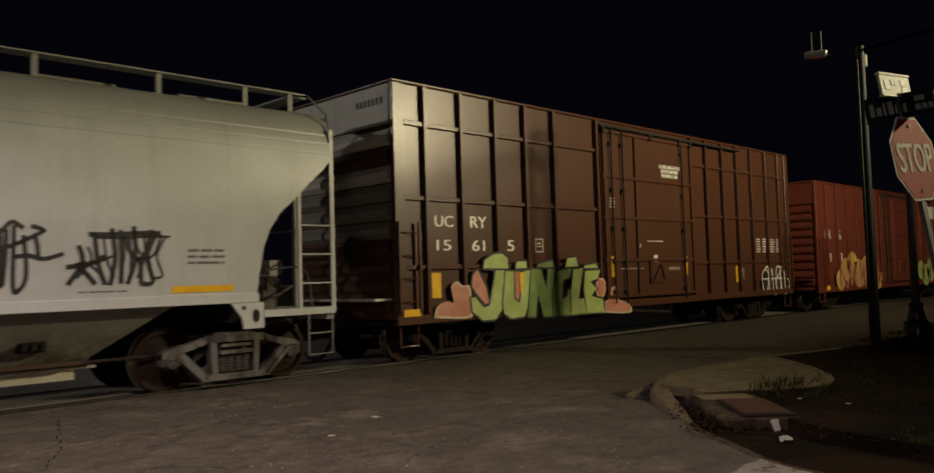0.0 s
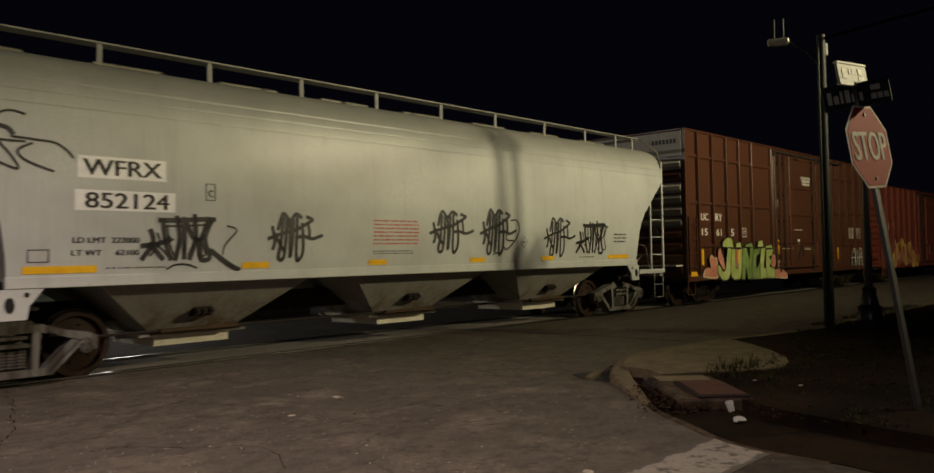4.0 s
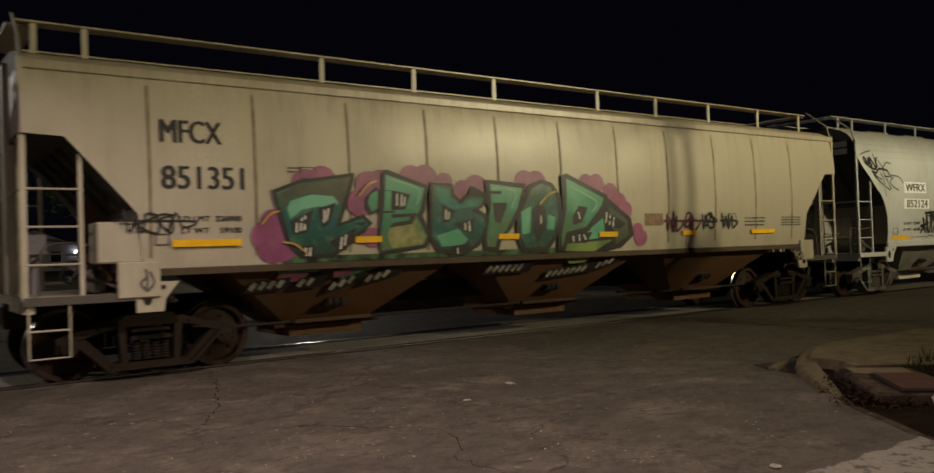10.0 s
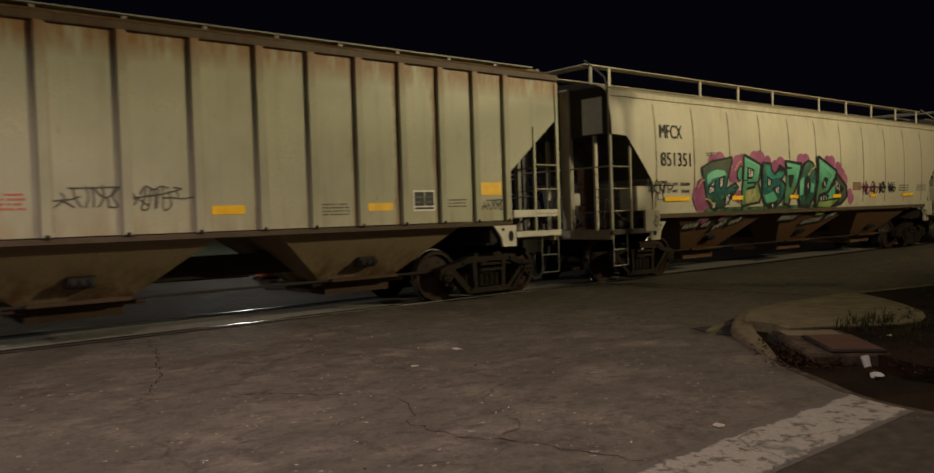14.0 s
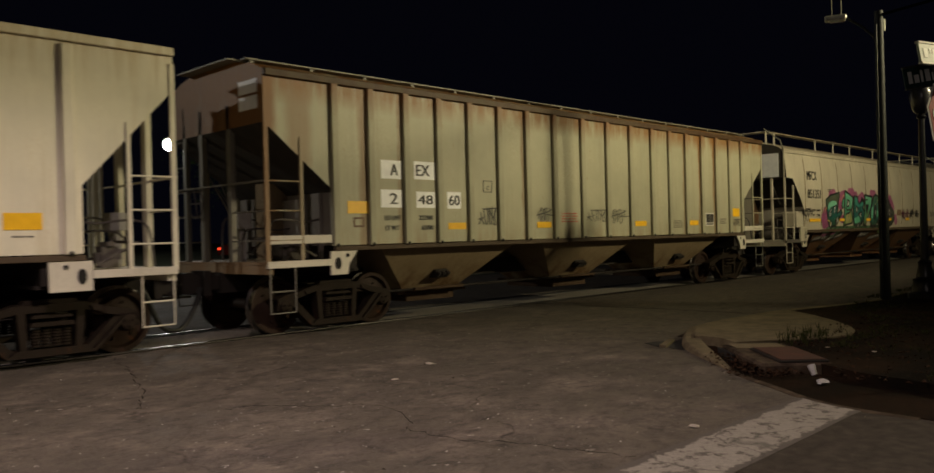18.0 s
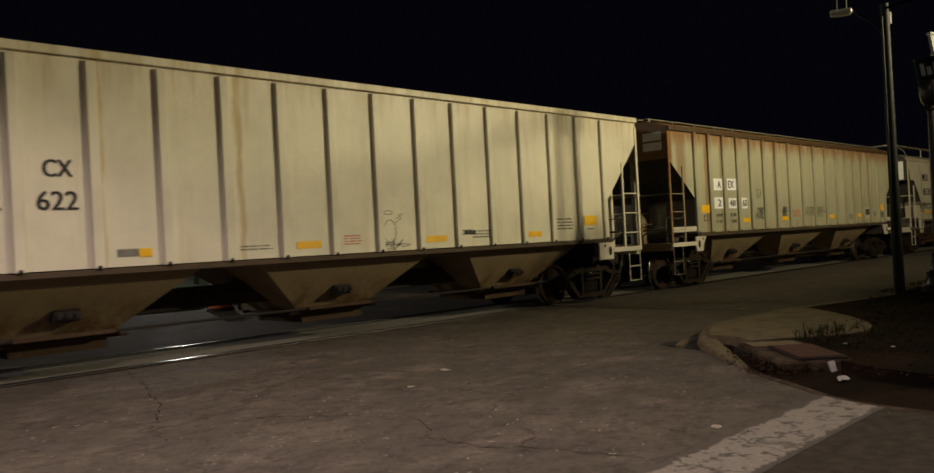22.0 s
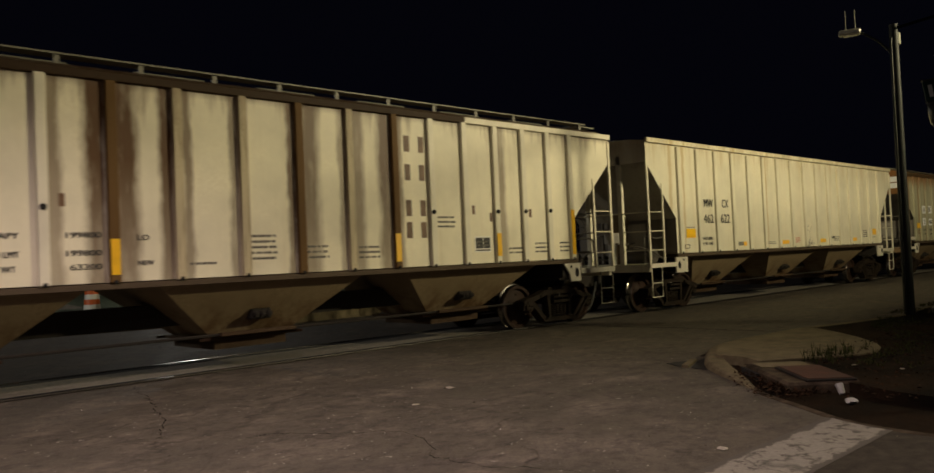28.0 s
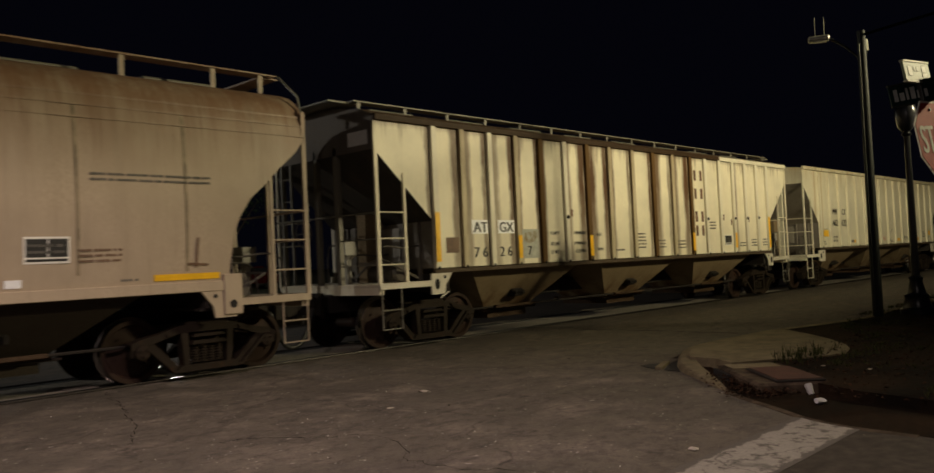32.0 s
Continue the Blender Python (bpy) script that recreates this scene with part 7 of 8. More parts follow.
for x, z0, z1, sk in ((-6.96, 1.47, 2.35, post_skin), (-4.71, 1.47, 1.92, post_skin), (-2.30, 1.45, 1.90, post_skin), (2.26, 1.46, 1.92, post_skin), (4.67, 1.48, 1.90, post_skin), (6.88, 1.45, 2.36, post_skin)):
    patch(atgx, "reflector", x - 0.055, x + 0.055, z0, z1, YELLOW, sk, 0.006, "yellow reflective strip")
placard(atgx, 4.08, 4.5, 1.56, 1.85, o)
patch(atgx, "rust_patch", -6.71, -6.38, 1.62, 1.9, BROWN_INK, o, 0.004, "dark rusty patch")
for k, z in enumerate((3.29, 2.81, 2.21, 1.84)):
    for x0, x1 in ((2.50, 2.62), (2.82, 2.94)):
        patch(atgx, "painted_mark", x0, x1, z, z + 0.27, BROWN_INK, o, 0.004, "brown painted bar")
for seed, x0, z0, n in ((81, 0.5, 1.55, 3), (82, 1.5, 1.52, 3), (83, -1.3, 1.52, 1), (84, 5.0, 1.5, 2), (85, 5.75, 1.5, 3), (86, 6.5, 1.5, 3), (87, -0.4, 1.56, 5), (88, 3.2, 2.0, 3)):
    fine_print(atgx, x0, x0 + 0.42, z0, z0 + 0.08 * n, n, INK, o, seed)
for x, z in ((4.05, 2.25), (4.5, 2.12), (5.6, 2.2), (6.2, 2.15), (-2.93, 2.3)):
    patch(atgx, "rust_chip", x, x + 0.07, z, z + 0.16, BROWN_INK, o, 0.003)

hook = mesh_of("cable_hook", lathe(bmesh.new(), [(-0.03, 0.01), (-0.025, 0.034), (0.0, 0.042)], 10, "y"), BLACK)
for x, z in ((4.67, 2.30), (5.44, 2.31), (6.18, 2.33), (-3.12, 2.29), (3.07, 2.28)):
    part("cable_hook", hook, BLACK, atgx, "dark cable eye on a post", (x, -1.513, z))

# tan hopper at the rear
o = la
for e in (-1, 1):
    plate = part("bolster_cover", box(*sorted((e * 6.97, e * 7.26)), -1.565, -1.50, 0.87, 1.44, bevel=0.015), TAN, last, "tall tan plate over the bolster")
    part("jacking_hole", lathe(bmesh.new(), [(-0.008, 0.004), (-0.004, 0.055), (0.002, 0.06)], 12, "y"), BLACK, plate, at=(e * 7.11, -1.566, 1.02))
fine_print(last, 5.2, 6.8, 2.66, 2.80, 2, INK, o, 90)
placard(last, 4.42, 4.94, 1.66, 1.98, o)
patch(last, "white_decal", 4.22, 4.40, 1.385, 1.48, DECAL, o, 0.009)
fine_print(last, 5.05, 5.57, 1.65, 1.85, 3, BROWN_INK, o, 91)
reflector(last, 5.99, 6.92, 1.385, 1.47, o)
fine_print(last, 5.56, 5.8, 1.39, 1.46, 1, INK, o, 92)
spray(last, [[(6.6, 1.95), (6.57, 1.55)], [(6.45, 1.6), (6.75, 1.58)]], 0.03, BROWN_INK, o, 0.006, "stain")


# ---- things at the street corner ----
def stop_sign():
    """A stop sign and two street-name blades on one leaning post."""
    lean = Matrix.Translation((7.86, 1.90, 0.03)) @ Matrix.Rotation(radians(-8.2), 4, Vector((0.95, 0.32, 0)))
    s = thing("stop_sign", "red octagonal stop sign and street-name blades on a leaning post", "road sign", lean)
    bm = boxes((-0.03, 0.03, -0.02, 0.0, -0.2, 2.98))
    for e in (-1, 1):
        quad_box(bm, e * 0.03 - 0.006, e * 0.03 + 0.006, -0.02, 0.016, -0.2, 2.98)
    part("post", bm, plain("dark_sign_post", (0.022, 0.023, 0.022), 0.6, 0.3), s, at=(0, 0, 0, 0, 0, -10))
    face = pose(0, 0, 2.38, 0, 0, -9.5)

    def octagon(r, y0, y1):
        return prism(bmesh.new(), [(r * math.cos(a), r * math.sin(a)) for a in (math.pi / 8 + math.pi * k / 4 for k in range(8))], y0, y1)

    plate = part("sign_plate", octagon(0.405, -0.028, -0.022), plain("sign_border", (0.62, 0.58, 0.50), 0.7, vary=0.1, gloss=0.12), s, "white-edged octagonal plate", face)
    red = plain("sign_red", (0.33, 0.030, 0.020), 0.7, vary=0.12, scale=3, gloss=0.12)
    part("red_face", octagon(0.382, -0.031, -0.0285), red, plate)
    for z in (0.29, -0.29):
        b = bmesh.new()
        tube(b, (0, -0.04, z), (0, -0.02, z), 0.016, 8)
        part("bolt", b, INK, plate)
    text(plate, "STOP", -0.30, 0.30, -0.125, 0.135, plain("sign_letters", (0.66, 0.62, 0.54), 0.7, vary=0.08, gloss=0.12), lambda z: 0.027)
    green = plain("blade_green", (0.005, 0.016, 0.015), 0.6, vary=0.2, gloss=0.1)
    pale = plain("blade_letters", (0.32, 0.33, 0.32), 0.6, vary=0.2, gloss=0.1)

    def blade(at, half, h, board, ink, bars, rim):
        b = part("street_blade", box(-half, half, -0.012, 0.012, -h, h, bevel=0.004), board, s, "street-name blade", at)
        part("blade_rim", boxes((-half, half, -0.02, 0.02, h, h + 0.016), (-half, half, -0.02, 0.02, -h - 0.016, -h)), rim, b)
        for x0, x1, z0, z1 in bars:
            part("letter_bar", box(x0 * half, x1 * half, -0.016, -0.0125, z0 * h, z1 * h), ink, b)

    blade(pose(0.0, 0, 2.86, 0, 0, -52), 0.295, 0.095, green, pale, [(-0.88, -0.76, -0.6, 0.6), (-0.70, -0.56, -0.6, 0.2), (-0.50, -0.43, -0.6, 0.6), (-0.36, -0.22, -0.6, 0.6), (-0.16, 0.0, -0.6, 0.2), (0.06, 0.16, -0.6, 0.2), (0.42, 0.7, 0.25, 0.75), (0.40, 0.56, -0.6, -0.05), (0.60, 0.74, -0.6, -0.05), (0.78, 0.92, -0.6, -0.05)], POLE)
    # brighter green for the upper blade: the lamp light on it is painted in
    lit = plain("blade_green_lit", (0.17, 0.20, 0.12), 0.6, vary=0.15)
    blade(pose(-0.03, 0, 3.045, 0, 0, -8), 0.275, 0.09, lit, plain("blade_white", (0.40, 0.41, 0.33), 0.6), [(-0.75, -0.45, -0.5, 0.5), (-0.3, -0.12, 0.0, 0.5), (-0.08, 0.08, 0.0, 0.5), (0.35, 0.62, 0.0, 0.6), (0.35, 0.7, -0.6, -0.15)], plain("blade_frame", (0.36, 0.345, 0.23), 0.6))
    part("bracket", box(-0.04, 0.04, -0.03, 0.03, 2.95, 2.965), POLE, s)


stop_sign()


def lamp_pole():
    p = thing("street_lamp", "dark street lamp pole with a short arm and unlit head", "street lamp", (15.24, 5.12, 0.05))
    bm = bmesh.new()
    tube(bm, (0, 0, 0), (0, 0, 5.35), 0.095, 14, 0.075)
    part("pole", bm, POLE, p)
    bm = tubes([(-0.11, 0.02, 0.0), (-0.098, 0.02, 5.1)], 0.018, 8)
    part("conduit", bm, POLE, p)
    part("arm", tubes([(0, 0, 4.70), (-0.03, 0.09, 4.90), (-0.09, 0.26, 5.10), (-0.15, 0.42, 5.23), (-0.2, 0.54, 5.30)], 0.022, 8), POLE, p)
    grey = plain("lamp_housing", (0.34, 0.33, 0.26), 0.4, vary=0.2)
    head = part("lamp_head", box(-0.11, 0.11, -0.19, 0.19, -0.045, 0.05, bevel=0.025), grey, p, "pale grey lamp housing, unlit", (-0.24, 0.68, 5.31, 0, 0, 20))
    part("lens", box(-0.08, 0.08, -0.14, 0.10, -0.06, -0.046), plain("dull_lens", (0.3, 0.3, 0.26), 0.2), head)
    for y in (-0.10, 0.06):
        part("antenna", tubes([(0, y, 0.05), (0, y, 0.42)], 0.008, 6), grey, head)
    part("box", box(0.09, 0.20, -0.06, 0.06, 5.0, 5.22, bevel=0.01), plain("box_grey", (0.20, 0.20, 0.16), 0.5), p, "small grey box")


lamp_pole()


def black_post():
    p = thing("lamp_post", "black ornamental cast-iron lamp post with a flared base", "lamp post", (15.86, 4.62, 0.08))
    iron = plain("black_iron", (0.012, 0.012, 0.013), 0.3, vary=0.2)
    part("base", lathe(bmesh.new(), [(0, 0.30), (0.10, 0.30), (0.13, 0.25), (0.30, 0.20), (0.36, 0.22), (0.40, 0.16), (0.62, 0.11), (0.68, 0.13), (0.72, 0.09)], 16, "z"), iron, p)
    part("shaft", lathe(bmesh.new(), [(0.72, 0.075), (3.32, 0.055), (3.36, 0.09), (3.42, 0.05)], 12, "z"), iron, p)
    part("lantern", lathe(bmesh.new(), [(3.42, 0.08), (3.50, 0.15), (3.78, 0.20), (3.96, 0.14), (4.06, 0.05), (4.18, 0.02)], 14, "z"), plain("dark_lantern", (0.03, 0.03, 0.035), 0.25), p, "dark unlit lantern")


black_post()


def street_light(name, at, label, foot, glare, twin=False):
    """A tall street light that gives the place its light."""
    p = thing(name, label, "street lamp", (foot[0], foot[1], foot[2]))
    h = at[2] - foot[2]
    bm = bmesh.new()
    tube(bm, (0, 0, 0), (0, 0, h + 0.35), 0.12, 12, 0.08)
    part("pole", bm, POLE, p)
    dx, dy = at[0] - foot[0], at[1] - foot[1]
    part("arm", tubes([(0, 0, h + 0.25), (dx * 0.6, dy * 0.6, h + 0.33), (dx, dy, h + 0.30)], 0.03, 8), POLE, p)
    for side in ((-1, 1) if twin else (0,)):
        hx, hy = dx + side * 0.33, dy + side * 0.17
        part("lamp_head", box(hx - 0.17, hx + 0.17, hy - 0.17, hy + 0.17, h + 0.30, h + 0.38, bevel=0.02), POLE, p)
    if twin:
        # unseen disc, added to keep this lamp's light off the nearer ground
        part("light_blocker", lathe(bmesh.new(), [(h - 0.475, 1.0), (h - 0.455, 1.0)], 40, "z", (dx, dy, 0)), POLE, p, "flat disc added below the lamp heads to block light")
        part("light_blocker_rod", tubes([(dx - 0.1, dy, h + 0.31), (dx - 0.1, dy, h - 0.455)], 0.01, 6), POLE, p)
    bulb = bmesh.new()
    # the far bulb is oversized so that it also stands for its glare
    bmesh.ops.create_uvsphere(bulb, u_segments=16, v_segments=10, radius=0.05 if glare < 100 else 0.26)
    b = part("bulb", bulb, glow(name + "_glow", (1.0, 0.95, 0.85), glare), p, "glowing bulb", (dx, dy, h))
    b.visible_shadow = False
    return p


street_light("street_light", LAMP_EAST, "tall twin-headed street light behind the corner", (17.4, -5.4, 0.08), 12, True)
cable = tagged(part("cable", tubes(smooth_line([(15.24, 5.12, 5.32), (16.3, -0.4, 6.2), (17.4, -5.4, 7.6)], 6), 0.026, 6), plain("cable_black", (0.004, 0.004, 0.004), 0.9, gloss=0.0)), "black service cable between two street lamp poles", "cable")
street_light("street_light", LAMP_WEST, "tall street light with a long arm over the side street", (-2.2, -1.2, -0.02), 12)
# pole and head for the added south fill
street_light("street_light", FILL_SOUTH, "unseen added fill lamp on a tall pole", (-9.4, -6.0, -0.02), 12)
street_light("street_light", LAMP_FAR, "bright white street light across the tracks", (18.2, 38.4, 0.0), 101)
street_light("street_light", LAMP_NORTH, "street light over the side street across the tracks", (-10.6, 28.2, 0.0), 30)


def inlet():
    m = pose(7.62, 3.98, 0, 0, 0, 42.5)
    s = thing("storm_inlet", "weathered concrete storm inlet box with a rusty steel lid", "storm drain", m)
    part("slab", box(-0.62, 0.84, -0.50, 0.22, -0.1, 0.098, bevel=0.025), GRIT, s, "weathered concrete slab")
    rusty = plain("rusty_lid", (0.055, 0.015, 0.008), 0.8, vary=0.4, scale=6, relief=0.4)
    part("lid_frame", box(-0.60, 0.36, -0.46, 0.04, 0.099, 0.122, bevel=0.008), UNDER, s, "dark steel frame round the lid")
    part("lid", box(-0.57, 0.33, -0.43, 0.01, 0.123, 0.130, bevel=0.003), rusty, s, "rust-red steel lid")
    part("back_rim", box(0.43, 0.80, -0.40, 0.16, 0.099, 0.112, bevel=0.006), CONCRETE, s, "pale broken rim of the slab")
    # black block; the mouth's shade is painted, no opening is cut
    part("throat", box(0.30, 0.86, 0.221, 0.26, -0.02, 0.06), BLACK, s, "black block standing for the inlet's shaded mouth")


inlet()


def drain():
    d = thing("drain_hole", "broken dark drain hole at the kerb", "drain", (8.13, 5.21, -0.02))
    # flat black pieces carry the shade of the hole and crack
    part("hole", prism_flat([(0.0, 0.01), (0.07, 0.27), (0.67, 0.51), (0.95, 0.57), (0.43, 0.30)], 0.004, 0.009), BLACK, d)
    part("outer_crack", prism_flat([(0.07, 0.41), (0.27, 0.74), (0.45, 0.70), (0.60, 0.62)], 0.004, 0.008), BLACK, d)
    part("rubble", prism_flat([(0.06, 0.30), (0.66, 0.53), (0.63, 0.60), (0.05, 0.39)], 0.002, 0.035), CONCRETE, d, "broken pale concrete lip")


def prism_flat(outline, z0, z1):
    bm = bmesh.new()
    a = [bm.verts.new((x, y, z1)) for x, y in outline]
    b = [bm.verts.new((x, y, z0)) for x, y in outline]
    bm.faces.new(a)
    for i in range(len(a)):
        j = (i + 1) % len(a)
        bm.faces.new((a[j], a[i], b[i], b[j]))
    return bm


drain()


def litter():
    bm = bmesh.new()
    rnd = random.Random(3)
    rings = []
    for k, (z, r) in enumerate(((0, 0.026), (0.04, 0.030), (0.08, 0.034), (0.10, 0.036))):
        rings.append([bm.verts.new((r * math.cos(a) * (1 + rnd.uniform(-0.2, 0.2)), r * math.sin(a) * (1 + rnd.uniform(-0.2, 0.2)), z)) for a in (2 * math.pi * i / 10 for i in range(10))])
    for a, b in zip(rings, rings[1:]):
        for i in range(10):
            bm.faces.new((a[i], a[(i + 1) % 10], b[(i + 1) % 10], b[i]))
    bm.faces.new(rings[0][::-1])
    paper = plain("white_paper", (0.40, 0.39, 0.37), 0.8, vary=0.15)
    cup = part("paper_cup", bm, paper)
    cup.matrix_basis = pose(6.92, 3.17, 0.055, 0, 28, 60)
    tagged(cup, "crumpled white paper cup lying in the gutter leaves", "litter")
    wad = bmesh.new()
    bmesh.ops.create_icosphere(wad, subdivisions=2, radius=0.055)
    for v in wad.verts:
        v.co = v.co * (1 + rnd.uniform(-0.3, 0.3))
        v.co.z *= 0.5
    w = part("paper_wad", wad, paper)
    w.matrix_basis = pose(6.82, 3.06, 0.02)
    tagged(w, "crumpled white paper in the gutter", "litter")


litter()


def scrap(at, size, seed, label):
    """A thin crumpled bit of paper or leaf."""
    r = random.Random(seed)
    bm = bmesh.new()
    ring = [bm.verts.new((size * math.cos(a) * r.uniform(0.6, 1.1), 0.6 * size * math.sin(a) * r.uniform(0.6, 1.1), r.uniform(0.002, 0.25 * size))) for a in (2 * math.pi * i / 9 for i in range(9))]
    top = bm.verts.new((0, 0, 0.30 * size))
    low = bm.verts.new((0, 0, 0.0))
    for i in range(9):
        bm.faces.new((ring[i], ring[(i + 1) % 9], top))
        bm.faces.new((ring[(i + 1) % 9], ring[i], low))
    ob = part("paper_scrap", bm, plain("scrap_paper", (0.42, 0.38, 0.31), 0.8, vary=0.3))
    ob.matrix_basis = pose(*at, 0, 0, seed * 47)
    tagged(ob, label, "litter")


scrap((4.69, 3.19, -0.02), 0.07, 1, "pale flattened scrap of paper on the asphalt")
scrap((5.55, 7.04, -0.02), 0.09, 2, "pale crumpled scrap of paper near the rails")
scrap((4.64, 6.58, -0.02), 0.05, 3, "small white scrap of paper on the asphalt")
scrap((8.55, 3.66, 0.086), 0.05, 4, "small white scrap of paper on the bare verge")
scrap((8.5, 3.15, 0.086), 0.04, 5, "small white scrap of paper in thin grass")


def scatter(name, label, spots, make, material, category):
    """Many small pieces that nobody could count, as one object."""
    bm = bmesh.new()
    for s in spots:
        make(bm, *s)
    me = mesh_of(name, bm, material, 0)
    ob = new(name, me)
    return tagged(ob, label, category, "", "stuff")


def leaf(bm, x, y, z, a, r, tilt):
    c, s = math.cos(a) * r, math.sin(a) * r
    v = [bm.verts.new(p) for p in ((x - c, y - s, z), (x + 0.5 * s, y - 0.5 * c, z + tilt), (x + c, y + s, z + 0.3 * tilt), (x - 0.5 * s, y + 0.5 * c, z + 0.6 * tilt))]
    bm.faces.new(v)


def tuft(bm, x, y, z, a, h, lean):
    for k in range(5):
        b = a + k * 1.3
        w = 0.006
        dx, dy = math.cos(b), math.sin(b)
        v = [bm.verts.new(p) for p in ((x - dy * w, y + dx * w, z), (x + dy * w, y - dx * w, z), (x + dx * lean, y + dy * lean, z + h))]
        bm.faces.new(v)


def island(name, a, b, rough=0.9):
    m, nt, bs = nodes_of(name, rough)
    bs.inputs["Specular IOR Level"].default_value = 0.1
    g = nt.nodes.new("ShaderNodeNewGeometry")
    nt.links.new(mix(nt, g.outputs["Random Per Island"], a, b), bs.inputs["Base Color"])
    return m


rnd = random.Random(11)
gut = offset_line(GUTTER, 0.40)
spots = []
for k in range(1500):
    i = rnd.randrange(len(gut) - 14, len(gut) - 1)
    p, q = Vector(gut[i]), Vector(gut[i + 1])
    c = p.lerp(q, rnd.random())
    spots.append((c.x + rnd.gauss(0, 0.22), c.y + rnd.gauss(0, 0.16), rnd.uniform(0.0, 0.05), rnd.uniform(0, 6.3), rnd.uniform(0.012, 0.035), rnd.uniform(0, 0.03)))
for k in range(2600):
    spots.append((rnd.uniform(6.7, 15.5), rnd.uniform(1.0, 4.4), rnd.uniform(0.087, 0.11), rnd.uniform(0, 6.3), rnd.uniform(0.012, 0.035), rnd.uniform(0, 0.03)))
spots = [s for s in spots if s[1] < 2.5 + 0.62 * (s[0] - 6.1) or s[2] < 0.06]
scatter("dead_leaves", "brown dead leaves in the gutter and on the verge", spots, leaf, island("dead_leaf", (0.012, 0.007, 0.004), (0.060, 0.029, 0.015)), "leaves")
spots = []
for k in range(9000):
    x, y = rnd.uniform(6.9, 20), rnd.uniform(-1.0, 5.2)
    if y < 2.0 + 0.24 * (x - 6.1) and noise.noise(Vector((x * 0.6, y * 0.6, 0))) > -0.12:
        spots.append((x, y, 0.085, rnd.uniform(0, 6.3), rnd.uniform(0.02, 0.075), rnd.uniform(0.01, 0.06)))
for k in range(1300):
    x = rnd.uniform(8.6, 22)
    y = float(np.interp(x, [8.6, 10.5, 12.0, 13.0, 15.0, 22.0], [3.75, 3.9, 4.5, 5.1, 5.6, 5.8])) - abs(rnd.gauss(0, 0.5)) - 0.05
    if noise.noise(Vector((x * 1.1, y * 1.1, 3))) > -0.1:
        spots.append((x, y, 0.085, rnd.uniform(0, 6.3), rnd.uniform(0.015, 0.06), rnd.uniform(0.02, 0.07)))
for k in range(60):
    spots.append((rnd.gauss(9.3, 0.35), rnd.gauss(4.1, 0.18), 0.085, rnd.uniform(0, 6.3), rnd.uniform(0.05, 0.16), rnd.uniform(0.02, 0.08)))
scatter("grass", "thin dark grass on the corner verge", spots, tuft, island("grass_blade", (0.014, 0.018, 0.005), (0.075, 0.085, 0.026)), "grass")
spots = [(rnd.uniform(-4, 9), rnd.uniform(2.2, 10.2), -0.018, rnd.uniform(0, 6.3), rnd.uniform(0.006, 0.02), rnd.uniform(0, 0.012)) for k in range(220)]
bits = plain("glass_crumb", (0.85, 0.82, 0.78), 0.15, vary=0.1, gloss=0.8)
crumbs = [(rnd.uniform(0, 9), rnd.uniform(2.6, 9.8), -0.018, rnd.uniform(0, 6.3), rnd.uniform(0.006, 0.011), rnd.uniform(0, 0.012)) for k in range(60)]
scatter("glass_crumbs", "tiny pale glass crumbs scattered on the asphalt", crumbs, leaf, bits, "debris")
scatter("road_debris", "small stones and bits of leaf on the asphalt", spots, leaf, island("debris", (0.03, 0.025, 0.02), (0.24, 0.21, 0.17)), "debris")


# ---- across the tracks ----
def tree(x, y, z, h, seed, label):
    t = thing("tree", label, "tree", (x, y, z))
    rnd = random.Random(seed)
    bm = bmesh.new()
    tube(bm, (0, 0, -0.3), (0.1, 0, h * 0.35), 0.32, 10, 0.22)
    tips = []
    for k in range(9):
        a = k * 0.7 + rnd.uniform(-0.2, 0.2)
        r = h * rnd.uniform(0.16, 0.34)
        tip = (r * math.cos(a), r * math.sin(a), h * rnd.uniform(0.5, 0.92))
        tube(bm, (0.1, 0, h * rnd.uniform(0.24, 0.35)), tip, 0.12, 7, 0.03)
        tips.append(Vector(tip))
    part("trunk", bm, plain("bark", (0.06, 0.045, 0.035), 0.9, vary=0.4, scale=5, relief=0.8), t)
    bm = bmesh.new()
    for k in range(2600):
        c = rnd.choice(tips)
        d = Vector((rnd.gauss(0, 1), rnd.gauss(0, 1), rnd.gauss(0, 0.8))) * h * 0.10
        leaf(bm, c.x + d.x, c.y + d.y, c.z + d.z, rnd.uniform(0, 6.3), rnd.uniform(0.08, 0.2), rnd.uniform(-0.15, 0.15))
    me = mesh_of("crown", bm, island("leaves", (0.03, 0.06, 0.015), (0.08, 0.13, 0.04)), 0)
    part("crown", me, None, t)


tree(9.4, 48.5, 0.55, 7.0, 2, "dark green broadleaf tree on the far verge")
tree(33.0, 60.0, 0.7, 9.0, 4, "dark broadleaf tree far across the tracks")


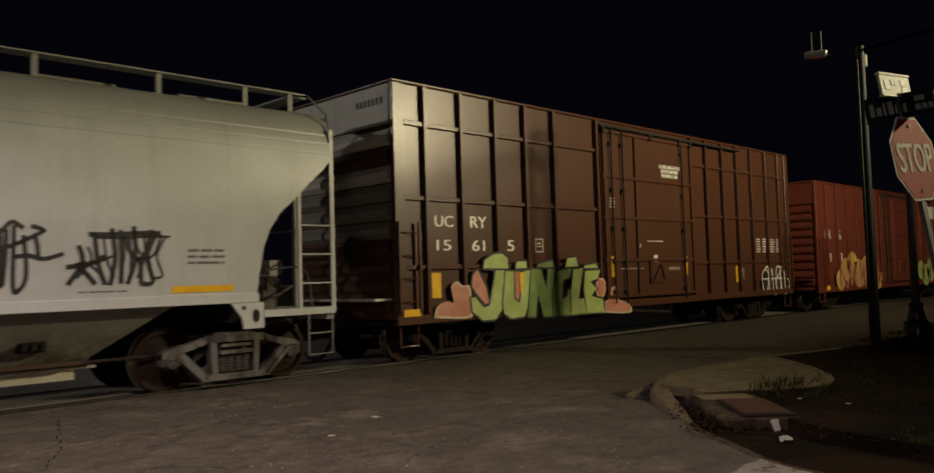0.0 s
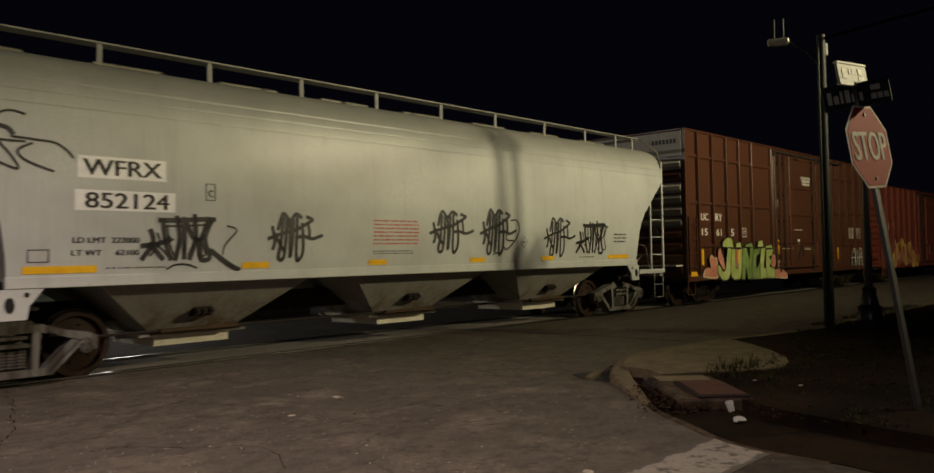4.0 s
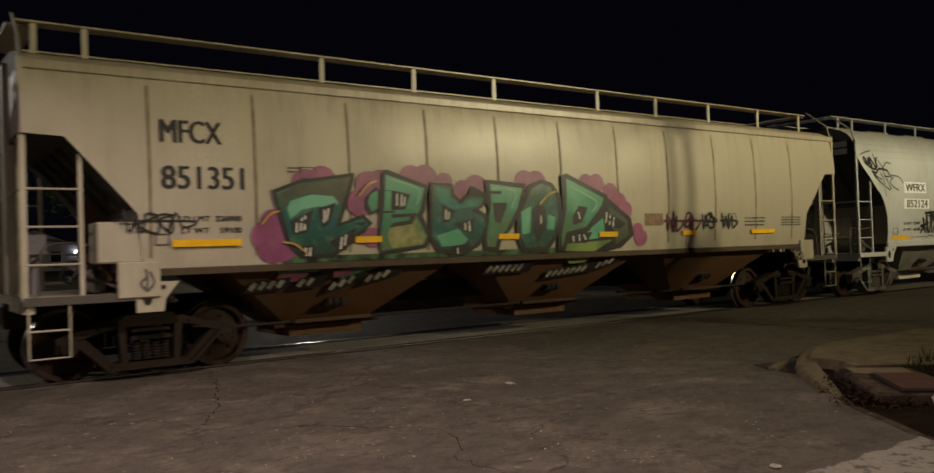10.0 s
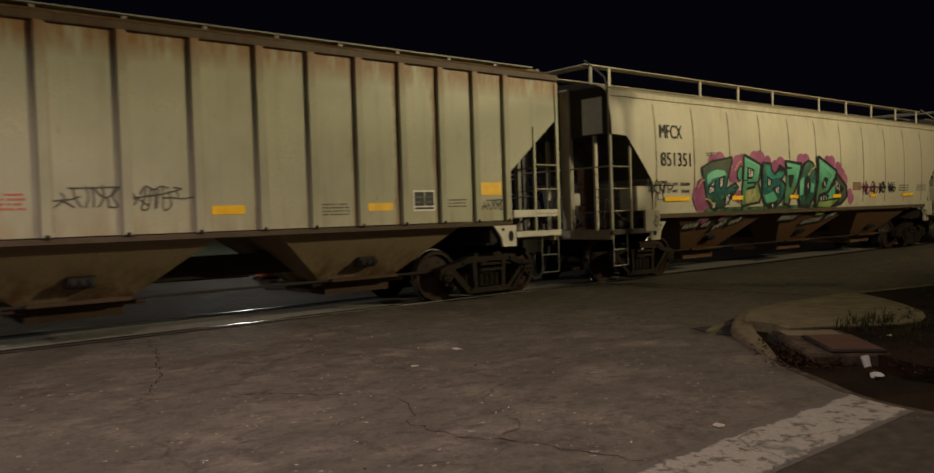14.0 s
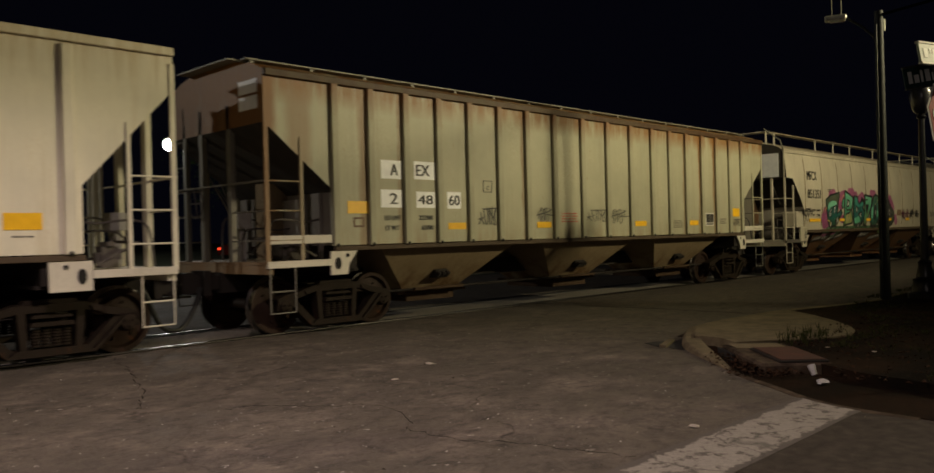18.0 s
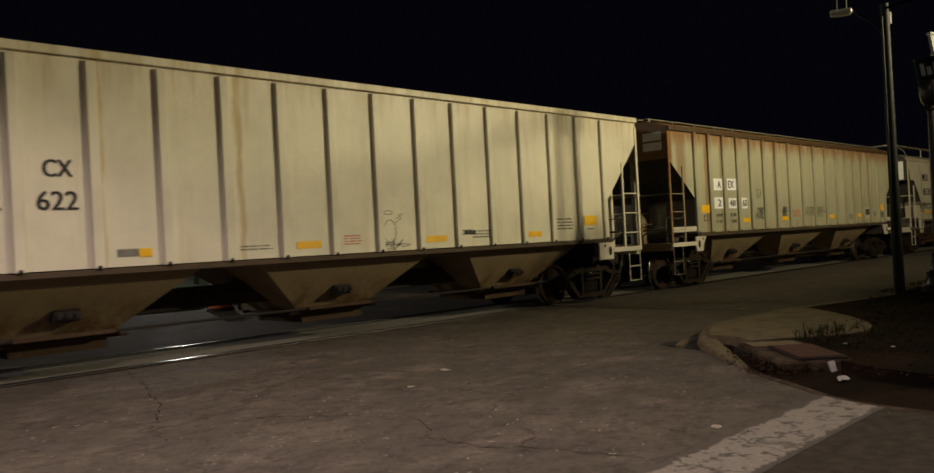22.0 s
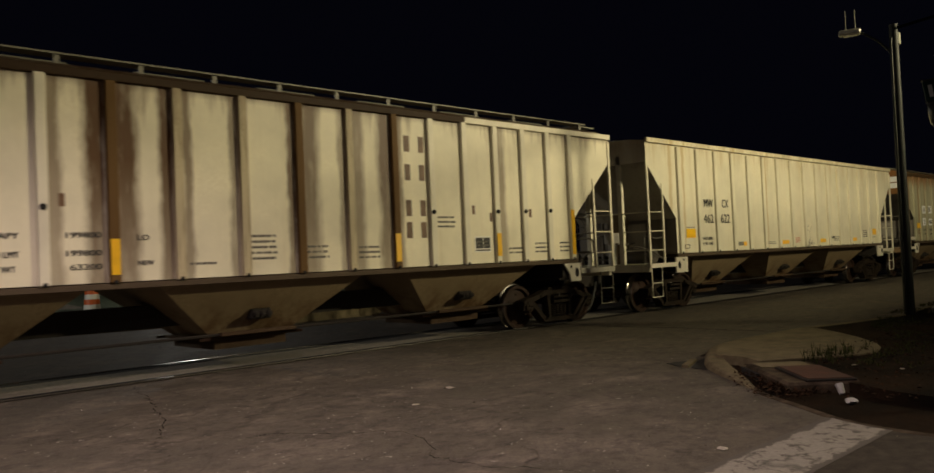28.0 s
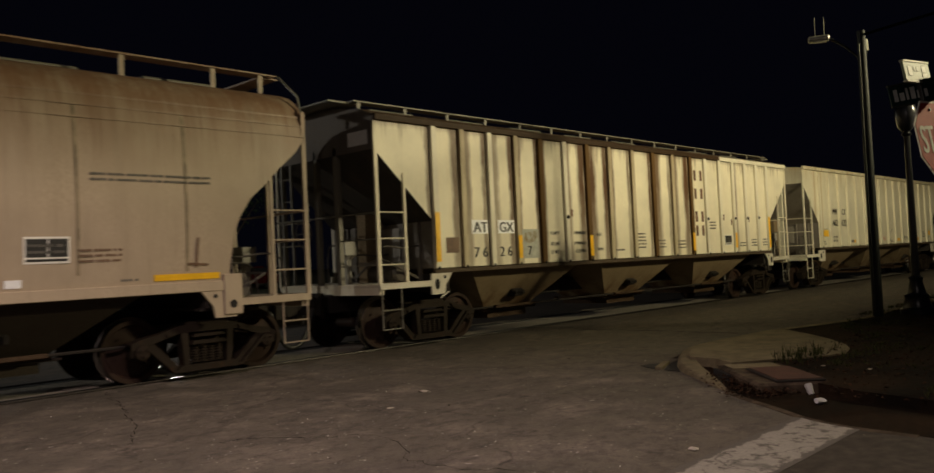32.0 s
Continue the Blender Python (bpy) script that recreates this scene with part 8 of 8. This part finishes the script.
def traffic_barrel(x, y, label):
    """A tapered plastic traffic drum with bands on a black rubber base."""
    b = thing("traffic_barrel", label, "traffic barrel", (x, y, -0.015), "orange traffic barrels")
    orange, white = plain("barrel_orange", (0.62, 0.12, 0.02), 0.5, vary=0.15), plain("barrel_white", (0.75, 0.73, 0.70), 0.5, vary=0.1)
    part("base", lathe(bmesh.new(), [(0, 0.36), (0.06, 0.36), (0.08, 0.31)], 18, "z"), HOSE, b, "black rubber base")
    for k in range(5):
        z0, r0, r1 = 0.08 + 0.18 * k, 0.30 - 0.016 * k, 0.30 - 0.016 * (k + 1)
        part("band", lathe(bmesh.new(), [(z0, r0), (z0 + 0.16, r1 + 0.002), (z0 + 0.18, r1 - 0.012)], 18, "z"), white if k % 2 else orange, b)
    part("handle", lathe(bmesh.new(), [(0.98, 0.20), (1.0, 0.10), (1.04, 0.08), (1.05, 0.02)], 14, "z"), orange, b)


traffic_barrel(9.55, 19.75, "orange and white traffic barrel beside a low slab")
traffic_barrel(9.75, 29.85, "orange and white traffic barrel on the dark grass")
traffic_barrel(8.97, 36.30, "orange and white traffic barrel at the far street")


def parked_car():
    c = thing("parked_car", "red parked car on the grass across the tracks", "car", pose(25.6, 44.5, 0.35, 0, 0, 12))
    red = plain("car_red", (0.045, 0.005, 0.004), 0.25, vary=0.1)
    bm = bmesh.new()
    prism(bm, [(-2.1, 0.35), (-2.15, 0.75), (-1.9, 0.92), (-1.2, 0.98), (-0.7, 1.38), (0.7, 1.40), (1.3, 0.98), (2.0, 0.88), (2.15, 0.6), (2.1, 0.35)], -0.85, 0.85)
    part("body", bm, red, c)
    part("window", box(-0.95, 1.05, -0.857, 0.857, 1.0, 1.30), plain("car_glass", (0.02, 0.02, 0.025), 0.1), c)
    for x in (-1.3, 1.3):
        for y in (-0.8, 0.8):
            part("wheel", lathe(bmesh.new(), [(-0.1, 0.2), (-0.1, 0.31), (0.1, 0.31), (0.1, 0.2)], 16), HOSE, c, at=(x, y, 0.31))
    for y in (-0.65, 0.65):
        part("tail_light", box(-2.17, -2.1, y - 0.14, y + 0.14, 0.66, 0.8), glow("tail_glow", (1.0, 0.06, 0.02), 1.2), c, "red tail light")


parked_car()


def house():
    h = thing("house", "pale house with a gable roof far across the tracks", "house", pose(13.2, 100.0, 0.83, 0, 0, 8))
    wall = plain("pale_siding", (0.42, 0.40, 0.42), 0.7, vary=0.15, scale=2)
    bm = bmesh.new()
    prism(bm, [(-4.5, 0), (4.5, 0), (4.5, 2.8), (0, 4.6), (-4.5, 2.8)], 0, 7)
    part("wall", bm, wall, h)
    bm = bmesh.new()
    prism(bm, [(-5.0, 2.62), (0, 4.66), (5.0, 2.62), (5.0, 2.80), (0, 4.86), (-5.0, 2.80)], -0.4, 7.4)
    part("roof", bm, UNDER, h)
    for x in (-2.6, 1.6):
        w = part("window", box(x, x + 1.1, -0.03, 0.05, 1.0, 2.2), plain("dark_pane", (0.02, 0.02, 0.025), 0.1), h)
        part("window_frame", boxes((x - 0.08, x, -0.05, 0.02, 0.92, 2.28), (x + 1.1, x + 1.18, -0.05, 0.02, 0.92, 2.28), (x, x + 1.1, -0.05, 0.02, 2.2, 2.28), (x, x + 1.1, -0.05, 0.02, 0.92, 1.0)), WHITE, w)
    bulb = bmesh.new()
    bmesh.ops.create_icosphere(bulb, subdivisions=1, radius=0.16)
    part("porch_light", bulb, glow("porch_glow", (0.8, 0.85, 1.0), 12), h, "small white porch light", (4.2, -0.25, 2.1))


house()


# ---- what moves ----
def rolled(t):
    ts = [r[0] for r in TRAVEL]
    return float(np.interp(t, ts, [r[1] for r in TRAVEL]))


def motions():
    for car in CARS:
        at = car.matrix_basis.translation.copy()
        walk(car, [(t, pose(at.x + s, at.y, at.z)) for t, s in TRAVEL])
    steps = [0.2 * k for k in range(161)]
    for wheel, x in WHEELS:
        walk(wheel, [(t, pose(x, 0, WHEEL_R, 0, math.degrees(rolled(t) / WHEEL_R), 0)) for t in steps])


set_texts()
motions()
